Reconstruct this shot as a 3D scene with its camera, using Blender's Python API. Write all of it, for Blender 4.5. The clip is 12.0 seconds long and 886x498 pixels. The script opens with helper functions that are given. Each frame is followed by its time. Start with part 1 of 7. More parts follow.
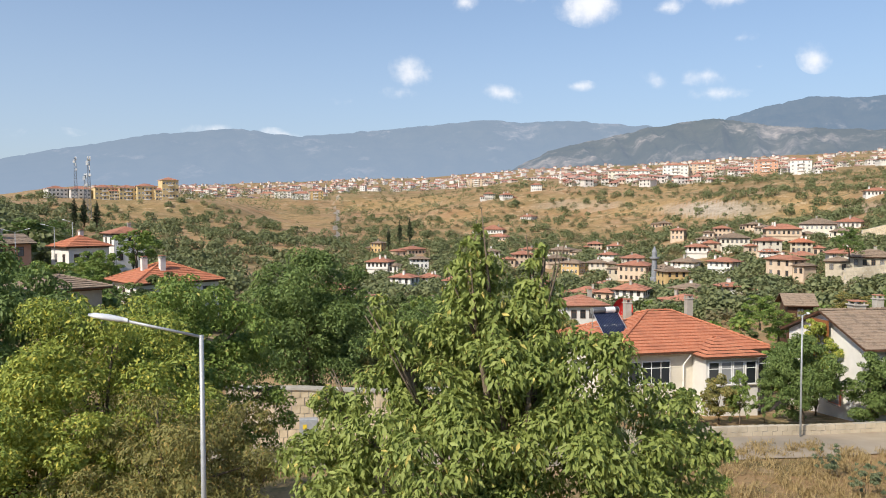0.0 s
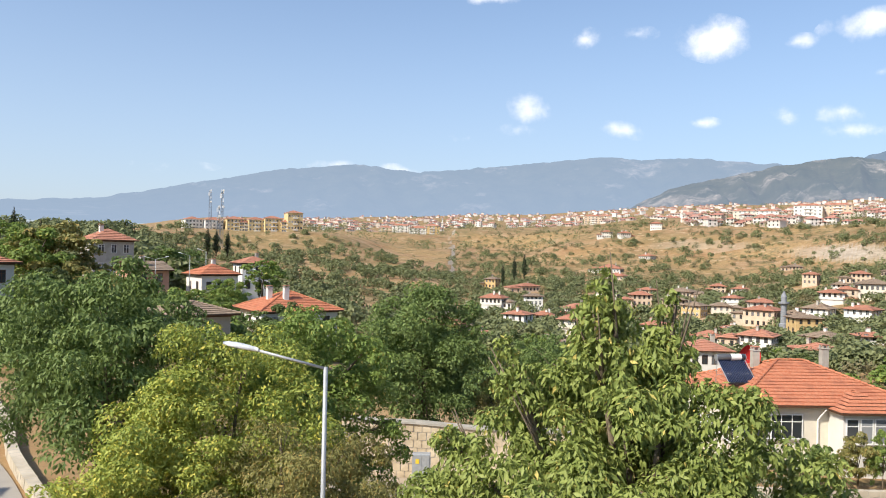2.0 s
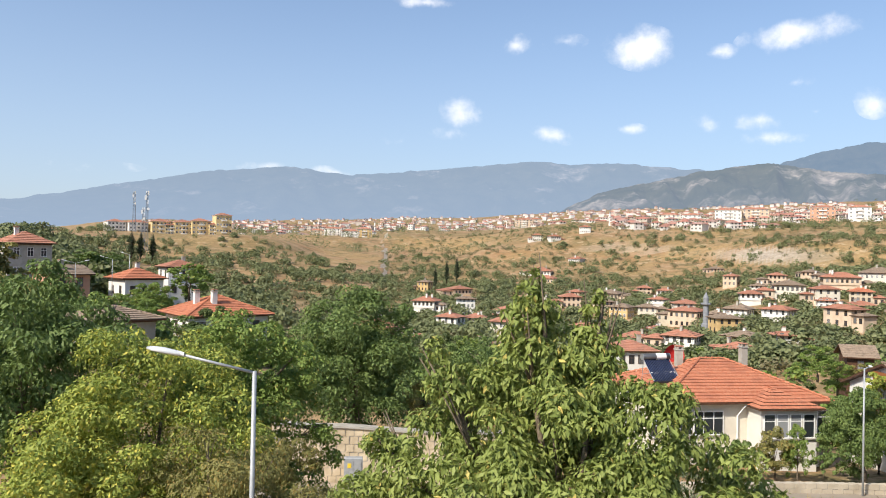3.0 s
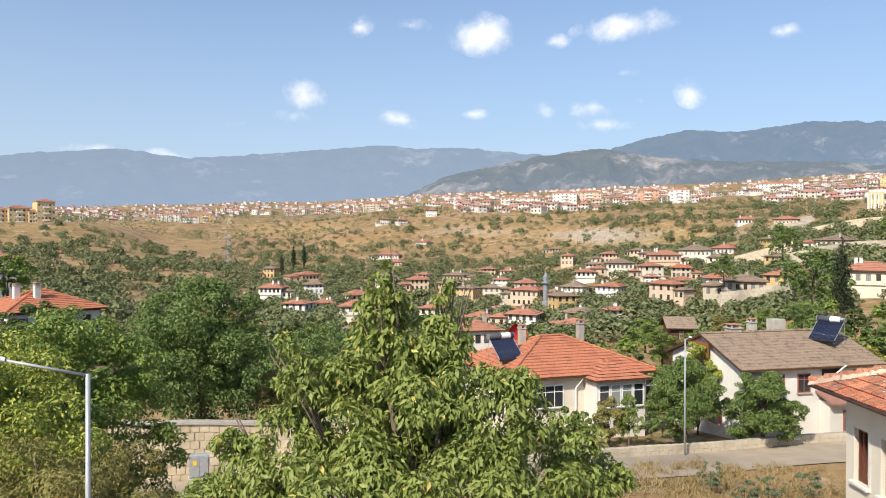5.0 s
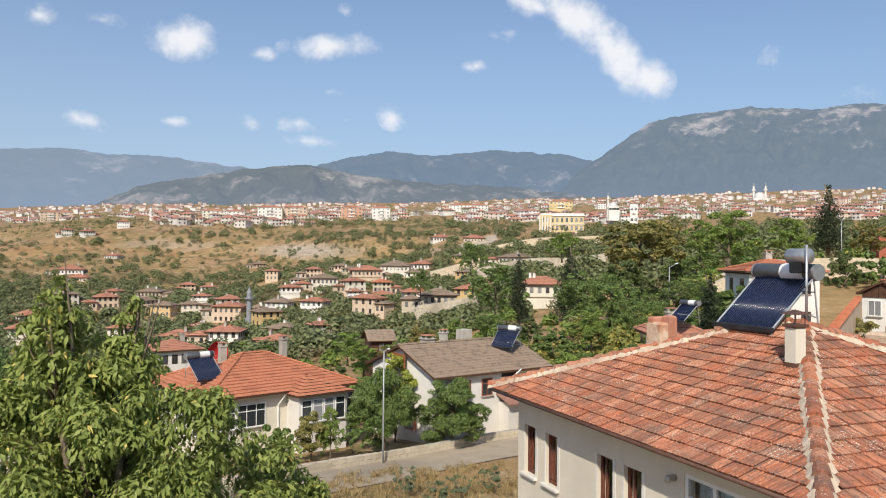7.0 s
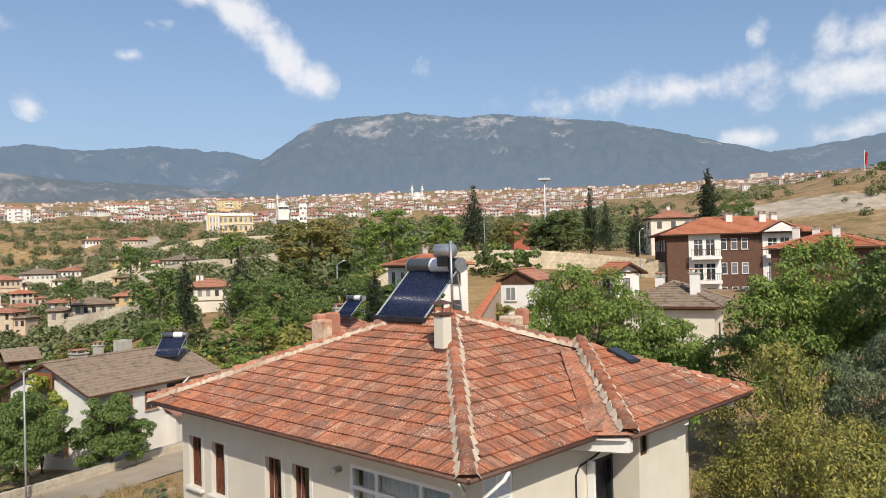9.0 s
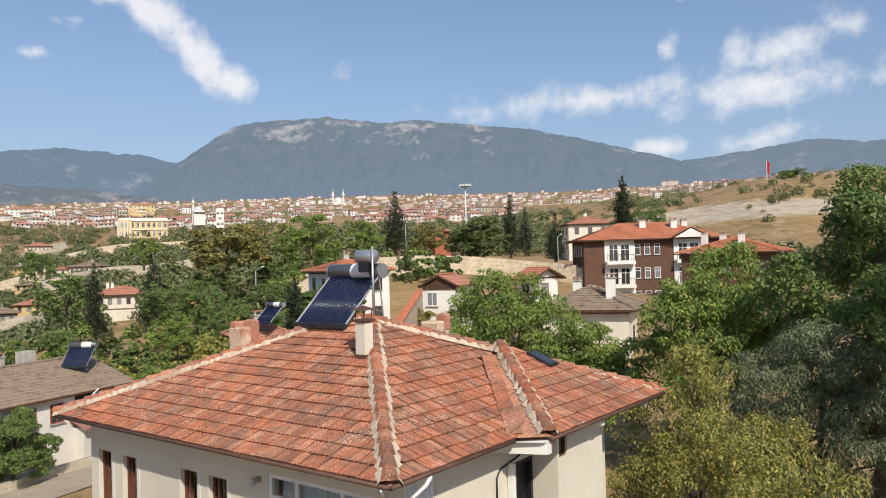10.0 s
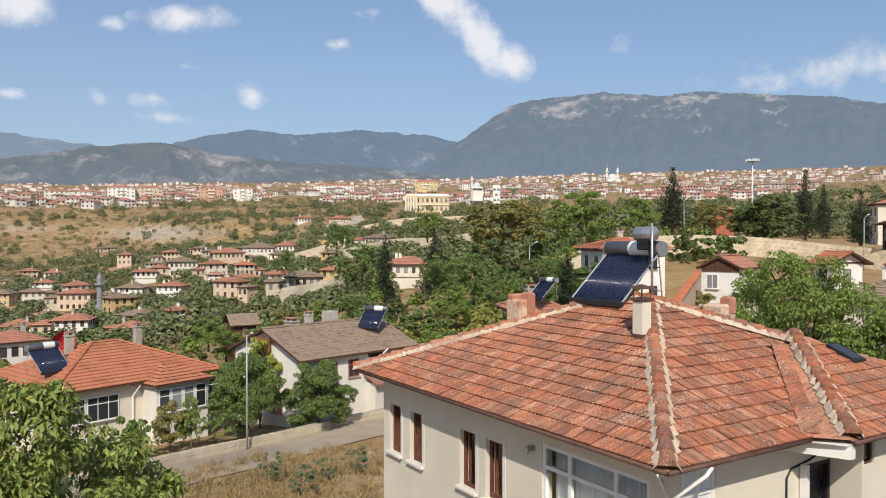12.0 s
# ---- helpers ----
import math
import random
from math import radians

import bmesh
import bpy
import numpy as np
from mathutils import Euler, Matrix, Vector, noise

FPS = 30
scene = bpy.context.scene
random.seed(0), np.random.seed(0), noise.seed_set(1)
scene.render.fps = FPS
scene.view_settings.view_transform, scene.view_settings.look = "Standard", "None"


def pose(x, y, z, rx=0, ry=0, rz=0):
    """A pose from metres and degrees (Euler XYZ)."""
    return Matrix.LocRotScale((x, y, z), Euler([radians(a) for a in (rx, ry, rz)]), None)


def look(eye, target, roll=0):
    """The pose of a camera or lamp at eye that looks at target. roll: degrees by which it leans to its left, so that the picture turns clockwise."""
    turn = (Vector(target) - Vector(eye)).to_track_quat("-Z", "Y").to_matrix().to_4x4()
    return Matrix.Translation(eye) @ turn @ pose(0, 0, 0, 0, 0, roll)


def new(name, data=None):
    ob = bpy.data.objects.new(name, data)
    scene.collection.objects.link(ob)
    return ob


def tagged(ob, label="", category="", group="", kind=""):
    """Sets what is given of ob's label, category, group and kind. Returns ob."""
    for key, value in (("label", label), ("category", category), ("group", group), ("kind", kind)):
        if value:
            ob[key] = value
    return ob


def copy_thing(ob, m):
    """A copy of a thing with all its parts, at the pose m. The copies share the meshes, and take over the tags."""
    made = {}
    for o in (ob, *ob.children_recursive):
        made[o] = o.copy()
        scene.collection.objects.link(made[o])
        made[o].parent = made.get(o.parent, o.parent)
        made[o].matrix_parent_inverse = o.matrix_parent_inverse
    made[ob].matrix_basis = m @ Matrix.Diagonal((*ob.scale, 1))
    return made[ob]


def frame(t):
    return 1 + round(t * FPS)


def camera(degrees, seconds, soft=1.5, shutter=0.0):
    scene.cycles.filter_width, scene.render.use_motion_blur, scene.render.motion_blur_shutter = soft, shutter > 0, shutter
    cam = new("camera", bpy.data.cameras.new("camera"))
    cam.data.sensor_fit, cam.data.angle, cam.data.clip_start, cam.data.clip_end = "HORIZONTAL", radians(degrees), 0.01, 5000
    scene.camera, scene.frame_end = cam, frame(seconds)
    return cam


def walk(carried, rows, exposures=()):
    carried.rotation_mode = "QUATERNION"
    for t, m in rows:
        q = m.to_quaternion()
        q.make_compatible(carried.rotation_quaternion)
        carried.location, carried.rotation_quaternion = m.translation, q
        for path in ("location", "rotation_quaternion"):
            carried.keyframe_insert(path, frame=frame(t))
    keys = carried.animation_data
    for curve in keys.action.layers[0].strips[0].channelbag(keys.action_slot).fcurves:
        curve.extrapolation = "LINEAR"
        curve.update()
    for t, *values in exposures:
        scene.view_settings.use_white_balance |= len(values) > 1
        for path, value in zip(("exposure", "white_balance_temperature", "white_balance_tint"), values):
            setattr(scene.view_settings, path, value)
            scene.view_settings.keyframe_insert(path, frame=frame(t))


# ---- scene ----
EYE = Vector((0, 0, 9.5))


def toward(az, el=0.0):
    """Unit direction for a bearing (degrees, clockwise from +y) and an elevation."""
    a, e = radians(az), radians(el)
    return Vector((math.sin(a) * math.cos(e), math.cos(a) * math.cos(e), math.sin(e)))


# seconds, bearing, pitch, roll, and the sway of the eye
PATH = [
    (0, 0.00, -2.35, -0.12, 0.064, 0.038, -0.112),
    (0.5, -3.17, -2.38, -0.54, 0.006, 0.060, -0.095),
    (1, -8.90, -2.03, 0.62, -0.085, 0.068, -0.070),
    (1.5, -11.37, -0.37, 2.22, -0.104, 0.040, -0.052),
    (2, -8.64, 0.28, 1.23, -0.084, 0.036, -0.045),
    (2.5, -6.07, 0.72, 1.05, -0.076, 0.042, -0.061),
    (3, -3.56, 0.62, 1.14, -0.065, 0.043, -0.072),
    (3.2, -1.77, 0.77, 1.25, -0.051, 0.047, -0.077),
    (4.8, 6.55, -1.05, -0.10, -0.095, 0.072, 0.010),
    (5, 7.91, -0.47, 0.13, -0.105, 0.068, 0.028),
    (5.5, 12.56, 0.33, 0.19, -0.116, 0.046, 0.030),
    (6, 16.33, 0.32, 0.01, -0.117, 0.018, 0.029),
    (6.5, 24.70, 0.14, 0.54, -0.066, 0.023, 0.039),
    (7, 29.89, 0.81, 0.55, -0.019, 0.008, 0.034),
    (7.2, 32.24, 1.01, -0.40, 0.062, -0.044, 0.028),
    (8.8, 50.83, 0.14, -1.56, 0.140, -0.095, 0.054),
    (9, 54.37, 0.56, -1.44, 0.137, -0.097, 0.056),
    (9.5, 58.84, 1.43, -1.07, 0.112, -0.092, 0.058),
    (10, 60.30, 0.83, -1.61, 0.117, -0.110, 0.055),
    (10.5, 58.20, 0.77, -2.07, 0.123, -0.106, 0.055),
    (11, 52.15, -0.22, -2.39, 0.102, -0.054, 0.041),
    (11.5, 43.92, -0.90, -2.01, 0.080, -0.014, 0.038),
    (12, 39.96, -0.62, -0.07, 0.080, 0.023, 0.032),
]
cam = camera(60.58, 12.0, soft=1.0)
walk(cam, [(t, look(EYE + Vector((dx, dy, dz)), EYE + Vector((dx, dy, dz)) + toward(az, el), roll)) for t, az, el, roll, dx, dy, dz in PATH],
     [(0, 0.12), (1.5, 0.38), (3.0, 0.3), (5.5, 0.2), (7.0, -0.05), (9.5, -0.1), (12.0, -0.15)])

# ---- light ----
SUN_AZ, SUN_EL = 222.0, 41.0
world = bpy.data.worlds.new("sky")
scene.world = world
world.use_nodes = True
wn, wl = world.node_tree.nodes, world.node_tree.links
wn.clear()


def wnode(kind, **props):
    n = wn.new(kind)
    for key, value in props.items():
        if key == "op":
            n.operation = value
        elif key == "mode":
            n.blend_type = value
    return n


sky = wn.new("ShaderNodeTexSky")
sky.sky_type = "NISHITA"
sky.sun_disc = False
sky.sun_elevation, sky.sun_rotation = radians(SUN_EL), radians(SUN_AZ)
sky.altitude, sky.air_density, sky.dust_density, sky.ozone_density = 400, 1.05, 1.5, 3.2
background = wn.new("ShaderNodeBackground")
background.inputs["Strength"].default_value = 0.142
world_out = wn.new("ShaderNodeOutputWorld")
wl.new(background.outputs[0], world_out.inputs[0])

sun_data = bpy.data.lights.new("sun", "SUN")
sun_data.energy, sun_data.angle, sun_data.color = 4.9, radians(0.6), (1.0, 0.91, 0.77)
sun = new("sun", sun_data)
sun.matrix_world = look(toward(SUN_AZ, SUN_EL) * 100, (0, 0, 0))

# fair-weather clouds: bearing, elevation, half width, half height (degrees), density
CLOUDS = [(-2.4, 10.7, 1.45, 1.11, 1.00, -25), (-2.7, 9.3, 1.71, 0.51, 0.45, 0), (-5.3, 18.6, 2.14, 0.43, 0.90, 0), (1.6, 15.7, 1.15, 0.73, 0.75, 0), (5.3, 15.9, 1.45, 0.51, 0.40, 0), (10.8, 15.3, 2.48, 1.37, 1.25, -8), (21.4, 15.5, 3.42, 1.03, 1.10, 5), (16.3, 14.7, 1.03, 0.47, 0.80, 0), (4.5, 9.2, 1.79, 0.56, 0.50, -10), (10.1, 9.6, 1.07, 0.38, 0.60, 0), (15.8, 9.9, 1.20, 0.85, 0.75, -20), (19.0, 9.9, 2.35, 0.77, 0.55, 0), (19.2, 8.7, 2.56, 0.51, 0.50, 0), (25.9, 10.5, 0.94, 0.77, 0.65, -20)]
CLOUDS += [(22.5, 10.3, 0.77, 0.38, 0.45, 0), (-16.8, 6.4, 1.92, 0.43, 0.75, 5), (-11.7, 6.1, 1.92, 0.38, 0.70, -8), (-6.9, 8.6, 1.28, 0.43, 0.35, 0), (32.3, 14.4, 0.94, 0.43, 0.70, 0), (34.5, 16.7, 1.37, 0.47, 0.60, 0), (22.3, 18.0, 0.60, 0.51, 0.50, 0), (25.8, 10.8, 1.03, 0.68, 0.50, -30), (21.3, 12.3, 1.54, 0.34, 0.35, 0), (39.2, 17.8, 4.06, 1.9, 1.2, -35), (42.0, 15.6, 4.40, 1.50, 1.2, -42), (44.8, 13.1, 1.79, 1.54, 1.20, -20), (36.9, 18.4, 2.14, 1.03, 1.00, -20), (33.6, 16.5, 1.37, 0.51, 0.55, -10)]
CLOUDS += [(31.8, 14.3, 1.03, 0.51, 0.70, 0), (53.4, 13.8, 0.85, 0.94, 0.45, -30), (77.4, 14.8, 0.68, 1.03, 0.60, -20), (81.9, 13.5, 1.71, 1.92, 0.85, -20), (85.2, 13.5, 3.85, 1.71, 1.00, 10), (72.4, 11.6, 12.5, 1.5, 0.72, 3), (83.1, 11.4, 8.84, 1.9, 0.85, 3), (76.6, 7.6, 2.56, 0.85, 1.00, 0), (82.6, 7.7, 3.85, 1.03, 1.00, 12), (78.1, 18.1, 1.71, 0.51, 0.70, 0), (88.3, 14.8, 2.14, 1.28, 0.60, 0), (-28.2, 5.6, 1.71, 0.51, 0.30, 0), (-28.2, 5.8, 2.56, 0.34, 0.25, 0)]


def build_clouds():
    coord = wn.new("ShaderNodeTexCoord")
    sep = wn.new("ShaderNodeSeparateXYZ")
    wl.new(coord.outputs["Generated"], sep.inputs[0])
    az = wnode("ShaderNodeMath", op="ARCTAN2")
    wl.new(sep.outputs[0], az.inputs[0]), wl.new(sep.outputs[1], az.inputs[1])
    el = wnode("ShaderNodeMath", op="ARCSINE")
    wl.new(sep.outputs[2], el.inputs[0])
    flat = wn.new("ShaderNodeCombineXYZ")
    wl.new(az.outputs[0], flat.inputs[0]), wl.new(el.outputs[0], flat.inputs[1])
    warp = wn.new("ShaderNodeTexNoise")
    warp.inputs["Scale"].default_value, warp.inputs["Detail"].default_value, warp.inputs["Roughness"].default_value = 19, 8, 0.60
    wl.new(flat.outputs[0], warp.inputs["Vector"])
    broad = wn.new("ShaderNodeTexNoise")
    broad.inputs["Scale"].default_value, broad.inputs["Detail"].default_value = 9, 5
    wl.new(flat.outputs[0], broad.inputs["Vector"])
    total = None
    for a, e, w, h, dens, lean in CLOUDS:
        off = wnode("ShaderNodeVectorMath", op="SUBTRACT")
        wl.new(flat.outputs[0], off.inputs[0])
        off.inputs[1].default_value = (radians(a), radians(e), 0)
        turn = wn.new("ShaderNodeVectorRotate")
        turn.rotation_type = "Z_AXIS"
        turn.inputs["Angle"].default_value = radians(-lean)
        wl.new(off.outputs[0], turn.inputs["Vector"])
        mul = wnode("ShaderNodeVectorMath", op="MULTIPLY")
        wl.new(turn.outputs[0], mul.inputs[0])
        mul.inputs[1].default_value = (1 / radians(w), 1 / radians(h), 0)
        length = wnode("ShaderNodeVectorMath", op="LENGTH")
        wl.new(mul.outputs[0], length.inputs[0])
        fall = wn.new("ShaderNodeMapRange")
        fall.inputs["From Min"].default_value, fall.inputs["From Max"].default_value = 1.25, 0.0
        fall.inputs["To Min"].default_value, fall.inputs["To Max"].default_value = 0.0, dens
        wl.new(length.outputs["Value"], fall.inputs["Value"])
        if total is None:
            total = fall.outputs[0]
        else:
            top = wnode("ShaderNodeMath", op="MAXIMUM")
            wl.new(total, top.inputs[0]), wl.new(fall.outputs[0], top.inputs[1])
            total = top.outputs[0]
    rough = wn.new("ShaderNodeMapRange")
    rough.inputs["From Min"].default_value, rough.inputs["From Max"].default_value = 0.25, 0.75
    rough.inputs["To Min"].default_value, rough.inputs["To Max"].default_value = -0.62, 0.46
    wl.new(warp.outputs["Fac"], rough.inputs["Value"])
    both = wnode("ShaderNodeMath", op="ADD")
    wl.new(total, both.inputs[0]), wl.new(rough.outputs[0], both.inputs[1])
    mask = wn.new("ShaderNodeMapRange")
    mask.interpolation_type = "SMOOTHSTEP"
    mask.inputs["From Min"].default_value, mask.inputs["From Max"].default_value = 0.02, 1.0
    wl.new(both.outputs[0], mask.inputs["Value"])
    only = wnode("ShaderNodeMath", op="MULTIPLY")
    some = wnode("ShaderNodeMath", op="GREATER_THAN")
    wl.new(total, some.inputs[0])
    some.inputs[1].default_value = 0.001
    wl.new(mask.outputs[0], only.inputs[0]), wl.new(some.outputs[0], only.inputs[1])
    limit = wnode("ShaderNodeMath", op="MULTIPLY")
    wl.new(only.outputs[0], limit.inputs[0])
    limit.inputs[1].default_value = 0.9
    # dusty summer air thickens towards the horizon
    low = wn.new("ShaderNodeMapRange")
    low.interpolation_type = "SMOOTHSTEP"
    low.inputs["From Min"].default_value, low.inputs["From Max"].default_value = radians(-2), radians(24)
    low.inputs["To Min"].default_value, low.inputs["To Max"].default_value = 0.62, 0.12
    wl.new(el.outputs[0], low.inputs["Value"])
    dusty = wn.new("ShaderNodeMix")
    dusty.data_type = "RGBA"
    # the dust is thinner away from the valley mouth
    clear = wn.new("ShaderNodeMapRange")
    clear.inputs["From Min"].default_value, clear.inputs["From Max"].default_value = radians(-25), radians(60)
    wl.new(az.outputs[0], clear.inputs["Value"])
    tint = wn.new("ShaderNodeMix")
    tint.data_type = "RGBA"
    wl.new(clear.outputs[0], tint.inputs["Factor"])
    tint.inputs[6].default_value, tint.inputs[7].default_value = (3.15, 3.72, 4.75, 1), (2.25, 2.95, 4.25, 1)
    wl.new(tint.outputs[2], dusty.inputs[7])
    wl.new(low.outputs[0], dusty.inputs["Factor"])
    wl.new(sky.outputs[0], dusty.inputs[6])
    mix = wn.new("ShaderNodeMix")
    mix.data_type = "RGBA"
    wl.new(limit.outputs[0], mix.inputs["Factor"])
    wl.new(dusty.outputs[2], mix.inputs[6])
    mix.inputs[7].default_value = (6.9, 6.9, 7.1, 1)
    wl.new(mix.outputs[2], background.inputs["Color"])


build_clouds()


# ---- materials ----
class Mat:
    """A principled material with a few node shorthands."""

    def __init__(self, name, rough=0.8, metal=0.0, spec=0.3):
        self.m = bpy.data.materials.new(name)
        self.m.use_nodes = True
        self.n, self.l = self.m.node_tree.nodes, self.m.node_tree.links
        self.b = self.n["Principled BSDF"]
        self.b.inputs["Roughness"].default_value, self.b.inputs["Metallic"].default_value = rough, metal
        self.b.inputs["Specular IOR Level"].default_value = spec
        self.place = self.n.new("ShaderNodeTexCoord").outputs["Object"]

    def world(self):
        self.place = self.n.new("ShaderNodeNewGeometry").outputs["Position"]
        return self

    def noise(self, scale, detail=4.0, rough=0.55, stretch=None):
        t = self.n.new("ShaderNodeTexNoise")
        t.inputs["Scale"].default_value, t.inputs["Detail"].default_value, t.inputs["Roughness"].default_value = scale, detail, rough
        src = self.place
        if stretch:
            mul = self.n.new("ShaderNodeVectorMath")
            mul.operation = "MULTIPLY"
            mul.inputs[1].default_value = stretch
            self.l.new(src, mul.inputs[0])
            src = mul.outputs[0]
        self.l.new(src, t.inputs["Vector"])
        return t.outputs["Fac"]

    def ramp(self, fac, stops):
        r = self.n.new("ShaderNodeValToRGB")
        e = r.color_ramp.elements
        e[0].position, e[0].color = stops[0][0], (*stops[0][1], 1)
        e[1].position, e[1].color = stops[-1][0], (*stops[-1][1], 1)
        for p, c in stops[1:-1]:
            e.new(p).color = (*c, 1)
        self.l.new(fac, r.inputs[0])
        return r.outputs[0]

    def grey(self, fac, lo, hi, a=0.0, b=1.0):
        r = self.n.new("ShaderNodeMapRange")
        r.inputs[1].default_value, r.inputs[2].default_value, r.inputs[3].default_value, r.inputs[4].default_value = lo, hi, a, b
        self.l.new(fac, r.inputs[0])
        return r.outputs[0]

    def mix(self, fac, a, b, mode="MIX"):
        m = self.n.new("ShaderNodeMix")
        m.data_type, m.blend_type = "RGBA", mode
        for socket, v in ((m.inputs[0], fac), (m.inputs[6], a), (m.inputs[7], b)):
            if isinstance(v, (int, float)):
                socket.default_value = v
            elif isinstance(v, tuple):
                socket.default_value = (*v, 1)
            else:
                self.l.new(v, socket)
        return m.outputs[2]

    def island(self):
        return self.n.new("ShaderNodeNewGeometry").outputs["Random Per Island"]

    def each(self):
        return self.n.new("ShaderNodeObjectInfo").outputs["Random"]

    def colour(self, c):
        if isinstance(c, tuple):
            self.b.inputs["Base Color"].default_value = (*c, 1)
        else:
            self.l.new(c, self.b.inputs["Base Color"])
        return self

    def bump(self, fac, strength=0.3, distance=0.02):
        u = self.n.new("ShaderNodeBump")
        u.inputs["Strength"].default_value, u.inputs["Distance"].default_value = strength, distance
        self.l.new(fac, u.inputs["Height"])
        self.l.new(u.outputs[0], self.b.inputs["Normal"])
        return self


def speckled(name, a, b, scale, rough=0.85, detail=5.0, bump=0.25, c=None, wear=0.8, metal=0.0, spec=0.3):
    """Two-scale variation between colours a and b, with patches of c."""
    m = Mat(name, rough, metal, spec)
    col = m.ramp(m.noise(scale, detail), [(0.3, a), (0.7, b)])
    if c:
        col = m.mix(m.grey(m.noise(scale * 0.13, 4), 0.5, 0.68, 0, wear), col, c)
    m.colour(col)
    return m.bump(m.noise(scale * 4, 4), bump).m


def foliage(name, dark, light, yellow=None, amount=0.12, patch=0.5):
    m = Mat(name, 0.6, 0.0, 0.35)
    col = m.ramp(m.island(), [(0.0, dark), (1.0, light)])
    col = m.mix(m.grey(m.noise(patch, 3), 0.4, 0.68, 0, 0.55), col, light)
    if yellow:
        pick = m.n.new("ShaderNodeTexWhiteNoise")
        pick.noise_dimensions = "1D"
        m.l.new(m.island(), pick.inputs["W"])
        col = m.mix(m.grey(pick.outputs["Value"], 1 - amount - 0.02, 1 - amount), col, yellow)
    m.colour(col)
    thin = m.n.new("ShaderNodeBsdfTranslucent")
    m.l.new(col, thin.inputs["Color"])
    add = m.n.new("ShaderNodeMixShader")
    add.inputs[0].default_value = 0.28
    m.l.new(m.b.outputs[0], add.inputs[1]), m.l.new(thin.outputs[0], add.inputs[2])
    m.l.new(add.outputs[0], m.n["Material Output"].inputs["Surface"])
    return m.m


M = {}
M["plaster"] = speckled("cream_plaster", (0.62, 0.575, 0.48), (0.70, 0.65, 0.55), 1.4, 0.9, c=(0.5, 0.46, 0.40), wear=0.35, bump=0.12)
M["white"] = speckled("white_plaster", (0.66, 0.64, 0.60), (0.78, 0.76, 0.72), 0.9, 0.9, c=(0.52, 0.49, 0.44), wear=0.5, bump=0.15)
M["yellowwall"] = speckled("yellow_plaster", (0.56, 0.43, 0.22), (0.64, 0.51, 0.29), 0.6, 0.9)
M["pinkwall"] = speckled("salmon_plaster", (0.50, 0.28, 0.19), (0.58, 0.34, 0.23), 0.8, 0.9)
M["ochre"] = speckled("ochre_plaster", (0.48, 0.33, 0.15), (0.60, 0.44, 0.22), 0.8, 0.9)
M["beige"] = speckled("beige_plaster", (0.52, 0.40, 0.29), (0.62, 0.50, 0.38), 0.7, 0.9)
M["brownwall"] = speckled("brown_brick_cladding", (0.10, 0.052, 0.036), (0.14, 0.075, 0.05), 3.0, 0.85)
M["stone"] = speckled("limestone", (0.42, 0.36, 0.27), (0.58, 0.51, 0.40), 1.2, 0.95, c=(0.28, 0.24, 0.18), bump=0.6)
M["concrete"] = speckled("weathered_concrete", (0.34, 0.32, 0.28), (0.48, 0.45, 0.40), 1.5, 0.92, c=(0.22, 0.2, 0.17), bump=0.3)
M["wood"] = speckled("dark_brown_wood", (0.06, 0.03, 0.018), (0.12, 0.06, 0.035), 6, 0.6)
M["orangewood"] = speckled("varnished_wood", (0.22, 0.08, 0.03), (0.32, 0.13, 0.05), 5, 0.5)
M["glass"] = Mat("window_glass", 0.06, 0.0, 0.6).colour((0.035, 0.04, 0.045)).m
def clear_glass():
    m = Mat("clear_window_glass", 0.02, 0.0, 0.5).colour((0.86, 0.92, 0.94))
    m.b.inputs["Transmission Weight"].default_value, m.b.inputs["IOR"].default_value = 1.0, 1.45
    return m.m


M["clear_glass"] = clear_glass()
M["redwood"] = speckled("red_brown_varnish", (0.085, 0.028, 0.017), (0.14, 0.046, 0.026), 6, 0.45)
M["pvc"] = speckled("white_pvc", (0.74, 0.74, 0.73), (0.82, 0.82, 0.8), 3, 0.35, bump=0.02)
M["steel"] = speckled("galvanised_steel", (0.42, 0.43, 0.44), (0.55, 0.56, 0.57), 8, 0.42, metal=0.75, bump=0.05)
M["grey_pole"] = speckled("grey_painted_steel", (0.34, 0.36, 0.38), (0.42, 0.44, 0.45), 5, 0.5, metal=0.3, bump=0.04)
M["bark"] = speckled("bark", (0.10, 0.075, 0.05), (0.2, 0.16, 0.115), 7, 0.95, bump=0.8)
M["sign_yellow"] = speckled("yellow_sign", (0.70, 0.50, 0.04), (0.78, 0.58, 0.06), 4, 0.5, bump=0.02)
M["bluestone"] = speckled("blue_grey_block", (0.16, 0.17, 0.20), (0.24, 0.25, 0.28), 1.5, 0.9, bump=0.4)
M["tarmac"] = speckled("grey_asphalt", (0.28, 0.255, 0.22), (0.37, 0.34, 0.295), 0.5, 0.95, c=(0.42, 0.36, 0.28), wear=0.5, bump=0.3)
M["asphalt"] = speckled("pale_cobbled_road", (0.33, 0.27, 0.20), (0.43, 0.36, 0.275), 0.6, 0.95, c=(0.24, 0.21, 0.17), bump=0.3)


def roof_material(name, a, b, c, dark, scale=1.0):
    m = Mat(name, 0.85, 0, 0.25)
    col = m.mix(m.each(), a, b)
    col = m.mix(m.grey(m.noise(5 * scale, 5, 0.65), 0.35, 0.72), col, c)
    col = m.mix(m.grey(m.noise(0.8 * scale, 5, 0.6), 0.5, 0.66, 0, 0.7), col, dark)
    m.colour(col)
    return m.bump(m.noise(22 * scale, 4), 0.3).m


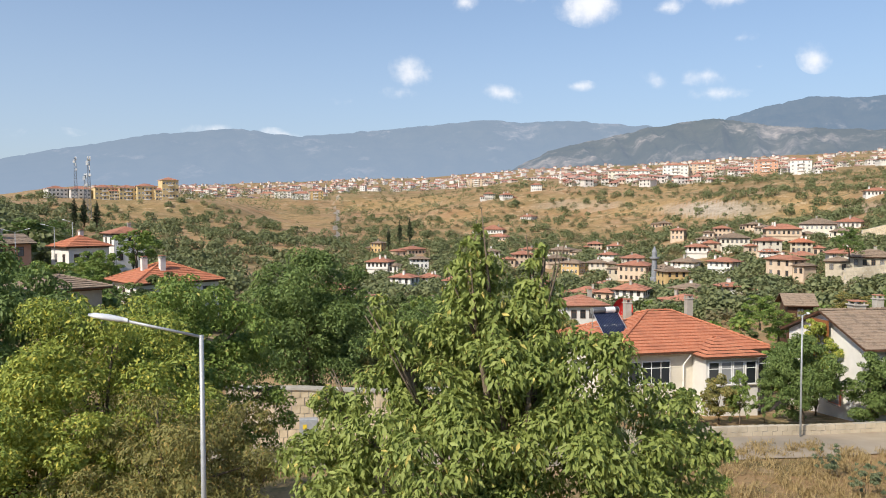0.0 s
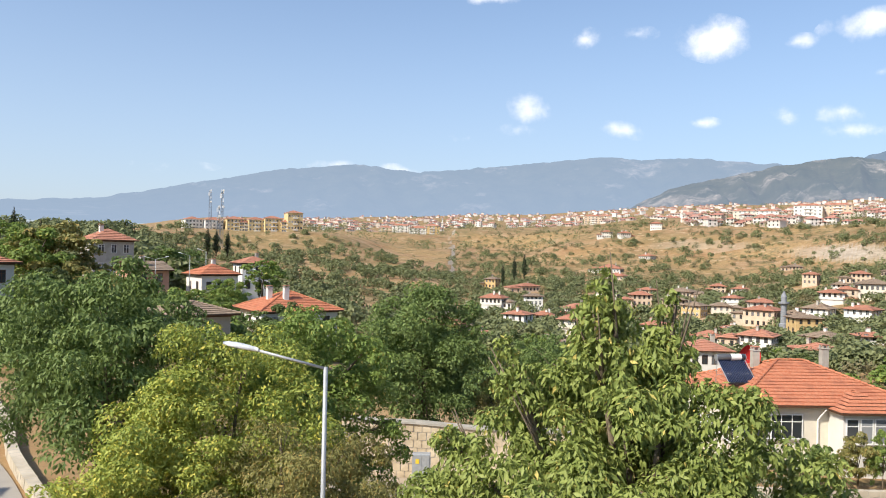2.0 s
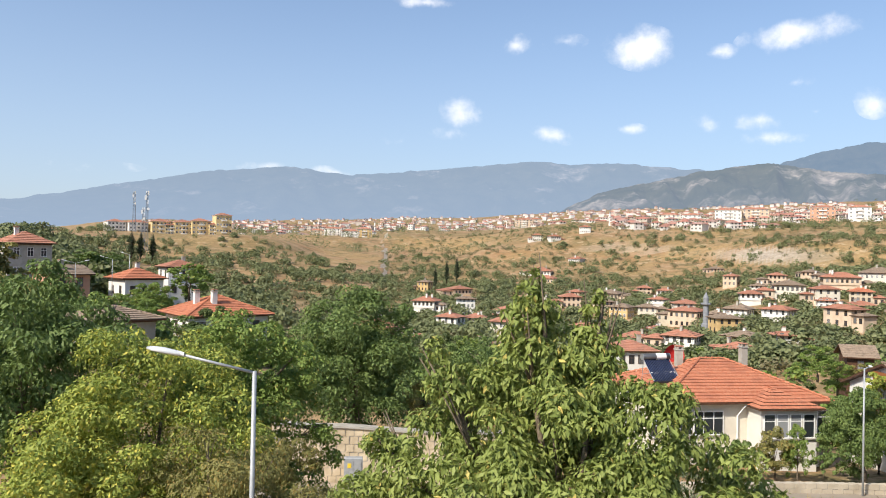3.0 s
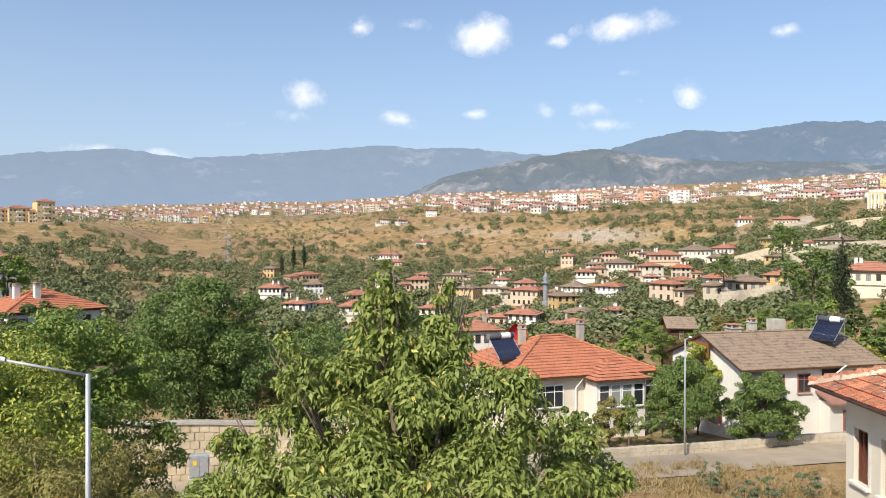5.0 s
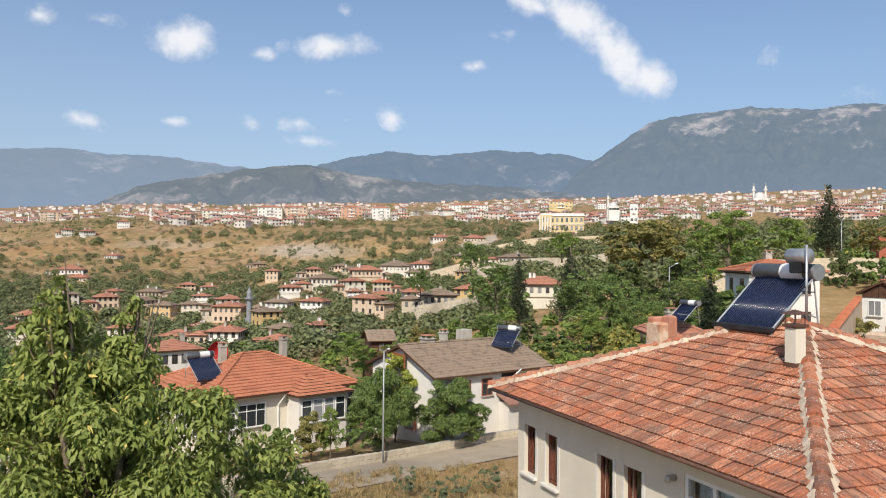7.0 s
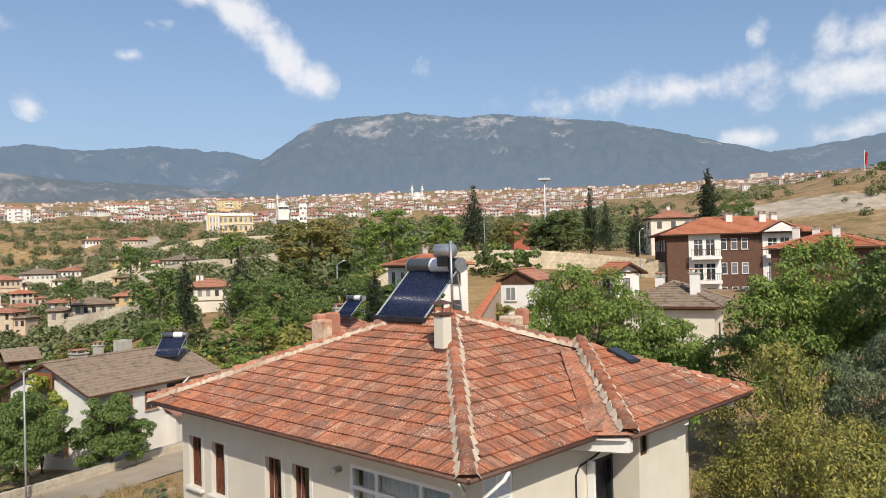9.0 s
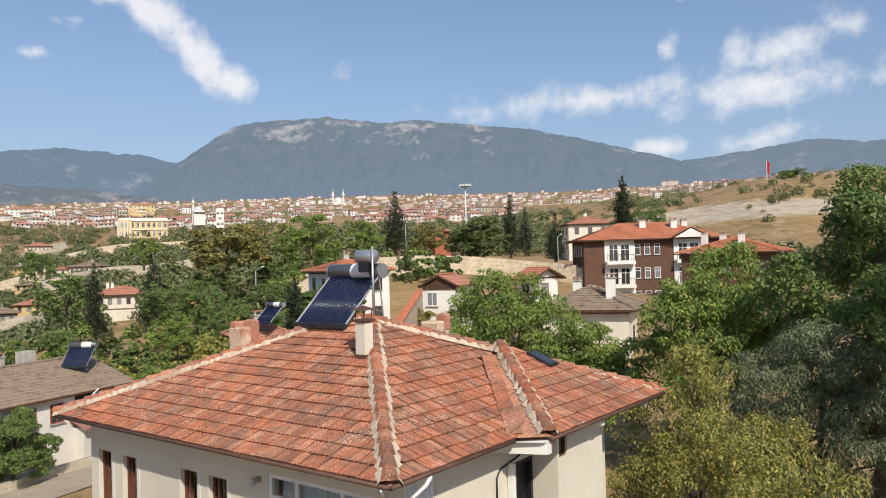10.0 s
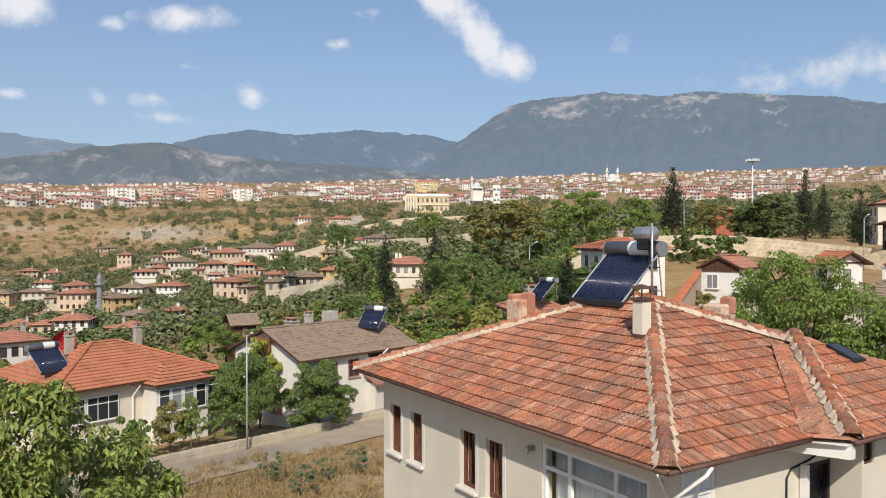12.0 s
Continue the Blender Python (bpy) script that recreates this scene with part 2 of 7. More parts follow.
M["tile"] = roof_material("terracotta_tile", (0.35, 0.145, 0.09), (0.42, 0.175, 0.11), (0.50, 0.26, 0.18), (0.25, 0.14, 0.10))
M["tile_new"] = roof_material("orange_tile", (0.42, 0.135, 0.068), (0.46, 0.155, 0.08), (0.54, 0.25, 0.15), (0.33, 0.125, 0.075), 1.3)
M["tile_old"] = roof_material("old_brown_tile", (0.20, 0.145, 0.10), (0.25, 0.175, 0.12), (0.38, 0.30, 0.23), (0.12, 0.095, 0.072), 2.6)

M["leaf_mid"] = foliage("green_leaves", (0.115, 0.185, 0.038), (0.25, 0.335, 0.078), (0.50, 0.45, 0.12), 0.03)
M["leaf_dark"] = foliage("dark_green_leaves", (0.068, 0.10, 0.032), (0.155, 0.195, 0.062))
M["leaf_yellow"] = foliage("yellow_green_leaves", (0.14, 0.21, 0.038), (0.42, 0.46, 0.095), (0.56, 0.50, 0.09), 0.12)
M["leaf_olive"] = foliage("olive_brown_leaves", (0.14, 0.15, 0.042), (0.31, 0.285, 0.095), (0.40, 0.29, 0.09), 0.10)
M["leaf_cherry"] = foliage("cherry_leaves", (0.135, 0.19, 0.040), (0.32, 0.37, 0.10), (0.65, 0.53, 0.15), 0.012)
M["leaf_dark2"] = foliage("deep_green_leaves", (0.09, 0.145, 0.04), (0.20, 0.27, 0.078))
M["leaf_olive2"] = foliage("olive_yellow_leaves", (0.13, 0.15, 0.04), (0.34, 0.325, 0.09), (0.5, 0.41, 0.09), 0.10)
# muted greens: the haze of distance is put into this leaf colour
M["leaf_far"] = foliage("muted_far_leaves", (0.12, 0.15, 0.068), (0.235, 0.255, 0.115))
M["leaf_scrub"] = foliage("dusty_scrub_leaves", (0.15, 0.145, 0.07), (0.26, 0.23, 0.12))
M["leaf_grey"] = foliage("grey_green_leaves", (0.10, 0.135, 0.07), (0.23, 0.27, 0.15))
M["leaf_conifer"] = foliage("conifer_needles", (0.022, 0.036, 0.018), (0.055, 0.075, 0.034))


# ---- the ground ----
RADII = [40, 60, 110, 180, 260, 350, 450, 560, 700, 1000, 3000]
RISE = {
    -33: [-13.0, -7.0, -3.0, -0.4, 0.7, 1.0, 1.1, 1.1, 1.1, 1.2, 1.8],
    -25: [-14.0, -8.0, -4.0, -2.7, -2.4, -1.5, 0.0, 1.3, 1.5, 1.7, 2.7],
    -19: [-15.0, -9.0, -6.5, -5.0, -3.4, -1.9, 0.0, 1.35, 1.65, 1.8, 2.8],
    -12: [-15.5, -10.0, -7.6, -5.8, -4.1, -2.5, -0.8, 0.7, 1.45, 2.0, 3.1],
    -5: [-15.9, -10.6, -8.4, -6.4, -4.6, -2.9, -1.2, 0.3, 1.5, 2.2, 3.4],
    12: [-16.1, -12.2, -10.0, -7.0, -4.6, -2.6, -0.8, 1.0, 2.6, 3.2, 4.3],
    25: [-15.9, -12.2, -9.0, -5.2, -2.8, -0.8, 0.8, 2.0, 3.0, 3.6, 4.7],
    38: [-15.5, -11.4, -6.4, -2.8, 0.0, 1.6, 2.6, 3.1, 3.5, 4.2, 5.1],
    55: [-13.0, -8.0, 0.4, 1.0, 1.6, 2.2, 2.7, 3.2, 3.7, 4.2, 5.4],
    75: [-11.0, -5.0, -1.2, 0.6, 1.8, 3.0, 3.7, 3.8, 3.8, 4.2, 5.3],
    84: [-11.0, -5.0, -1.2, 0.6, 2.2, 4.2, 5.2, 5.2, 5.0, 5.0, 5.5],
}
AZS = sorted(RISE)


def ground_z(x, y, rough=True):
    """The height of the ground at a place."""
    r = math.hypot(x, y)
    az = math.degrees(math.atan2(x, y))
    az = min(max(az, AZS[0]), AZS[-1])
    i = max(k for k in range(len(AZS) - 1) if AZS[k] <= az or k == 0)
    w = (az - AZS[i]) / (AZS[i + 1] - AZS[i])
    w = w * w * (3 - 2 * w)
    near = 0.0

    def height(row):
        if r >= RADII[-1]:
            return EYE.z + r * math.tan(radians(row[-1] - 0.5))
        k = max([j for j in range(len(RADII)) if RADII[j] <= r], default=-1)
        if k < 0:
            a, b = (18.0, near), (RADII[0], EYE.z + RADII[0] * math.tan(radians(row[0] - 0.5)))
        else:
            a, b = ((RADII[j], EYE.z + RADII[j] * math.tan(radians(row[j] - 0.5))) for j in (k, k + 1))
        u = min(max((r - a[0]) / (b[0] - a[0]), 0), 1)
        return a[1] + (b[1] - a[1]) * u

    z = height(RISE[AZS[i]]) * (1 - w) + height(RISE[AZS[i + 1]]) * w
    if rough and r > 90:
        s = min((r - 90) / 300, 1)
        z += s * (3.0 * noise.noise((x / 70, y / 70, 3)) + 6.0 * noise.noise((x / 210, y / 210, 9)) * min(r / 900, 1))
        if 70 < az:
            z += 3.5 * (math.tanh((r - 305 - 12 * noise.noise((x / 40, y / 40, 1))) / 3.5) + 1) * min((az - 70) / 4, 1) - 3.5 * min((az - 70) / 4, 1)
        if 420 < r < 900 and az < 40:
            # the rock ledge under the rim of the plateau
            step = noise.noise((x / 130, y / 130, 5))
            z += 5.0 * math.tanh((z - 18 - 8 * step) / 2.5) * (1 if -8 < az < 34 else 0.5)
    return z


def polar(az, r):
    a = radians(az)
    return r * math.sin(a), r * math.cos(a)


def spot(az, r, up=0.0):
    x, y = polar(az, r)
    return Vector((x, y, ground_z(x, y) + up))


def mesh_object(name, verts, faces, material, smooth=False, parent=None):
    me = bpy.data.meshes.new(name)
    me.from_pydata(verts, [], faces)
    for mat in material if isinstance(material, list) else [material]:
        me.materials.append(mat)
    if smooth:
        me.polygons.foreach_set("use_smooth", [True] * len(me.polygons))
    me.update()
    ob = new(name, me)
    ob.parent = parent
    return ob


def ground_material():
    m = Mat("dry_grass_and_earth", 0.95, 0, 0.15).world()
    straw = m.ramp(m.noise(0.35, 6, 0.7), [(0.3, (0.25, 0.16, 0.072)), (0.7, (0.40, 0.275, 0.135))])
    earth = m.ramp(m.noise(0.05, 6, 0.65), [(0.35, (0.27, 0.15, 0.072)), (0.65, (0.38, 0.265, 0.16))])
    col = m.mix(m.grey(m.noise(0.02, 5), 0.4, 0.6), straw, earth)
    col = m.mix(m.grey(m.noise(0.012, 6, 0.7), 0.48, 0.62, 0, 0.4), col, (0.13, 0.115, 0.05))
    col = m.mix(m.grey(m.noise(0.09, 8, 0.8), 0.51, 0.60, 0, 0.75), col, (0.10, 0.10, 0.042))
    col = m.mix(m.grey(m.noise(0.16, 7, 0.75), 0.55, 0.66, 0, 0.7), col, (0.52, 0.41, 0.27))
    col = m.mix(m.grey(m.noise(1.6, 5, 0.7), 0.52, 0.75, 0, 0.5), col, (0.14, 0.13, 0.055))
    # bare layered limestone where the slope is steep
    up = m.n.new("ShaderNodeSeparateXYZ")
    m.l.new(m.n.new("ShaderNodeNewGeometry").outputs["True Normal"], up.inputs[0])
    rock = m.ramp(m.noise(0.35, 8, 0.8, (0.5, 0.5, 3.0)), [(0.3, (0.20, 0.165, 0.125)), (0.5, (0.36, 0.31, 0.25)), (0.7, (0.48, 0.42, 0.34))])
    col = m.mix(m.grey(up.outputs[2], 0.92, 0.80), col, rock)
    m.colour(col)
    return m.bump(m.noise(2.5, 6, 0.7), 0.5, 0.1).m


def build_ground():
    az = [-180 + 6 * k for k in range(20)] + [-60 + 0.25 * k for k in range(640)] + [100 + 5 * k for k in range(16)]
    radii = [0.0, 6, 12, 18]
    while radii[-1] < 4600:
        radii.append(radii[-1] * (1.016 if 380 < radii[-1] < 900 else 1.007 if 285 < radii[-1] < 330 else 1.05) + 0.4)
    verts = [(*polar(a, r), 0) for r in radii[1:] for a in az]
    verts = [(x, y, ground_z(x, y)) for x, y, _ in verts] + [(0, 0, 0)]
    n, centre = len(az), len(verts) - 1
    faces = [(centre, (k + 1) % n, k) for k in range(n)]
    for j in range(len(radii) - 2):
        for k in range(n):
            a, b = j * n + k, j * n + (k + 1) % n
            faces.append((a, b, b + n, a + n))
    ob = mesh_object("ground", verts, faces, ground_material(), True)
    tagged(ob, "dry grassy hillsides and valley under the town", "ground", kind="structure")


build_ground()


def mountain_material(name, haze, amount, rock, cliffs=None):
    """Wooded slopes with pale crags; haze is painted on as emission of one colour."""
    m = Mat(name, 1.0, 0, 0.0).world()
    wood = m.ramp(m.noise(0.008, 9, 0.75), [(0.35, (0.025, 0.042, 0.025)), (0.65, (0.12, 0.115, 0.07))])
    crag = m.ramp(m.noise(0.012, 8, 0.75, (1, 1, 2.0)), [(0.4, (0.30, 0.25, 0.21)), (0.6, (0.80, 0.68, 0.58))])
    bare = m.noise(0.0035, 7, 0.75)
    if cliffs:
        # the bare cliffs lie along the upper slopes
        split, plus = m.n.new("ShaderNodeSeparateXYZ"), m.n.new("ShaderNodeMath")
        m.l.new(m.place, split.inputs[0])
        m.l.new(bare, plus.inputs[0])
        m.l.new(m.grey(split.outputs["Z"], *cliffs, -0.16, 0.055), plus.inputs[1])
        bare = plus.outputs[0]
    col = m.mix(m.grey(bare, *rock), wood, crag)
    m.colour(col)
    m.b.inputs["Specular IOR Level"].default_value = 0
    # glowing haze colour painted over the slopes, in place of distant air
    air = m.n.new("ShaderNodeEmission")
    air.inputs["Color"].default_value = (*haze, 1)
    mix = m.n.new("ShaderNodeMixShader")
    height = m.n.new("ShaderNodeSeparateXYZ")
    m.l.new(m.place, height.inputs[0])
    # the painted haze grows stronger towards the foot of the slopes
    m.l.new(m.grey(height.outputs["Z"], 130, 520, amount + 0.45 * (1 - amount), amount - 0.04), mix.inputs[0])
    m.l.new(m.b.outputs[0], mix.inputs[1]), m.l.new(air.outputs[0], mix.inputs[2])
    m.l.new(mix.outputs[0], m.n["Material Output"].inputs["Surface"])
    return m.m


def mountain(name, label, crest, near, far, base, mat, gully=0.12, seed=0.0):
    """A mountain range: crest is rows of bearing and elevation; it climbs from near to far metres away."""
    a0, a1, steps, rows = crest[0][0], crest[-1][0], 380, 60
    verts, faces = [], []
    for j in range(rows + 8):
        u = j / (rows - 1)
        for k in range(steps + 1):
            a = a0 + (a1 - a0) * k / steps
            top = float(np.interp(a, [c[0] for c in crest], [c[1] for c in crest]))
            top += LOWER + 0.10 * noise.fractal((a * 0.9, seed, 1.0), 0.6, 2.2, 5)
            r = near + (far - near) * u
            if u <= 1:
                rel = u ** 0.85
                el = base + LOWER + (top - base - LOWER) * rel
                cut = noise.ridged_multi_fractal((a * 0.42 + 0.9 * u, u * 0.42 * (top - base), seed), 0.9, 2.1, 6, 1.0, 2.0)
                el -= gully * (top - base) * (1.25 - cut) * math.sin(math.pi * min(u, 1)) ** 0.7
            else:
                el = top - 3.5 * (u - 1)
            verts.append((*polar(a, r), EYE.z + r * math.tan(radians(el))))
    n = steps + 1
    for j in range(rows + 7):
        for k in range(steps):
            a = j * n + k
            faces.append((a, a + 1, a + 1 + n, a + n))
    ob = mesh_object(name, verts, faces, mat, True)
    return tagged(ob, label, "mountain", kind="structure")


LOWER = -0.6
# each range's material holds its painted haze: emission colour, then strength
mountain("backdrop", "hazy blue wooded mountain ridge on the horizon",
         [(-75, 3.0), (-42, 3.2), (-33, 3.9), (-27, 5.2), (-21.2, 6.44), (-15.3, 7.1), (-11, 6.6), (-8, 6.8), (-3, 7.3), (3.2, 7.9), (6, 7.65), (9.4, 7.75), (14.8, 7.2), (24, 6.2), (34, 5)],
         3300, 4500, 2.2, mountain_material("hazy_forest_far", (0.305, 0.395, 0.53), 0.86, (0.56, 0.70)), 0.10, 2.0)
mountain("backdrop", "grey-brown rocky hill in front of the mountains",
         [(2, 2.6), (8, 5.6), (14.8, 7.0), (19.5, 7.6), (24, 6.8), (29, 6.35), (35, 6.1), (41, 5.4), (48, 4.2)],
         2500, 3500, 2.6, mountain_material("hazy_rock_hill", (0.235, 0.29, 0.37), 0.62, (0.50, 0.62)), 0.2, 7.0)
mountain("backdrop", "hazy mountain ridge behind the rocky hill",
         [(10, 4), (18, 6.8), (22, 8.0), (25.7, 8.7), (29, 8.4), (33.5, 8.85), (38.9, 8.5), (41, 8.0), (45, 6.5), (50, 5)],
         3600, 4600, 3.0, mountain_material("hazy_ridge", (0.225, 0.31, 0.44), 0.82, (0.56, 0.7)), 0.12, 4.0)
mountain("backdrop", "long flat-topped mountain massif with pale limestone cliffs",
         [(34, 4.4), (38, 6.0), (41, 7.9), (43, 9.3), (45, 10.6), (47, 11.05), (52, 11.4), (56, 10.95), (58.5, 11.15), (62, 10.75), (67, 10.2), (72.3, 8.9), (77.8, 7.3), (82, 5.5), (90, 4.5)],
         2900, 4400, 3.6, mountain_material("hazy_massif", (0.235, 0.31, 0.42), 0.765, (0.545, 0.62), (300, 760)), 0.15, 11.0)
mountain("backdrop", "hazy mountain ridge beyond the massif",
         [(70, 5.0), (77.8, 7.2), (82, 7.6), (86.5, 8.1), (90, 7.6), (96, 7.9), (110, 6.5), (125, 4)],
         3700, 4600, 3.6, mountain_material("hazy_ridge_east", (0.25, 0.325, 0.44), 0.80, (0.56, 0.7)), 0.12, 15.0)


# ---- building tools ----
class Shape:
    """Collects vertices, faces and material slots for one mesh."""

    def __init__(self):
        self.v, self.f, self.s = [], [], []

    def add(self, verts, faces, slot=0):
        k = len(self.v)
        self.v += [tuple(p) for p in verts]
        self.f += [tuple(k + i for i in f) for f in faces]
        self.s += [slot] * len(faces)
        return self

    def box(self, x0, y0, z0, x1, y1, z1, slot=0, m=None, bevel=0.0):
        if bevel:
            b = bevel
            lo = [(x0 + b, y0 + b), (x1 - b, y0 + b), (x1 - b, y1 - b), (x0 + b, y1 - b)]
            hi = [(x0, y0), (x1, y0), (x1, y1), (x0, y1)]
            rings = [(lo, z0), (hi, z0 + b), (hi, z1 - b), (lo, z1)]
            verts = [(x, y, z) for ring, z in rings for x, y in ring]
            faces = [(3, 2, 1, 0), (12, 13, 14, 15)]
            faces += [(4 * j + k, 4 * j + (k + 1) % 4, 4 * j + 4 + (k + 1) % 4, 4 * j + 4 + k) for j in range(3) for k in range(4)]
        else:
            verts = [(x, y, z) for z in (z0, z1) for x, y in ((x0, y0), (x1, y0), (x1, y1), (x0, y1))]
            faces = [(3, 2, 1, 0), (4, 5, 6, 7), (0, 1, 5, 4), (1, 2, 6, 5), (2, 3, 7, 6), (3, 0, 4, 7)]
        if m:
            verts = [m @ Vector(p) for p in verts]
        return self.add(verts, faces, slot)

    def tube(self, path, radii, n=8, slot=0, cap=True):
        """A round bar through the points of path."""
        path = [Vector(p) for p in path]
        radii = radii if isinstance(radii, (list, tuple)) else [radii] * len(path)
        verts, faces = [], []
        for k, p in enumerate(path):
            way = path[min(k + 1, len(path) - 1)] - path[max(k - 1, 0)]
            q = way.to_track_quat("Z", "Y")
            for j in range(n):
                a = 2 * math.pi * j / n
                verts.append(p + q @ Vector((math.cos(a) * radii[k], math.sin(a) * radii[k], 0)))
        for k in range(len(path) - 1):
            for j in range(n):
                a, b = k * n + j, k * n + (j + 1) % n
                faces.append((a, b, b + n, a + n))
        if cap:
            faces += [tuple(range(n - 1, -1, -1)), tuple((len(path) - 1) * n + j for j in range(n))]
        return self.add(verts, faces, slot)

    def slab(self, outline, z0, z1, slot=0):
        """An upright prism over a plan outline."""
        n = len(outline)
        verts = [(x, y, z0) for x, y in outline] + [(x, y, z1) for x, y in outline]
        faces = [tuple(range(n - 1, -1, -1)), tuple(range(n, 2 * n))] + [(k, (k + 1) % n, n + (k + 1) % n, n + k) for k in range(n)]
        return self.add(verts, faces, slot)

    def mesh(self, name, materials, smooth=False):
        me = bpy.data.meshes.new(name)
        me.from_pydata(self.v, [], self.f)
        for mat in materials if isinstance(materials, (list, tuple)) else [materials]:
            me.materials.append(mat)
        me.polygons.foreach_set("material_index", self.s)
        if smooth:
            me.polygons.foreach_set("use_smooth", [True] * len(self.f))
        me.update()
        return me


def part(name, shape, material, parent=None, label="", smooth=False, at=None):
    """One mesh object under a thing or under a part; shape may be a finished mesh that is shared."""
    me = shape if isinstance(shape, bpy.types.Mesh) else shape.mesh(name, material, smooth)
    ob = new(name, me)
    ob.parent = parent
    if at is not None:
        ob.matrix_local = at if isinstance(at, Matrix) else Matrix.Translation(at)
    return tagged(ob, label) if label else ob


def thing(name, label, category, place, turn=0.0, group=""):
    """An empty at the base of a thing."""
    ob = new(name)
    ob.empty_display_size = 0.2
    ob.matrix_world = Matrix.Translation(place) @ Matrix.Rotation(radians(turn), 4, "Z")
    return tagged(ob, label, category, group)


def hip_courses(w, d, z, k, gauge, step=0.03, gable=False, thick=0.12, slot=0):
    """A tiled roof over a w by d rectangle about the origin: overlapping courses on each slope, and a soffit."""
    s = Shape()
    half = min(w, d) / 2
    n = max(2, round(half / gauge))

    def ring(o, h):
        x, y = w / 2 - o, d / 2 - o
        return [(-x, -y, h), (x, -y, h), (x, y, h), (-x, y, h)]

    verts, faces = [], []
    g = min(gauge / 0.34, 2.0)
    for i in range(n):
        o, h = half * i / n, z + k * half * i / n
        verts += ring(o + 0.05 * g, h + 0.022 * g) + ring(o - 0.02 * g, h + 0.03 * g) + ring(o - 0.02 * g, h + 0.062 * g)
    verts += ring(half, z + k * half + 0.02)
    for i in range(3 * n):
        for j in range(4):
            q = (j + 1) % 4
            faces.append((4 * i + j, 4 * i + q, 4 * i + 4 + q, 4 * i + 4 + j))
    s.add(verts, faces, slot)
    x, y = w / 2, d / 2
    s.box(-x, -y, z - thick, x, y, z - 0.005, 1)
    return s


def ridge_tiles(path, r=0.11, length=0.4, slot=0):
    """Half-round tiles laid along a hip or ridge, each lapping the next."""
    s = Shape()
    a, b = Vector(path[0]), Vector(path[1])
    n = max(1, round((b - a).length / length))
    way = (b - a).normalized()
    side = way.cross(Vector((0, 0, 1))).normalized()
    up = side.cross(way)
    for i in range(n):
        p, q = a + (b - a) * (i / n), a + (b - a) * ((i + 1.12) / n)
        verts = []
        for c, rad, lift in ((p, r * 1.12, 0.035), (q, r * 0.9, 0.0)):
            for j in range(7):
                t = math.pi * j / 6
                verts.append(c + side * math.cos(t) * rad + up * (math.sin(t) * rad * 0.8 + lift))
        faces = [(j, j + 1, j + 8, j + 7) for j in range(6)] + [tuple(range(6, -1, -1))]
        s.add(verts, faces, slot)
    return s


WINDOWS = {}


def window_mesh(w, h, frame_mat, bars=1, sill=True, deep=0.10):
    """A framed window that faces -y: the meshes of its frame, its glass set back, and its sill."""
    key = (round(w, 2), round(h, 2), frame_mat, bars, sill)
    if key not in WINDOWS:
        s, t = Shape(), 0.06
        s.box(-w / 2, -0.03, 0, -w / 2 + t, deep, h)
        s.box(w / 2 - t, -0.03, 0, w / 2, deep, h)
        s.box(-w / 2 + t, -0.03, 0, w / 2 - t, deep, t)
        s.box(-w / 2 + t, -0.03, h - t, w / 2 - t, deep, h)
        for i in range(bars):
            x = -w / 2 + w * (i + 1) / (bars + 1)
            s.box(x - 0.025, -0.015, t, x + 0.025, deep * 0.8, h - t)
        if h > 1.2:
            s.box(-w / 2 + t, -0.018, h * 0.7 - 0.025, w / 2 - t, deep * 0.8, h * 0.7 + 0.025)
        glass = Shape().box(-w / 2 + t, -0.006, t, w / 2 - t, 0.004, h - t).mesh("pane", M["glass_curtained"])
        ledge = Shape().box(-w / 2 - 0.08, -0.12, -0.06, w / 2 + 0.08, 0.02, -0.003).mesh("sill", M["concrete"]) if sill else None
        WINDOWS[key] = (s.mesh("window", M[frame_mat]), glass, ledge)
    return WINDOWS[key]


def put_window(meshes, parent, at):
    ob = part("window", meshes[0], None, parent, at=at)
    part("pane", meshes[1], None, ob)
    if meshes[2]:
        part("sill", meshes[2], None, ob)
    return ob


def curtained_glass():
    m = Mat("curtained_window_glass", 0.08, 0.0, 0.6)
    m.colour(m.ramp(m.each(), [(0.0, (0.025, 0.03, 0.035)), (0.55, (0.07, 0.075, 0.08)), (1.0, (0.30, 0.31, 0.32))]))
    return m.m


M["glass_curtained"] = curtained_glass()


def chimney(parent, x, y, z0, z1, size=0.5, mat="concrete", cap=True):
    s = Shape()
    s.box(x - size / 2, y - size / 2, z0, x + size / 2, y + size / 2, z1, 0, bevel=0.02)
    if cap:
        s.box(x - size * 0.62, y - size * 0.62, z1 + 0.003, x + size * 0.62, y + size * 0.62, z1 + 0.08, 1, bevel=0.015)
        for i in (-1, 1):
            for j in (-1, 1):
                s.box(x + i * size * 0.38 - 0.05, y + j * size * 0.38 - 0.05, z1 + 0.083, x + i * size * 0.38 + 0.05, y + j * size * 0.38 + 0.05, z1 + 0.26, 1)
        s.box(x - size * 0.55, y - size * 0.55, z1 + 0.263, x + size * 0.55, y + size * 0.55, z1 + 0.32, 2, bevel=0.015)
    return part("chimney", s, [M[mat], M["concrete"], M["tile"]], parent)


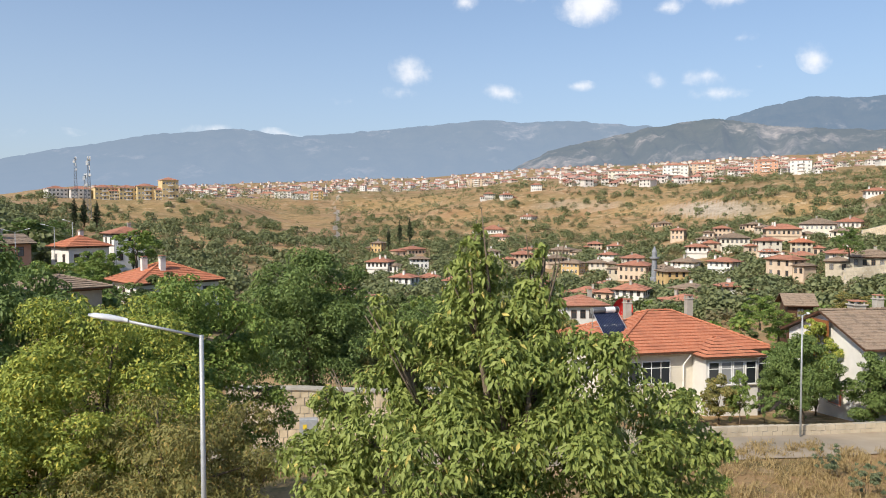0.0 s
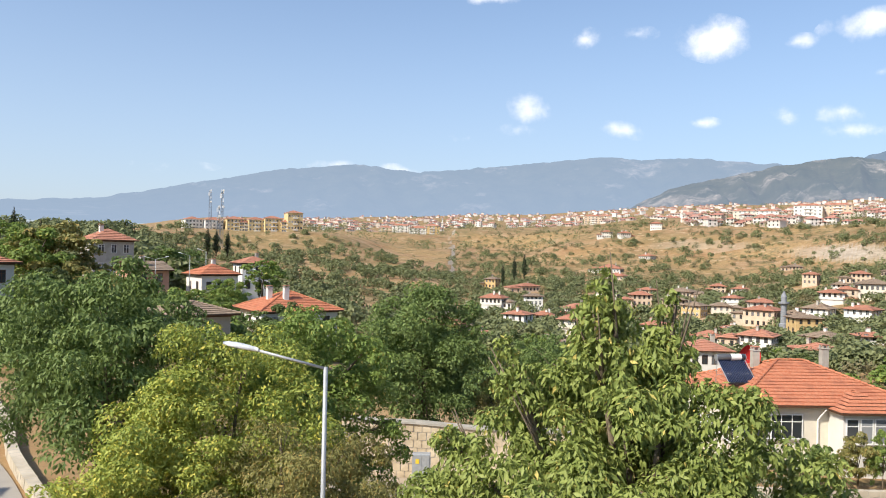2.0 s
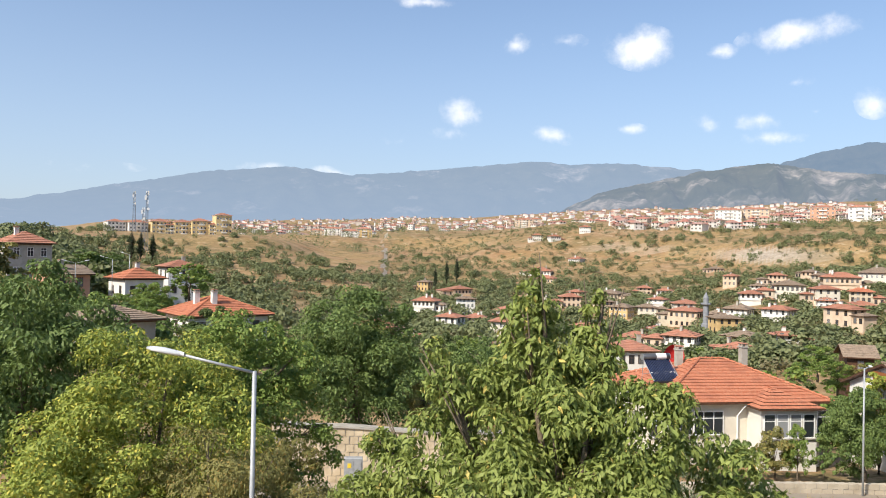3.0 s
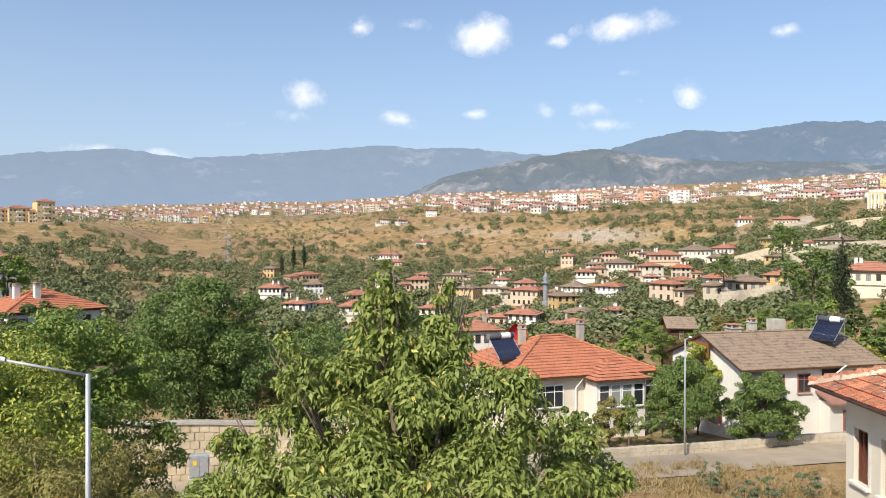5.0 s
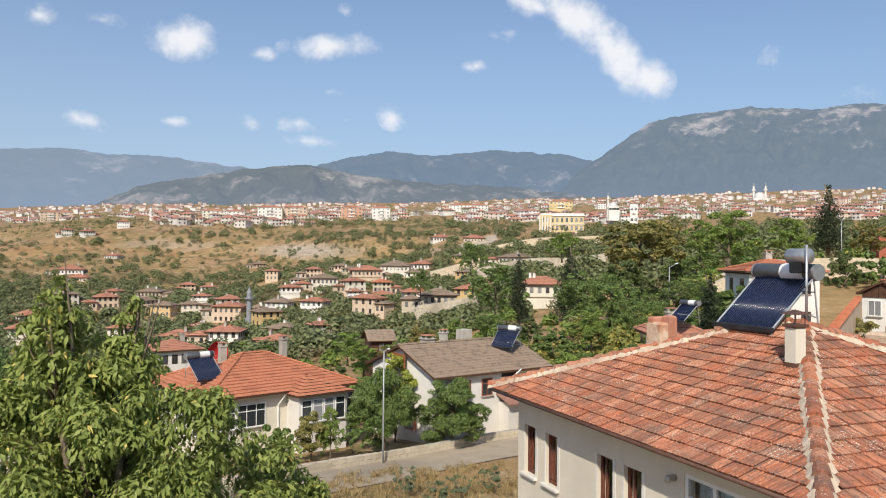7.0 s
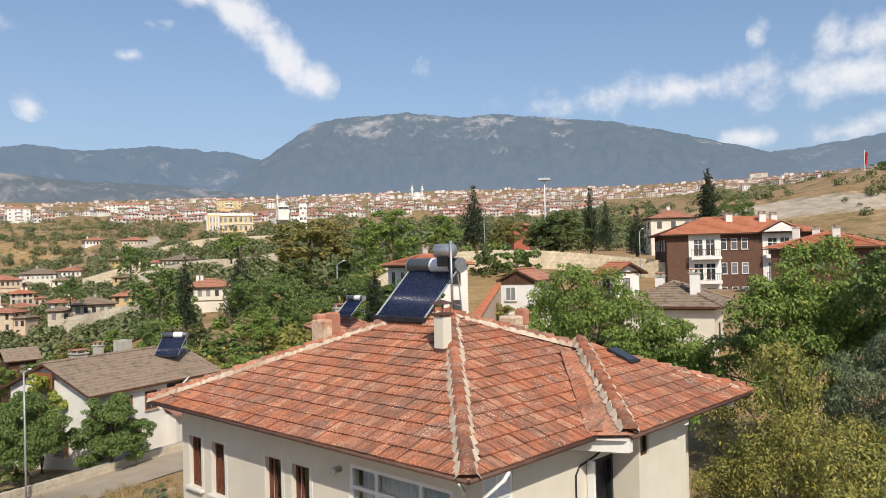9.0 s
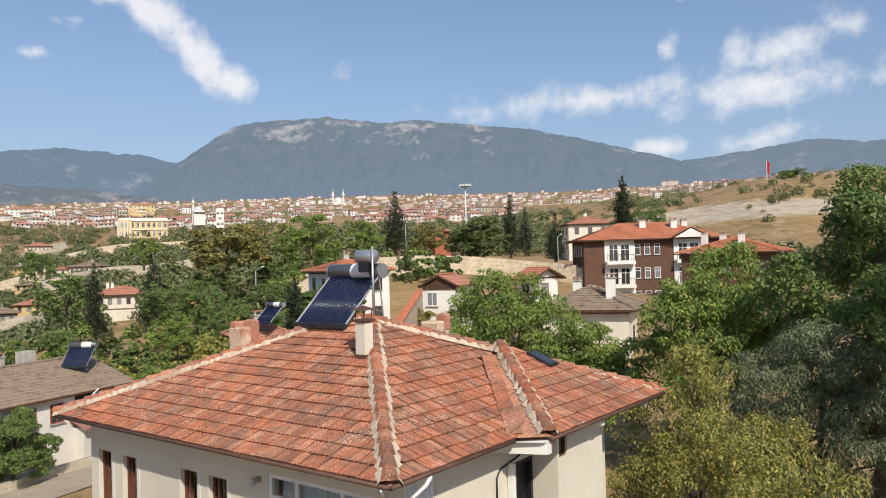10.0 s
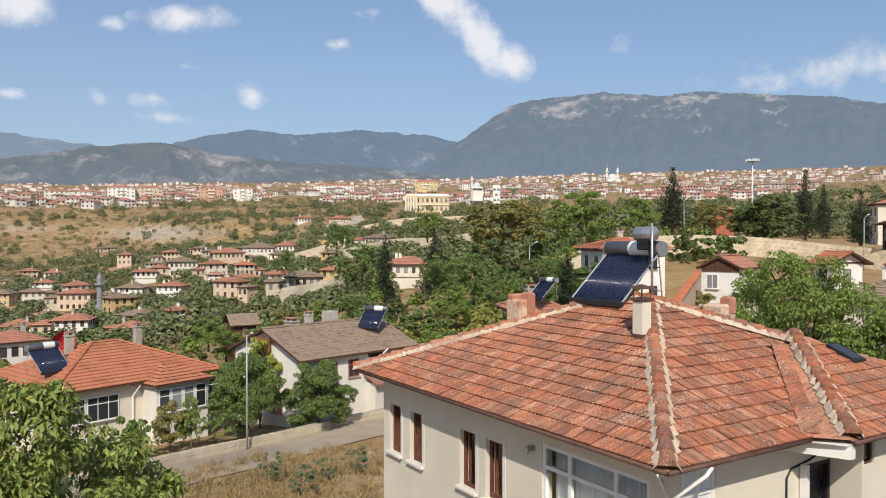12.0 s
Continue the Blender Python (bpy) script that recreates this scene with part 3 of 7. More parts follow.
def solar_heater(place, turn, size=1.0, tubes=24, backing="panel_dark", label="roof solar water heater with dark vacuum tubes and a steel tank"):
    """A tilted rack of glass tubes under a drum, facing -y."""
    t = thing("solar_water_heater", label, "solar heater", place, turn)
    w, l = 1.72 * size, 1.75 * size
    tilt = radians(43)
    dy, dz = l * math.cos(tilt), l * math.sin(tilt)
    y0, z0 = -dy / 2, 0.16 * size
    back = Shape()
    back.add([(-w / 2, y0, z0 - 0.05), (w / 2, y0, z0 - 0.05), (w / 2, y0 + dy, z0 + dz - 0.05), (-w / 2, y0 + dy, z0 + dz - 0.05)], [(0, 1, 2, 3)])
    back.add([(-w / 2, y0 + 0.02, z0 - 0.07), (w / 2, y0 + 0.02, z0 - 0.07), (w / 2, y0 + dy, z0 + dz - 0.07), (-w / 2, y0 + dy, z0 + dz - 0.07)], [(3, 2, 1, 0)])
    part("reflector", back, M[backing], t)
    one = Shape().tube([(0, y0, z0), (0, y0 + dy, z0 + dz)], 0.0195 * size, 8).mesh("tube", M["vacuum_tube"], True)
    for i in range(tubes):
        part("tube", one, None, t, at=(-w / 2 + w * (i + 0.5) / tubes, 0, 0))
    rail = Shape()
    for x in (-w / 2 - 0.03, w / 2 + 0.03):
        rail.tube([(x, y0 - 0.02, z0), (x, y0 + dy, z0 + dz)], 0.022 * size, 6)
        rail.tube([(x, y0 + dy, z0 + dz), (x, y0 + dy + 0.16, 0)], 0.02 * size, 6)
        rail.tube([(x, y0, z0), (x, y0, 0)], 0.02 * size, 6)
        rail.tube([(x, y0 + dy + 0.1, 0.42 * size), (x, y0 + dy * 0.4, z0 + dz * 0.4)], 0.015 * size, 6)
    part("rack", rail, M["steel"], t)
    foot = Shape().box(-w / 2 - 0.06, y0 - 0.08, z0 - 0.07, w / 2 + 0.06, y0 + 0.05, z0 + 0.06, bevel=0.02)
    part("tube_holder", foot, M["black_steel"], t)
    r, zt, yt = 0.2 * size, z0 + dz + 0.12 * size, y0 + dy + 0.08 * size
    xs = [-w / 2 - 0.05, -w / 2 - 0.02, w / 2 + 0.04, w / 2 + 0.07]
    tank = part("tank", Shape().tube([(x, yt, zt) for x in xs], [r * 0.8, r, r, r * 0.8], 24), M["tank_dark"], t, "dark painted cylindrical tank", True)
    for x in (xs[0] - 0.012, xs[3] + 0.012):
        part("end_cap", Shape().tube([(x - 0.02, yt, zt), (x + 0.02, yt, zt)], [r * 0.98, r * 0.98], 24), M["steel"], tank)
    part("tank_sticker", Shape().tube([(-w * 0.02, yt, zt), (w * 0.38, yt, zt)], r + 0.006, 24, cap=False), M["pvc"], tank, "white maker's sticker", True)
    return t


M["panel_back"] = speckled("dull_reflector", (0.38, 0.40, 0.44), (0.48, 0.50, 0.53), 4, 0.5, bump=0.02)
M["panel_dark"] = speckled("dark_panel", (0.03, 0.04, 0.075), (0.05, 0.06, 0.10), 4, 0.4, bump=0.02)
M["vacuum_tube"] = Mat("dark_blue_tube", 0.16, 0.0, 0.5).colour((0.010, 0.018, 0.055)).m
M["black_steel"] = speckled("black_steel", (0.02, 0.02, 0.022), (0.045, 0.045, 0.05), 5, 0.45, metal=0.3, bump=0.02)
M["tank_dark"] = speckled("anthracite_tank", (0.10, 0.105, 0.115), (0.15, 0.155, 0.165), 3, 0.38, metal=0.5, bump=0.02)
M["mortar"] = speckled("lime_mortar", (0.46, 0.37, 0.28), (0.60, 0.50, 0.39), 5, 0.95, c=(0.36, 0.25, 0.18), bump=0.9)
M["old_render"] = speckled("peeling_render", (0.52, 0.36, 0.24), (0.68, 0.55, 0.42), 12, 0.95, c=(0.42, 0.17, 0.09), wear=1.0, bump=0.8)
M["gutter"] = speckled("brown_gutter", (0.08, 0.04, 0.03), (0.13, 0.07, 0.05), 4, 0.6, bump=0.1)
M["curtain"] = speckled("pale_curtain", (0.62, 0.65, 0.68), (0.74, 0.76, 0.78), 3, 0.8, bump=0.1)


def aged_tile_material():
    m = Mat("weathered_terracotta", 0.88, 0, 0.2)
    plus, wrap = m.n.new("ShaderNodeMath"), m.n.new("ShaderNodeMath")
    m.l.new(m.each(), plus.inputs[0]), m.l.new(m.island(), plus.inputs[1])
    wrap.operation = "FRACT"
    m.l.new(plus.outputs[0], wrap.inputs[0])
    pick = wrap.outputs[0]
    base = m.ramp(pick, [(0.0, (0.26, 0.095, 0.055)), (0.2, (0.36, 0.118, 0.06)), (0.55, (0.42, 0.145, 0.074)), (0.8, (0.47, 0.185, 0.10)), (0.93, (0.52, 0.25, 0.15)), (1.0, (0.24, 0.115, 0.08))])
    m.world()
    # soot and lichen run down the slope: along local y on the long side, along local x on the hip
    turn = m.n.new("ShaderNodeVectorRotate")
    turn.rotation_type = "Z_AXIS"
    turn.inputs["Angle"].default_value = radians(8.0 - 90)
    m.l.new(m.place, turn.inputs["Vector"])
    m.place = turn.outputs[0]
    bend = m.n.new("ShaderNodeVectorRotate")
    bend.rotation_type = "Z_AXIS"
    bend.inputs["Angle"].default_value = radians(8.0 - 90)
    m.l.new(m.n.new("ShaderNodeNewGeometry").outputs["True Normal"], bend.inputs["Vector"])
    split, size = m.n.new("ShaderNodeSeparateXYZ"), m.n.new("ShaderNodeMath")
    m.l.new(bend.outputs[0], split.inputs[0])
    size.operation = "ABSOLUTE"
    m.l.new(split.outputs["X"], size.inputs[0])
    hip = m.grey(size.outputs[0], 0.22, 0.30)

    def runs(scale, fine):
        return m.mix(hip, m.noise(scale, 5, 0.65, (fine, 1, 1)), m.noise(scale, 5, 0.65, (1, fine, 1)))

    col = m.mix(m.grey(runs(3.2, 7.0), 0.48, 0.64, 0, 0.6), base, (0.60, 0.30, 0.20))
    col = m.mix(m.grey(runs(2.4, 9.0), 0.50, 0.62, 0, 0.8), col, (0.13, 0.085, 0.065))
    col = m.mix(m.grey(m.noise(1.1, 7, 0.75), 0.46, 0.62, 0, 0.7), col, (0.17, 0.11, 0.085))
    spots = m.grey(m.noise(26, 4, 0.65), 0.54, 0.64)
    patch = m.grey(m.noise(1.7, 5, 0.65), 0.50, 0.62)
    both = m.n.new("ShaderNodeMath")
    both.operation = "MULTIPLY"
    m.l.new(spots, both.inputs[0]), m.l.new(patch, both.inputs[1])
    col = m.mix(both.outputs[0], col, (0.60, 0.53, 0.43))
    m.colour(col)
    return m.bump(m.noise(60, 4), 0.35, 0.01).m


M["aged_tile"] = aged_tile_material()


# ---- the neighbour's house ----
HOUSE = Matrix.Translation((9.56, 6.30, 0)) @ Matrix.Rotation(radians(90 - 8.0), 4, "Z") @ Matrix.Diagonal((1, -1, 1, 1))
# local x runs along the long eave, local y across the house away from the camera


def neighbour_house():
    lx, ly, ez, k = 10.45, 9.35, 6.2, 0.424
    half = ly / 2
    top = ez + k * half
    t = thing("house", "two-storey cream plastered house with a weathered terracotta hip roof", "house", (9.56, 6.30, 0))

    def put(name, shape, mats, label="", parent=t, smooth=False):
        s = Shape()
        s.v = [tuple(HOUSE.to_3x3() @ Vector(p)) for p in shape.v]
        s.f, s.s = [tuple(reversed(f)) for f in shape.f], shape.s
        ob = part(name, s, mats, parent, label, smooth)
        if mats is M["clear_glass"]:
            ob.visible_shadow = False
        return ob

    o, thick = 0.55, 0.25
    wall_x, bay = (o, lx - o), -0.05
    # wall panels round the window openings of the long side (y = o)
    long_open = [(8.98, 0.56, 4.2, 5.40), (7.93, 0.56, 4.2, 5.40), (5.70, 0.58, 4.2, 5.43), (4.73, 0.58, 4.2, 5.43), (0.85, 2.65, 4.1, 5.74)]
    s = Shape()
    cuts = sorted((x, x + w, a, b) for x, w, a, b in long_open)
    x = o
    for a, b, lo, hi in cuts:
        s.box(x, o, -0.5, a, o + thick, ez - 0.06)
        s.box(a, o, -0.5, b, o + thick, lo)
        s.box(a, o, hi, b, o + thick, ez - 0.06)
        x = b
    s.box(x, o, -0.5, lx - o, o + thick, ez - 0.06)
    # short side with the door, then the projecting bay
    s.box(o, o + thick, -0.5, o + thick, 0.95, ez - 0.06)
    s.box(o, 0.95, 5.95, o + thick, 1.75, ez - 0.06)
    s.box(o, 0.95, -0.5, o + thick, 1.75, 4.2)
    s.box(o, 1.75, -0.5, o + thick, 4.15, ez - 0.06)
    s.box(o, 4.15, 5.5, o + thick, 4.95, ez - 0.06)
    s.box(o, 4.15, -0.5, o + thick, 4.95, 3.3)
    s.box(bay, 4.95, -0.5, bay + thick, 5.02, ez - 0.06)
    s.box(bay, 5.02, 5.92, bay + thick, 5.36, ez - 0.06)
    s.box(bay, 5.02, -0.5, bay + thick, 5.36, 5.50)
    s.box(bay, 5.36, -0.5, bay + thick, 6.95, ez - 0.06)
    s.box(bay + thick, 4.95, -0.5, o + thick, 5.2, ez - 0.06)
    # far sides
    s.box(bay + thick, 6.7, -0.5, 5.0, 6.95, ez - 0.06)
    s.box(o + thick, ly - o - thick, -0.5, lx - o, ly - o, ez - 0.06)
    s.box(lx - o - thick, o + thick, -0.5, lx - o, ly - o - thick, ez - 0.06)
    s.box(4.75, 6.95, -0.5, 5.0, ly - o - thick, ez - 0.06)
    put("wall", s, M["plaster"])
    ins = Shape().box(o + thick + 0.8, o + thick + 0.8, -0.3, lx - o - thick - 0.4, ly - 3.2, ez - 0.3)
    put("inner_wall", ins, M["beige"])
    # roof deck under the tiles, soffit, gutter
    def slope(face, a, b, lift=0.0):
        """a along the eave, b up the slope in plan."""
        return {"long": (a, b, ez + k * b + lift), "short": (b, a, ez + k * b + lift)}[face]

    deck = Shape()
    rx0, rx1 = half, lx - half
    deck.add([(0, 0, ez - 0.02), (lx, 0, ez - 0.02), (rx1, half, top - 0.02), (rx0, half, top - 0.02), (lx, ly, ez - 0.02), (0, ly, ez - 0.02)],
             [(0, 1, 2, 3), (1, 4, 2), (4, 5, 3, 2), (5, 0, 3)])
    deck.add([(0.02, 0.02, ez - 0.055), (lx - 0.02, 0.02, ez - 0.055), (lx - 0.02, ly - 0.02, ez - 0.055), (0.02, ly - 0.02, ez - 0.055)], [(3, 2, 1, 0)], 1)
    roof = put("roof", deck, [M["tile"], M["white"]])
    gut = Shape()
    gut.tube([(-0.03, -0.045, ez - 0.02), (lx + 0.03, -0.045, ez - 0.02)], 0.04, 8)
    gut.tube([(-0.045, -0.03, ez - 0.02), (-0.045, 3.4, ez - 0.02)], 0.04, 8)
    gut.tube([(-0.55, 3.85, ez - 0.02), (-0.55, ly, ez - 0.02)], 0.04, 8)
    put("gutter", gut, M["gutter"], "dark brown eaves gutter", smooth=True)

    # one pressed tile: two rolls and a thick lower lip
    tw, tl = 0.222, 0.352
    prof = [(0.004, 0.0), (0.008, 0.018), (0.03, 0.027), (0.06, 0.010), (0.095, 0.008), (0.125, 0.024), (0.155, 0.009), (0.205, 0.011), (0.217, 0.0)]
    ts = Shape()
    row0 = [(x, -0.03, z + 0.036) for x, z in prof]
    row1 = [(x, tl, z) for x, z in prof]
    low = [(x, -0.027, z + 0.008) for x, z in prof]
    n = len(prof)
    ts.add(row0 + row1 + low, [(j, j + 1, n + j + 1, n + j) for j in range(n - 1)] + [(2 * n + j, 2 * n + j + 1, j + 1, j) for j in range(n - 1)])
    tile = ts.mesh("tile", M["aged_tile"])
    rng = random.Random(5)
    made = {"count": 0}
    rest = Shape()
    flip3 = HOUSE.to_3x3().to_4x4()

    def lay(face, a_len, inside, lift=0.0, base=0.0, origin=None, singles=True):
        rows = int(half / (tl * math.cos(math.atan(k)))) + 1
        g = half / rows
        slip = [rng.uniform(-0.05, 0.05) for _ in range(rows)]
        for r in range(rows):
            for c in range(int(a_len / tw) + 1):
                a, b = c * tw + slip[r % len(slip)], r * g
                if not inside(a + tw / 2, b + g / 2):
                    continue
                p = Vector(slope(face, a, b + base, lift))
                if face == "long":
                    ex, ey = Vector((1, 0, 0)), Vector((0, 1, k)).normalized()
                else:
                    ex, ey = Vector((0, 1, 0)), Vector((1, 0, k)).normalized()
                ez_ = ex.cross(ey)
                if ez_.z < 0:
                    ez_ = -ez_
                wob = rng.uniform(-0.005, 0.009)
                m = Matrix((ex, ey * (g / math.cos(math.atan(k)) / tl), ez_)).transposed().to_4x4()
                m = Matrix.Translation(p + ez_ * (0.012 + wob)) @ m @ Matrix.Rotation(rng.uniform(-0.012, 0.012), 4, "Z")
                m = flip3 @ m
                if singles and made["count"] < 300 and (b < 3.6 if face == "long" else b < 2.2) and a < 7.4:
                    ob = new("tile", tile)
                    ob.parent, ob.matrix_local = roof, m
                    made["count"] += 1
                else:
                    rest.add([m @ Vector(q) for q in ts.v], ts.f)

    lay("long", lx, lambda a, b: b + 0.05 < a < lx - b - 0.05 and b < half)
    lay("short", ly, lambda a, b: b + 0.05 < a < ly - b - 0.05 and b < half and not (a > 3.75 + b * 0.9 and b < 2.35), singles=True)
    # projecting bay: the same slope, started further out
    out = 0.5
    lay("short", ly, lambda a, b: a > 3.95 + b * 0.95 and a < ly - b + 0.3 and b < 2.9, lift=out * k, base=-out, singles=False)
    stuff = part("tile_field", rest, M["aged_tile"], roof)
    tagged(stuff, kind="stuff")
    # bay deck, its small side slope, and the barge board below
    bd = Shape()
    p0, p1 = (-out, 3.85, ez), (-out, ly, ez)
    bd.add([p0, p1, (2.9 - out, ly - 2.7, ez + k * 2.9), (2.9 - out, 6.55, ez + k * 2.9)], [(3, 2, 1, 0)])
    bd.add([(-out, 3.85, ez + 0.02), (2.3, 6.5, ez + k * 2.75), (2.25, 5.9, ez + k * 2.25 + 0.05), (0.0, 3.4, ez + 0.03)], [(0, 1, 2, 3)])
    bd.add([(-out, 3.7, ez - 0.06), (-out, ly, ez - 0.06), (0.05, ly, ez - 0.06), (0.05, 3.4, ez - 0.06)], [(3, 2, 1, 0)], 1)
    put("bay_roof", bd, [M["aged_tile"], M["white"]])
    brd = Shape().add([(-out, 3.8, ez - 0.3), (0.5, 3.35, ez - 0.3), (0.5, 3.35, ez - 0.07), (-out, 3.8, ez - 0.07), (-out, 3.95, ez - 0.3), (0.5, 3.5, ez - 0.3), (0.5, 3.5, ez - 0.07), (-out, 3.95, ez - 0.07)],
                      [(3, 2, 1, 0), (4, 5, 6, 7), (0, 1, 5, 4), (2, 3, 7, 6), (0, 4, 7, 3), (1, 2, 6, 5)])
    put("bracket_beam", brd, M["white"], "white painted eaves beam")
    va, vb = Vector((0.02, 3.5, ez + 0.09)), Vector((2.3, 6.0, ez + k * 2.35 + 0.13))
    along = (vb - va).normalized()
    across = along.cross(Vector((0, 0, 1))).normalized()
    for j in range(9):
        p = va.lerp(vb, j / 9)
        q = va.lerp(vb, (j + 1.1) / 9)
        half_w = across * (0.15 + rng.uniform(-0.01, 0.015))
        up, low_end = Vector((0, 0, 0.03)), Vector((0, 0, 0.03 + rng.uniform(0, 0.015)))
        put("verge_tile", Shape().add([p - half_w, p + half_w, q + half_w, q - half_w, p - half_w + low_end, p + half_w + low_end, q + half_w + up * 0.3, q - half_w + up * 0.3],
                                      [(3, 2, 1, 0), (4, 5, 6, 7), (0, 1, 5, 4), (1, 2, 6, 5), (2, 3, 7, 6), (3, 0, 4, 7)]), M["aged_tile"], parent=roof)
    put("bracket_beam", Shape().box(-out + 0.05, 6.15, ez - 0.22, -0.05, 6.3, ez - 0.065), M["white"])
    put("bracket_beam", Shape().box(-out + 0.05, 8.4, ez - 0.2, 0.2, 8.52, ez - 0.065), M["white"])
    # ridge and hip tiles bedded in mortar
    a0, a1 = (rx0, half, top + 0.02), (rx1, half, top + 0.02)
    lines = [((0.0, 0.0, ez + 0.05), a0), ((lx, 0, ez + 0.05), a1), (a0, a1), ((-out + 0.15, ly, ez + 0.07), a0), ((-out, 3.9, ez + 0.10), (2.45, 6.75, ez + k * 2.9 + 0.1))]
    for i, (p, q) in enumerate(lines):
        bed = Shape()
        p_, q_ = Vector(p), Vector(q)
        way = (q_ - p_).normalized()
        side = way.cross(Vector((0, 0, 1))).normalized()
        m_ = max(4, int((q_ - p_).length / 0.07))
        vv = []
        for j in range(m_ + 1):
            c = p_ + (q_ - p_) * (j / m_)
            w1, w2 = rng.uniform(0.155, 0.24), rng.uniform(0.155, 0.24)
            vv += [c + side * w1 + Vector((0, 0, -0.05)), c + side * w1 * 0.6 + Vector((0, 0, rng.uniform(0.03, 0.075))), c - side * w2 * 0.6 + Vector((0, 0, rng.uniform(0.03, 0.075))), c - side * w2 + Vector((0, 0, -0.05))]
        bed.add(vv, [(4 * j + c, 4 * j + c + 1, 4 * j + c + 5, 4 * j + c + 4) for j in range(m_) for c in range(3)])
        put("mortar_bed", bed, M["mortar"], "rough pale mortar under the ridge tiles")
        row = ridge_tiles((p, q), 0.125, 0.36)
        for j in range(len(row.v) // 14):
            one = Shape().add(row.v[14 * j:14 * j + 14], [tuple(i_ - 14 * j for i_ in f) for f in row.f[7 * j:7 * j + 7]])
            put("ridge_tile", one, M["aged_tile"], parent=roof)
    # chimneys
    c = Shape()
    c.box(7.30, 2.95, 7.2, 7.80, 3.42, 8.08, 0, bevel=0.05)
    c.box(7.28, 3.2, 7.7, 7.55, 3.44, 8.24, 1, bevel=0.04)
    c.box(7.6, 2.97, 7.98, 7.78, 3.4, 8.2, 1, bevel=0.04)
    put("chimney", c, [M["old_render"], M["tile"]], "crumbling plastered brick chimney stub")
    c = Shape()
    c.box(3.85, 6.1, 7.3, 4.35, 6.6, 8.05, 0, bevel=0.05)
    c.box(3.83, 6.4, 7.8, 4.1, 6.63, 8.22, 1, bevel=0.04)
    put("chimney", c, [M["old_render"], M["tile"]], "broken brick chimney stub")
    c = Shape()
    c.box(3.37, 3.05, 7.42, 3.63, 3.31, 8.30, 0, bevel=0.02)
    c.box(3.18, 2.6, 7.30, 3.9, 3.0, 7.36, 1)
    c.box(3.355, 3.035, 7.50, 3.645, 3.325, 7.62, 1)
    flue = put("chimney", c, [M["plaster"], M["gutter"]], "tall narrow rendered flue with a metal cap")
    cap = Shape()
    cap.box(3.33, 3.01, 8.30, 3.67, 3.35, 8.36, 0, bevel=0.01)
    for dx, dy in ((3.38, 3.06), (3.62, 3.06), (3.38, 3.3), (3.62, 3.3)):
        cap.tube([(dx, dy, 8.36), (dx, dy, 8.56)], 0.012, 6)
    cap.add([(3.28, 2.96, 8.55), (3.72, 2.96, 8.55), (3.72, 3.4, 8.55), (3.28, 3.4, 8.55), (3.5, 3.18, 8.64)], [(3, 2, 1, 0), (0, 1, 4), (1, 2, 4), (2, 3, 4), (3, 0, 4)])
    put("cap", cap, M["gutter"], parent=t)
    # skylight
    sk = Shape()
    m = Matrix(((1, 0, 0, 1.25), (0, 1, 0, 7.0), (k, 0, 1, ez + k * (1.25 + out) + 0.05), (0, 0, 0, 1)))
    sk.box(0, 0, 0, 0.62, 0.42, 0.06, 0, m=m)
    sk.box(0.05, 0.05, 0.062, 0.57, 0.37, 0.068, 1, m=m)
    put("skylight", sk, [M["black_steel"], M["glass"]], "small roof light in a dark frame")
    def pleats(x0, x1, y, z0, z1):
        """A hanging curtain in soft folds."""
        c, n_ = Shape(), max(6, int((x1 - x0) / 0.02))
        rows_ = [(x0 + (x1 - x0) * i / n_, y + 0.018 * math.sin(i * 1.1) + 0.008 * math.sin(i * 0.37)) for i in range(n_ + 1)]
        vv = [(px, py, z) for z in (z0, z1) for px, py in rows_] + [(px, py + 0.006, z) for z in (z0, z1) for px, py in rows_]
        m1 = n_ + 1
        c.add(vv, [(i, i + 1, m1 + i + 1, m1 + i) for i in range(n_)] + [(2 * m1 + i + 1, 2 * m1 + i, 3 * m1 + i, 3 * m1 + i + 1) for i in range(n_)])
        return c

    # windows of the long side
    for x, w, lo, hi in long_open[:4]:
        fr = Shape()
        y = o + 0.09
        for x0, x1, z0, z1 in ((x, x + 0.07, lo, hi), (x + w - 0.07, x + w, lo, hi), (x + 0.07, x + w - 0.07, lo, lo + 0.08), (x + 0.07, x + w - 0.07, hi - 0.07, hi), (x + w * 0.62, x + w * 0.62 + 0.03, lo + 0.08, hi - 0.07)):
            fr.box(x0, y, z0, x1, y + 0.07, z1)
        win = put("window", fr, M["redwood"], "narrow varnished wooden window")
        put("pane", Shape().box(x + 0.07, y + 0.03, lo + 0.08, x + w - 0.07, y + 0.04, hi - 0.07), M["clear_glass"], parent=win)
        put("curtain", pleats(x + 0.02, x + w * 0.72, o + thick + 0.05, lo, hi), M["curtain"], parent=win, smooth=True)
        put("sill", Shape().box(x - 0.09, o - 0.10, lo - 0.075, x + w + 0.09, o + 0.12, lo - 0.002, 0, bevel=0.01), M["white"], parent=win)
        put("reveal", Shape().box(x - 0.10, o - 0.012, lo, x - 0.002, o + 0.01, hi + 0.03).box(x + w + 0.002, o - 0.012, lo, x + w + 0.05, o + 0.01, hi + 0.03), M["white"], parent=win)
    # wide glazed balcony by the corner
    fr, y = Shape(), o + 0.02
    x, w, lo, hi = long_open[4]
    for x0, x1 in ((x, x + 0.08), (x + 0.72, x + 0.80), (x + 1.86, x + 1.94), (x + w - 0.08, x + w)):
        fr.box(x0, y, lo, x1, y + 0.08, hi)
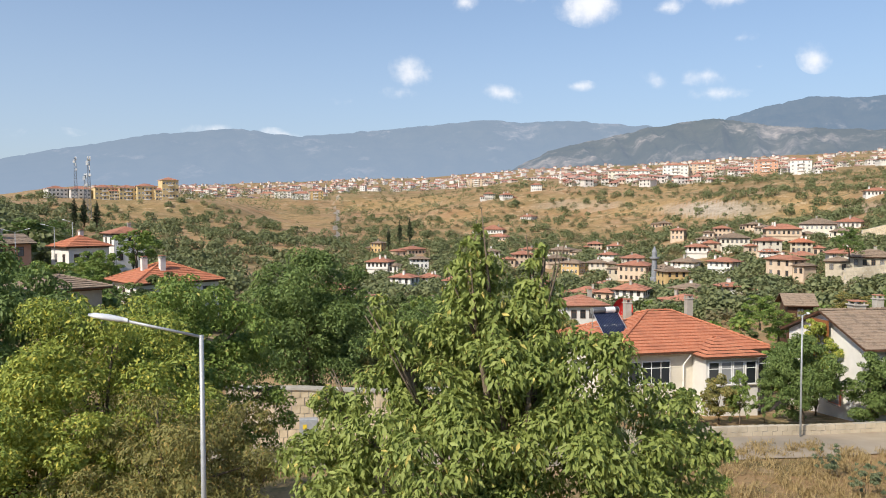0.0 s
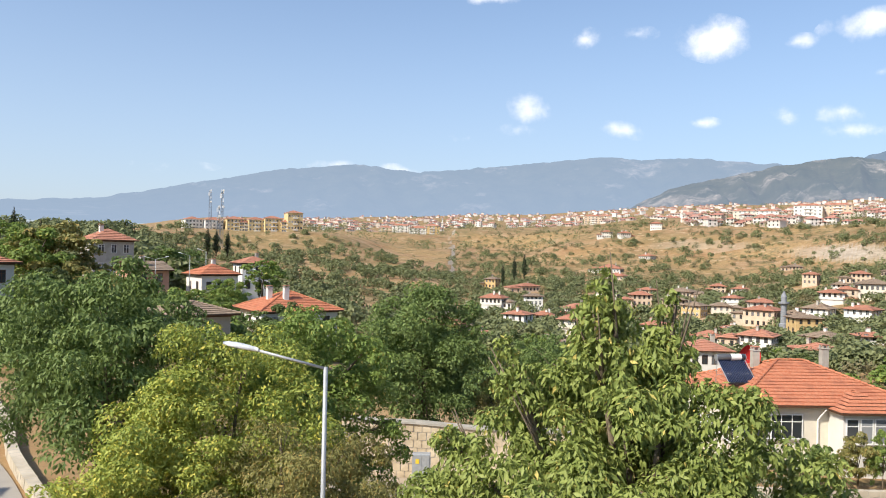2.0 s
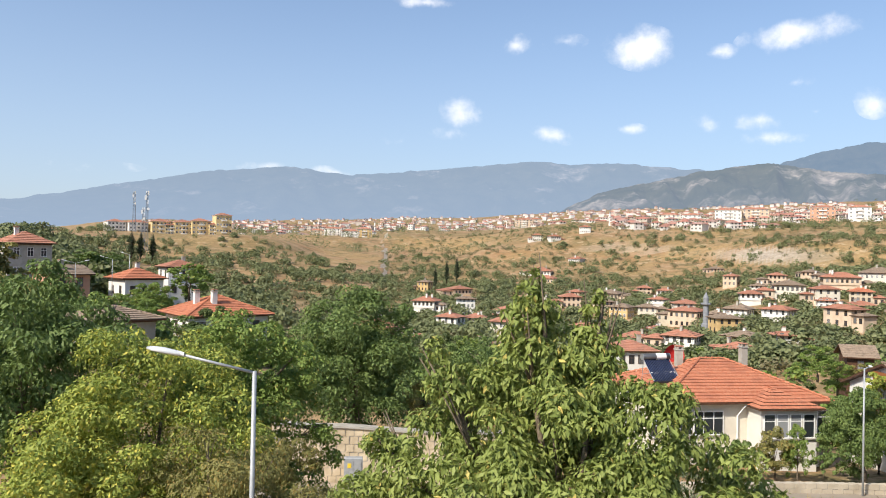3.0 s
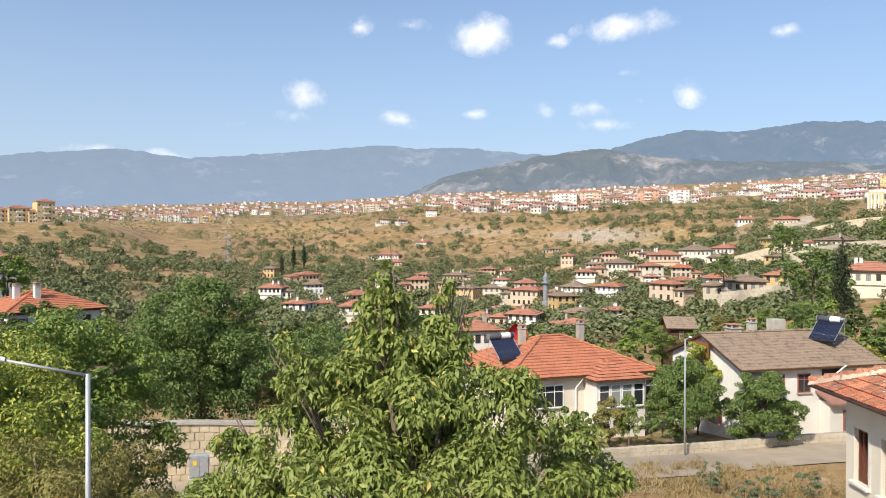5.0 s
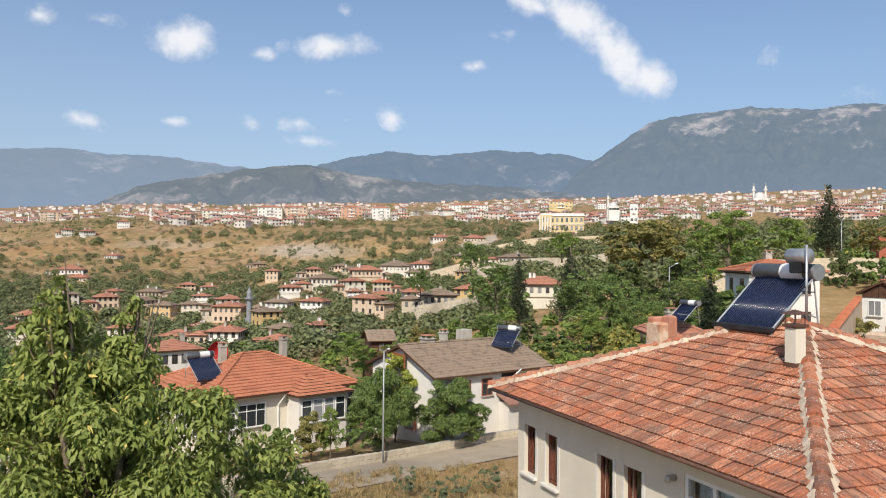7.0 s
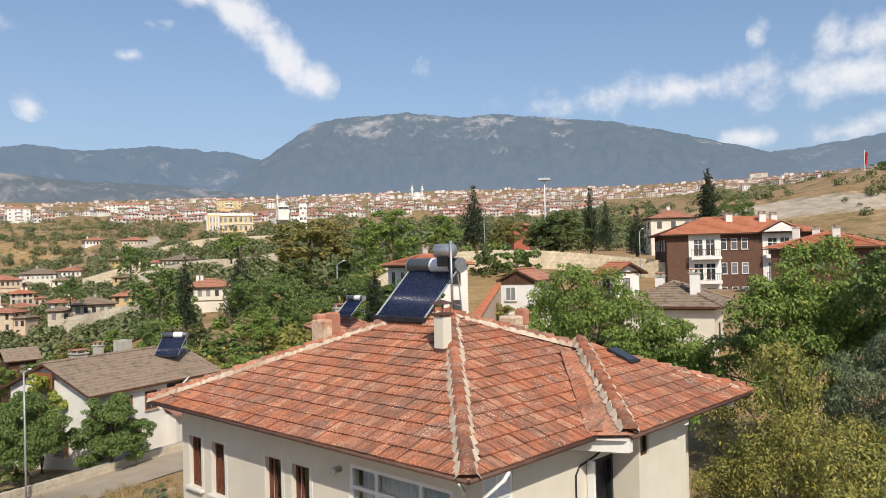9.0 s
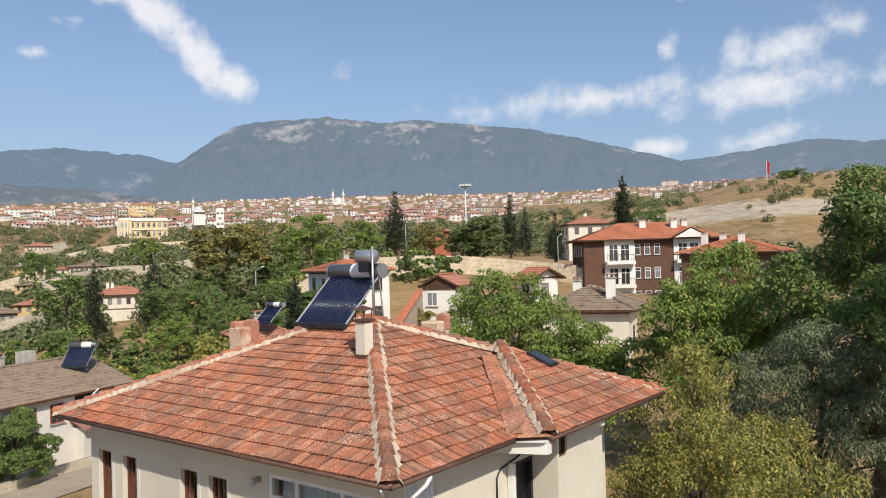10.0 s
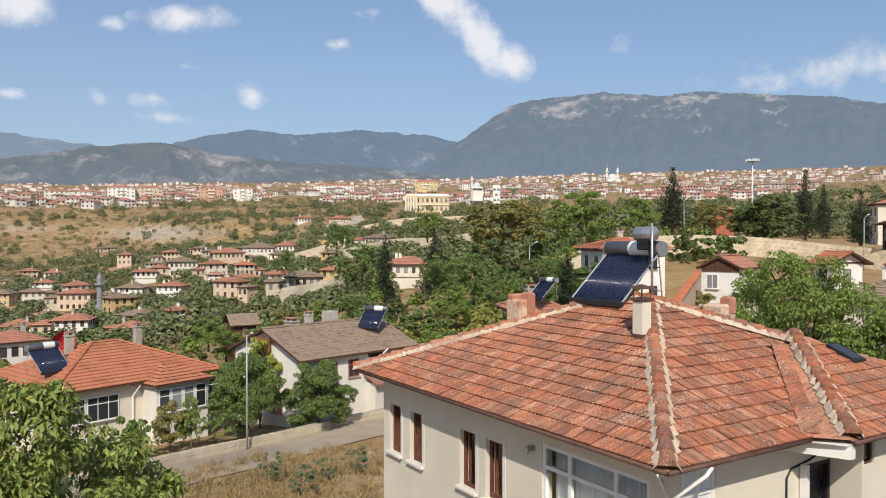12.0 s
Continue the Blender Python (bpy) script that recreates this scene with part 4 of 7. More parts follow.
    for z0, z1 in ((lo, lo + 0.08), (hi - 0.07, hi), (hi - 0.46, hi - 0.39)):
        fr.box(x + 0.005, y - 0.004, z0, x + w - 0.005, y + 0.075, z1)
    win = put("window", fr, M["pvc"], "wide white plastic balcony glazing")
    for x0, x1 in ((x + 0.08, x + 0.72), (x + 0.80, x + 1.86), (x + 1.94, x + w - 0.08)):
        put("pane", Shape().box(x0, y + 0.03, lo + 0.08, x1, y + 0.04, hi - 0.07), M["clear_glass"], parent=win)
    for x0, x1 in ((x + 0.05, x + 0.95), (x + 1.02, x + 2.05), (x + w - 0.45, x + w - 0.05)):
        put("curtain", pleats(x0, x1, o + thick + 0.05, lo, hi), M["curtain"], parent=win, smooth=True)
    put("sill", Shape().box(x - 0.05, o - 0.08, lo - 0.08, x + w + 0.05, o + 0.02, lo - 0.002), M["white"], parent=win)
    # short side: glazed corner, open door, little window
    fr = Shape()
    for y0, y1 in ((0.95, 1.02), (1.32, 1.38), (1.68, 1.75)):
        fr.box(o + 0.02, y0, 4.2, o + 0.09, y1, 5.95)
    for z0, z1 in ((4.2, 4.27), (5.88, 5.95), (5.45, 5.51)):
        fr.box(o + 0.016, 0.955, z0, o + 0.094, 1.745, z1)
    win = put("window", fr, M["pvc"], "narrow white plastic corner window")
    put("pane", Shape().box(o + 0.05, 1.0, 4.25, o + 0.06, 1.7, 5.9), M["curtain"], parent=win)
    dr = Shape()
    for y0, y1, z0, z1 in ((4.15, 4.22, 3.3, 5.5), (4.88, 4.95, 3.3, 5.5), (4.22, 4.88, 5.43, 5.5)):
        dr.box(o - 0.01, y0, z0, o + 0.1, y1, z1)
    door = put("balcony_door", dr, M["black_steel"], "dark balcony door standing open")
    put("panel", Shape().box(o + 0.12, 4.22, 3.3, o + 0.16, 4.88, 5.43), M["black_steel"], parent=door)
    put("post", Shape().box(o - 0.16, 4.0, 3.2, o - 0.02, 4.08, 5.55), M["pvc"], parent=door)
    fr = Shape()
    for y0, y1, z0, z1 in ((5.02, 5.07, 5.5, 5.92), (5.31, 5.36, 5.5, 5.92), (5.07, 5.31, 5.5, 5.55), (5.07, 5.31, 5.87, 5.92)):
        fr.box(bay + 0.05, y0, z0, bay + 0.12, y1, z1)
    win = put("window", fr, M["wood"], "small brown ventilation window")
    put("pane", Shape().box(bay + 0.08, 5.07, 5.55, bay + 0.09, 5.31, 5.87), M["clear_glass"], parent=win)
    # pipes and cable
    pipe = Shape().tube([(0.15, -0.06, ez - 0.06), (0.15, 0.05, ez - 0.2), (0.42, 0.46, ez - 0.62), (0.42, 0.46, 0)], 0.032, 8)
    put("downpipe", pipe, M["steel"], smooth=True)
    pipe = Shape().tube([(-0.06, 0.9, ez - 0.06), (0.0, 0.85, ez - 0.2), (0.46, 0.34, ez - 0.75), (0.46, 0.34, 0)], 0.034, 8)
    put("downpipe", pipe, M["pvc"], smooth=True)
    put("wall_vent", Shape().tube([(3.75, o, 5.6), (3.75, o - 0.16, 5.6), (3.72, o - 0.2, 5.56)], 0.06, 10), M["steel"], smooth=True)
    cab = Shape().tube([(o - 0.02, 3.6, 3.0), (o - 0.02, 3.62, 5.35), (o - 0.02, 3.75, 5.5), (o - 0.02, 4.3, 5.58), (o - 0.02, 4.9, 5.75)], 0.02, 6)
    put("cable", cab, M["black_steel"], smooth=True)
    return t


neighbour_house()


def on_house(x, y, z):
    return HOUSE @ Vector((x, y, z))


# the heater on the ridge with its spare tank on a stand
solar_heater(on_house(5.80, 4.66, 7.93), -98, 0.95, backing="panel_back")


def spare_tank():
    t = thing("water_tank", "small steel water tank on a dark stand above the roof", "water tank", on_house(5.1, 5.0, 7.95), -98)
    s = Shape()
    s.box(-0.16, -0.13, 1.36, 0.16, 0.13, 1.60, bevel=0.02)
    s.tube([(0, 0.14, 1.5), (0, 0.24, 1.3), (0, 0.24, 0.2), (0.2, 0.5, -0.2)], 0.014, 6)
    part("stand", s, M["black_steel"], t)
    part("tank", Shape().tube([(-0.30, 0, 1.74), (-0.26, 0, 1.74), (0.26, 0, 1.74), (0.30, 0, 1.74)], [0.13, 0.17, 0.17, 0.13], 22), M["steel"], t, "dull steel drum", True)


spare_tank()


def antenna_pole(place, h, label):
    t = thing("antenna_pole", label, "pole", place)
    part("pole", Shape().tube([(0, 0, -0.1), (0, 0, h)], 0.03, 8), M["steel"], t, smooth=True)
    part("bracket", Shape().tube([(-0.25, 0, h * 0.45), (0.12, 0, h * 0.5)], 0.014, 6).tube([(0, -0.2, h * 0.42), (0, 0.2, h * 0.42)], 0.014, 6), M["black_steel"], t)
    return t


antenna_pole(on_house(4.72, 4.8, 8.18), 1.75, "thin galvanised pole on the roof ridge")


# ---- trees ----
def leaf_mesh(name, material, clumps, count, length, width, droop=0.4, seed=0, shell=0.62, fold=0.18, bias=0.35):
    """Many small folded leaves spread over a list of (centre, radii) clumps."""
    rg = np.random.RandomState(seed)
    centres = np.array([c for c, _ in clumps], float)
    radii = np.array([r if isinstance(r, (tuple, list)) else (r, r, r) for _, r in clumps], float)
    area = (radii[:, 0] * radii[:, 1] + radii[:, 0] * radii[:, 2] + radii[:, 1] * radii[:, 2])
    pick = rg.choice(len(clumps), count, p=area / area.sum())
    d = rg.normal(size=(count, 3))
    d[:, 2] += bias
    d /= np.linalg.norm(d, axis=1)[:, None]
    deep = shell + (1.08 - shell) * rg.rand(count) ** 0.6
    place = centres[pick] + d * radii[pick] * deep[:, None]
    axis = 0.55 * d + rg.normal(size=(count, 3)) * 0.5
    axis[:, 2] -= droop * 1.6
    axis /= np.linalg.norm(axis, axis=1)[:, None]
    face = d * 0.9 + rg.normal(size=(count, 3)) * 0.6
    face[:, 2] += 0.45
    face /= np.linalg.norm(face, axis=1)[:, None]
    # blades lie along the outside of their clump
    axis -= face * ((axis * face).sum(1) * 0.85)[:, None]
    axis /= np.linalg.norm(axis, axis=1)[:, None]
    side = np.cross(axis, face)
    side /= np.linalg.norm(side, axis=1)[:, None] + 1e-9
    up = np.cross(side, axis)
    size = (0.65 + 0.7 * rg.rand(count))[:, None]
    ln, wd = length * size, width * size
    base, tip = place - axis * ln * 0.5, place + axis * ln * 0.5
    mid = place - axis * ln * 0.08
    lift = up * wd * fold
    verts = np.stack([base, mid - side * wd * 0.5 + lift, tip, mid + side * wd * 0.5 + lift], 1).reshape(-1, 3)
    quads = np.arange(count)[:, None] * 4
    tris = np.concatenate([quads + [0, 2, 1], quads + [0, 3, 2]], 1).reshape(-1, 3)
    me = bpy.data.meshes.new(name)
    me.vertices.add(len(verts))
    me.vertices.foreach_set("co", verts.ravel())
    me.loops.add(len(tris) * 3)
    me.loops.foreach_set("vertex_index", tris.ravel().astype(np.int32))
    me.polygons.add(len(tris))
    me.polygons.foreach_set("loop_start", np.arange(len(tris), dtype=np.int32) * 3)
    me.materials.append(material)
    me.update()
    me.validate()
    return me


def crown_clumps(rng, h0, h1, wide, n, shape="round", size=0.34, lobes=None):
    """Centres and radii of leafy clumps that fill a crown between two heights."""
    out = []
    if shape == "round" and not lobes:
        mid, tall = (h0 + h1) / 2, (h1 - h0) / 2
        lobes = [((0, 0, mid), wide * 0.62)]
        for i in range(11):
            a, u = i * 2.4 + rng.uniform(-0.4, 0.4), -0.75 + 1.7 * (i + rng.random()) / 11
            q = math.sqrt(max(1 - u * u, 0.05))
            s = wide * rng.uniform(0.30, 0.48)
            rr = max(wide * q - s * 0.75, 0)
            lobes.append(((rr * math.cos(a), rr * math.sin(a), mid + tall * u * 0.85), s))
    if lobes:
        for i in range(int(n * 1.6)):
            c, r = lobes[i % len(lobes)]
            d = Vector((rng.gauss(0, 1), rng.gauss(0, 1), rng.gauss(0.35, 1))).normalized()
            s = r * rng.uniform(0.22, 0.46)
            out.append((tuple(Vector(c) + d * (r - s * 0.6) * rng.uniform(0.75, 1.12)), (s, s, s * rng.uniform(0.55, 0.8))))
        return out
    for i in range(n):
        u = (i + rng.random()) / n
        prof = (1 - u) ** 0.85 + 0.06 if shape == "cone" else min(1, 4 * u + 0.3) * min(1, (1 - u) * 2.2 + 0.12)
        a, q = rng.uniform(0, 2 * math.pi), math.sqrt(rng.uniform(0.05, 1.0))
        r = wide * prof
        s = max(r * rng.uniform(0.42, 0.62), wide * 0.14)
        rr = max(r * q - s * 0.6, 0)
        out.append(((rr * math.cos(a), rr * math.sin(a), h0 + (h1 - h0) * u), (s, s, s * rng.uniform(0.6, 0.85))))
    return out


def trunk_shape(rng, h, r, clumps, limbs=7):
    s = Shape()
    lean = [(0, 0, -0.4)]
    for i in range(1, 6):
        lean.append((rng.uniform(-0.05, 0.05) * h * i / 5, rng.uniform(-0.05, 0.05) * h * i / 5, h * i / 5))
    s.tube(lean, [r * (1.25 - 0.95 * i / 5) for i in range(6)], 9)
    picks = rng.sample(clumps, min(limbs, len(clumps)))
    for c, _ in picks:
        c = Vector(c)
        base = Vector(lean[rng.randint(2, 4)])
        mid = base.lerp(c, 0.5) + Vector((rng.uniform(-0.2, 0.2), rng.uniform(-0.2, 0.2), 0.12 * (c - base).length))
        s.tube([base, mid, c], [r * 0.42, r * 0.25, r * 0.08], 6)
        for _ in range(2):
            tip = c + Vector((rng.uniform(-1, 1), rng.uniform(-1, 1), rng.uniform(-0.2, 0.8))) * min((c - base).length * 0.15, 0.35)
            s.tube([mid.lerp(c, 0.5), tip], [r * 0.13, r * 0.03], 5)
    return s


def tree(label, place, height, wide, leaf, count, length, width, seed, shape="round", low=0.25, clumps=46, droop=0.4, limbs=9, trunk=None, name="tree", group="", size=0.34, shell=0.62, lobes=None, turn=None):
    rng = random.Random(seed)
    t = thing(name, label, "tree" if name != "shrub" else "shrub", place, rng.uniform(0, 360) if turn is None else turn, group)
    cl = crown_clumps(rng, height * low, height * 0.97 - wide * 0.16, wide, clumps, shape, size, lobes)
    part("trunk", trunk_shape(rng, height * (0.62 if shape in ("round", "peak") else 0.95), trunk or height * 0.022, cl, limbs), M["bark"], t, smooth=True)
    part("crown", leaf_mesh("crown", M[leaf], cl, count, length, width, droop, seed, shell), None, t)
    return t


def near_tree(label, az, r, top, wide, leaf, count, length, width, seed, **kw):
    """A tree at a bearing and distance whose tip stands at a world height."""
    p = spot(az, r)
    return tree(label, p, top - p.z, wide, leaf, count, length, width, seed, **kw)


# the trees in front of the terrace
CHERRY = [((-0.25, 0, 8.55), 0.42), ((-0.2, 0.1, 8.1), 0.6), ((0.45, 0.2, 8.25), 0.42), ((0.45, 0, 7.8), 0.6), ((-0.95, 0.1, 7.45), 0.65), ((-1.35, -0.1, 7.75), 0.3), ((1.1, -0.2, 7.3), 0.7), ((0.1, -0.5, 7.1), 0.9), ((-1.6, 0.2, 6.7), 0.75), ((1.75, 0, 6.75), 0.75), ((-0.7, -0.7, 6.4), 0.9),
          ((0.9, -0.6, 6.3), 0.9), ((2.35, 0.2, 6.2), 0.65), ((-2.3, 0.1, 6.0), 0.65), ((1.9, -0.4, 5.6), 0.9), ((-1.7, -0.4, 5.5), 0.9), ((0.1, -0.4, 5.3), 1.1), ((2.7, 0.1, 5.4), 0.55), ((0, 0.9, 6.2), 1.2), ((0.2, 0.6, 7.3), 0.8),
          ((-0.32, 0, 8.95), 0.2), ((-0.22, 0, 9.2), 0.12), ((0.5, 0.1, 8.72), 0.18), ((0.56, 0.1, 8.95), 0.11), ((-1.42, 0, 8.05), 0.2), ((-1.48, 0, 8.3), 0.12), ((1.5, 0, 7.75), 0.2), ((2.35, 0, 7.0), 0.22), ((-2.2, 0, 7.0), 0.22), ((2.75, 0, 6.5), 0.2)]
near_tree("leafy cherry tree with long drooping light green leaves", 4.4, 9.6, 9.0, 2.6, "leaf_cherry", 70000, 0.10, 0.040, 21, clumps=420, droop=0.65, limbs=16, shell=0.25, lobes=CHERRY, turn=-4.4)
near_tree("rounded dark green walnut tree behind the stone wall", -10.2, 42, 8.0, 4.3, "leaf_dark2", 45000, 0.190, 0.092, 22, low=0.1, clumps=170, droop=0.35)
near_tree("dense green walnut tree with glossy leaves", -17.8, 25, 8.25, 2.9, "leaf_mid", 42000, 0.124, 0.060, 23, low=0.08, clumps=150, droop=0.35)
near_tree("yellowing walnut tree with pale leaf tips", -24.6, 21, 7.7, 3.0, "leaf_yellow", 45000, 0.110, 0.052, 24, low=0.2, clumps=170, droop=0.3)
near_tree("yellow-green walnut tree over the road verge", -29.6, 19, 6.2, 2.4, "leaf_yellow", 36000, 0.102, 0.048, 25, low=0.1, clumps=150, droop=0.3)
near_tree("olive brown feathery tree behind the street lamp", -19.6, 17.6, 6.0, 2.3, "leaf_olive", 43200, 0.093, 0.031, 26, low=0.1, clumps=170, droop=0.5)
near_tree("olive brown feathery tree behind the street lamp", -14.6, 19.5, 5.4, 1.15, "leaf_olive", 16800, 0.093, 0.031, 27, low=0.1, clumps=100, droop=0.5)
near_tree("olive brown feathery tree behind the street lamp", -26.0, 16.8, 4.6, 1.9, "leaf_olive", 28800, 0.093, 0.031, 47, low=0.1, clumps=120, droop=0.5)
near_tree("spreading dark green walnut tree at the road bend", -32.6, 24, 9.3, 3.6, "leaf_dark2", 48000, 0.146, 0.063, 28, low=0.34, clumps=170, droop=0.6)
near_tree("bushy green sapling under the walnut trees", -33.2, 21, 3.6, 1.7, "leaf_dark2", 21000, 0.102, 0.048, 49, low=0.1, clumps=90, droop=0.5)
near_tree("olive green plum tree behind the cherry tree", -3.2, 43, 3.6, 2.8, "leaf_olive", 27000, 0.146, 0.048, 29, low=0.1, clumps=110, droop=0.4)
near_tree("olive green plum tree behind the cherry tree", 1.2, 46, 3.2, 3.0, "leaf_olive2", 21000, 0.146, 0.048, 59, low=0.1, clumps=110, droop=0.4)
near_tree("small pale green tree on the verge", 17.6, 22, 4.0, 1.4, "leaf_mid", 9600, 0.077, 0.036, 30, low=0.1, clumps=60, droop=0.3, shell=0.4)
near_tree("small pale green tree on the verge", 14.2, 23, 4.6, 1.5, "leaf_grey", 9600, 0.077, 0.036, 50, low=0.1, clumps=60, droop=0.3, shell=0.4)
near_tree("round bushy tree with glossy leaves by the road wall", 25.6, 49.6, 2.7, 2.3, "leaf_dark2", 30000, 0.135, 0.07, 51, low=0.03, clumps=130, droop=0.3)
near_tree("round bushy tree with glossy leaves by the road wall", 30.7, 50.6, 2.2, 2.4, "leaf_dark2", 30000, 0.135, 0.07, 52, low=0.03, clumps=130, droop=0.3)
near_tree("yellowing tree behind the road wall", 26.4, 54.5, 3.1, 1.6, "leaf_yellow", 10500, 0.161, 0.079, 53, low=0.2, clumps=60, droop=0.3)
# the trees beyond the neighbour's house
near_tree("tall dark green tree with broad leaves", 90.0, 28, 12.6, 3.2, "leaf_dark2", 45000, 0.146, 0.079, 31, low=0.25, clumps=180, droop=0.3)
near_tree("tall dark green tree with broad leaves", 97, 23, 12.0, 3.0, "leaf_dark2", 39000, 0.146, 0.079, 41, low=0.15, clumps=160, droop=0.3)
near_tree("bright green walnut tree behind the house", 80.0, 31, 10.2, 3.3, "leaf_mid", 42000, 0.146, 0.068, 32, low=0.2, clumps=160, droop=0.5)
near_tree("bright green walnut tree behind the house", 70.9, 33, 6.9, 2.6, "leaf_mid", 33000, 0.146, 0.068, 33, low=0.2, clumps=140, droop=0.5)
near_tree("bright green walnut tree behind the house", 65.2, 34, 9.7, 3.1, "leaf_mid", 33000, 0.146, 0.068, 34, low=0.2, clumps=140, droop=0.5)
near_tree("olive green feathery tree turning yellow", 79.0, 21, 7.3, 2.8, "leaf_olive2", 43200, 0.101, 0.043, 35, low=0.1, clumps=190, droop=0.5)
near_tree("olive green feathery tree turning yellow", 84.5, 17.5, 5.9, 2.1, "leaf_olive2", 28800, 0.101, 0.043, 36, low=0.05, clumps=140, droop=0.5)
near_tree("grey-green narrow-leaved tree in the shade", 86.5, 24, 8.4, 2.6, "leaf_grey", 51000, 0.110, 0.036, 37, low=0.05, clumps=190, droop=0.6)
near_tree("small green tree below the terrace", 90.5, 14.5, 4.9, 1.7, "leaf_mid", 16800, 0.077, 0.049, 38, low=0.1, clumps=90, droop=0.4)


# ---- roads and boundary walls ----
def smooth_path(points, n=12):
    """Catmull-Rom through plan points."""
    pts = [Vector(p) for p in points]
    pts = [pts[0] * 2 - pts[1]] + pts + [pts[-1] * 2 - pts[-2]]
    out = []
    for i in range(1, len(pts) - 2):
        a, b, c, d = pts[i - 1:i + 3]
        for j in range(n):
            t = j / n
            out.append(0.5 * (2 * b + (c - a) * t + (2 * a - 5 * b + 4 * c - d) * t * t + (3 * b - a - 3 * c + d) * t ** 3))
    return out + [pts[-2]]


def strip(name, label, points, half, material, lift=0.06, cross=6):
    verts, faces = [], []
    path = smooth_path(points)
    for i, p in enumerate(path):
        way = (path[min(i + 1, len(path) - 1)] - path[max(i - 1, 0)]).normalized()
        side = Vector((way.y, -way.x))
        for j in range(cross + 1):
            q = p + side * half * (2 * j / cross - 1)
            verts.append((q.x, q.y, ground_z(q.x, q.y) + lift))
    n = cross + 1
    for i in range(len(path) - 1):
        for j in range(cross):
            a = i * n + j
            faces.append((a, a + n, a + n + 1, a + 1))
    return tagged(mesh_object(name, verts, faces, material, True), label, "road", kind="structure")


ROAD = [polar(a, r) for a, r in ((-24, 36), (-14, 35), (-4, 35.3), (8, 36.5), (16, 38.8), (23, 42.2), (29, 45.8), (35, 49.5), (42, 54), (50, 60))]
strip("road", "pale worn village road below the houses", ROAD, 2.7, M["asphalt"])
LANE = [polar(a, r) for a, r in ((-52, 70), (-45.5, 50), (-43.5, 40), (-42.5, 32), (-43, 24), (-50, 16))]
strip("road", "grey asphalt lane climbing past the trees", LANE, 2.9, M["tarmac"])


def stone_wall(label, points, h, thick, material, coping=None, block=0.5, courses=5, lift=0.0):
    """A garden wall that follows the ground, laid in courses of uneven blocks."""
    rng = random.Random(len(label))
    path = smooth_path(points, 10)
    root = new("wall_stone")
    tagged(root, label, "wall", kind="structure")
    core, cope, count = Shape(), Shape(), 0
    rows = courses
    for i in range(len(path) - 1):
        a, b = path[i], path[i + 1]
        za, zb = ground_z(*a) + lift, ground_z(*b) + lift
        way = (b - a).normalized()
        side = Vector((way.y, -way.x)) * thick / 2
        core.add([(*(a - side * 0.9), za - 0.6), (*(a + side * 0.9), za - 0.6), (*(b + side * 0.9), zb - 0.6), (*(b - side * 0.9), zb - 0.6),
                  (*(a - side * 0.9), za + h - 0.02), (*(a + side * 0.9), za + h - 0.02), (*(b + side * 0.9), zb + h - 0.02), (*(b - side * 0.9), zb + h - 0.02)],
                 [(0, 1, 5, 4), (1, 2, 6, 5), (2, 3, 7, 6), (3, 0, 4, 7), (4, 5, 6, 7)])
        n = max(1, round((b - a).length / block))
        for r in range(rows):
            for c in range(n):
                u0, u1 = (c + (0.5 if r % 2 else 0)) / n, (c + 1 + (0.5 if r % 2 else 0)) / n
                u1 -= 0.04 / max((b - a).length, 0.1)
                p, q = a.lerp(b, u0), a.lerp(b, u1)
                z0, z1 = za + (zb - za) * u0 + h * r / rows, za + (zb - za) * u0 + h * (r + 0.93) / rows
                out = side * rng.uniform(0.98, 1.06)
                core.add([(*(p - out), z0), (*(p + out), z0), (*(q + out), z0), (*(q - out), z0), (*(p - out), z1), (*(p + out), z1), (*(q + out), z1), (*(q - out), z1)],
                         [(0, 1, 5, 4), (1, 2, 6, 5), (2, 3, 7, 6), (3, 0, 4, 7), (4, 5, 6, 7)], 1)
        if coping:
            o = side * 1.35
            cope.add([(*(a - o), za + h), (*(a + o), za + h), (*(b + o), zb + h), (*(b - o), zb + h), (*(a - o), za + h + 0.1), (*(a + o), za + h + 0.1), (*(b + o), zb + h + 0.1), (*(b - o), zb + h + 0.1)],
                     [(3, 2, 1, 0), (4, 5, 6, 7), (0, 1, 5, 4), (1, 2, 6, 5), (2, 3, 7, 6), (3, 0, 4, 7)])
    part("masonry", core, [M["concrete"], M[material]], root)
    if coping:
        part("coping", cope, M[coping], root)
    return root


stone_wall("low limestone wall on the far side of the road", [polar(a, r) for a, r in ((8, 39.6), (16, 41.8), (23, 45.2), (29, 49), (35, 53), (40, 56.4))], 0.6, 0.35, "stone", None, 0.8, 2)
M["limestone"] = speckled("cream_limestone", (0.46, 0.37, 0.25), (0.70, 0.59, 0.43), 1.2, 0.9, bump=0.3)
stone_wall("cut limestone retaining wall with a flat coping", [polar(a, r) for a, r in ((-16, 38.2), (-10, 38), (-3, 38.2), (3, 38.6))], 2.75, 0.5, "limestone", "concrete", 0.7, 7)
stone_wall("low rough stone kerb wall along the lane", [polar(a, r) for a, r in ((-40.3, 52), (-38.6, 45), (-37.9, 38), (-36.8, 33), (-35.2, 28), (-34, 24))], 0.5, 0.45, "stone", None, 0.6, 2)
stone_wall("pale stone retaining wall under the park", [polar(a, r) for a, r in ((49, 99), (52, 100), (55.5, 101), (59, 103), (63, 104), (67, 103), (71, 101))], 3.0, 0.6, "limestone", None, 0.9, 6, -0.6)
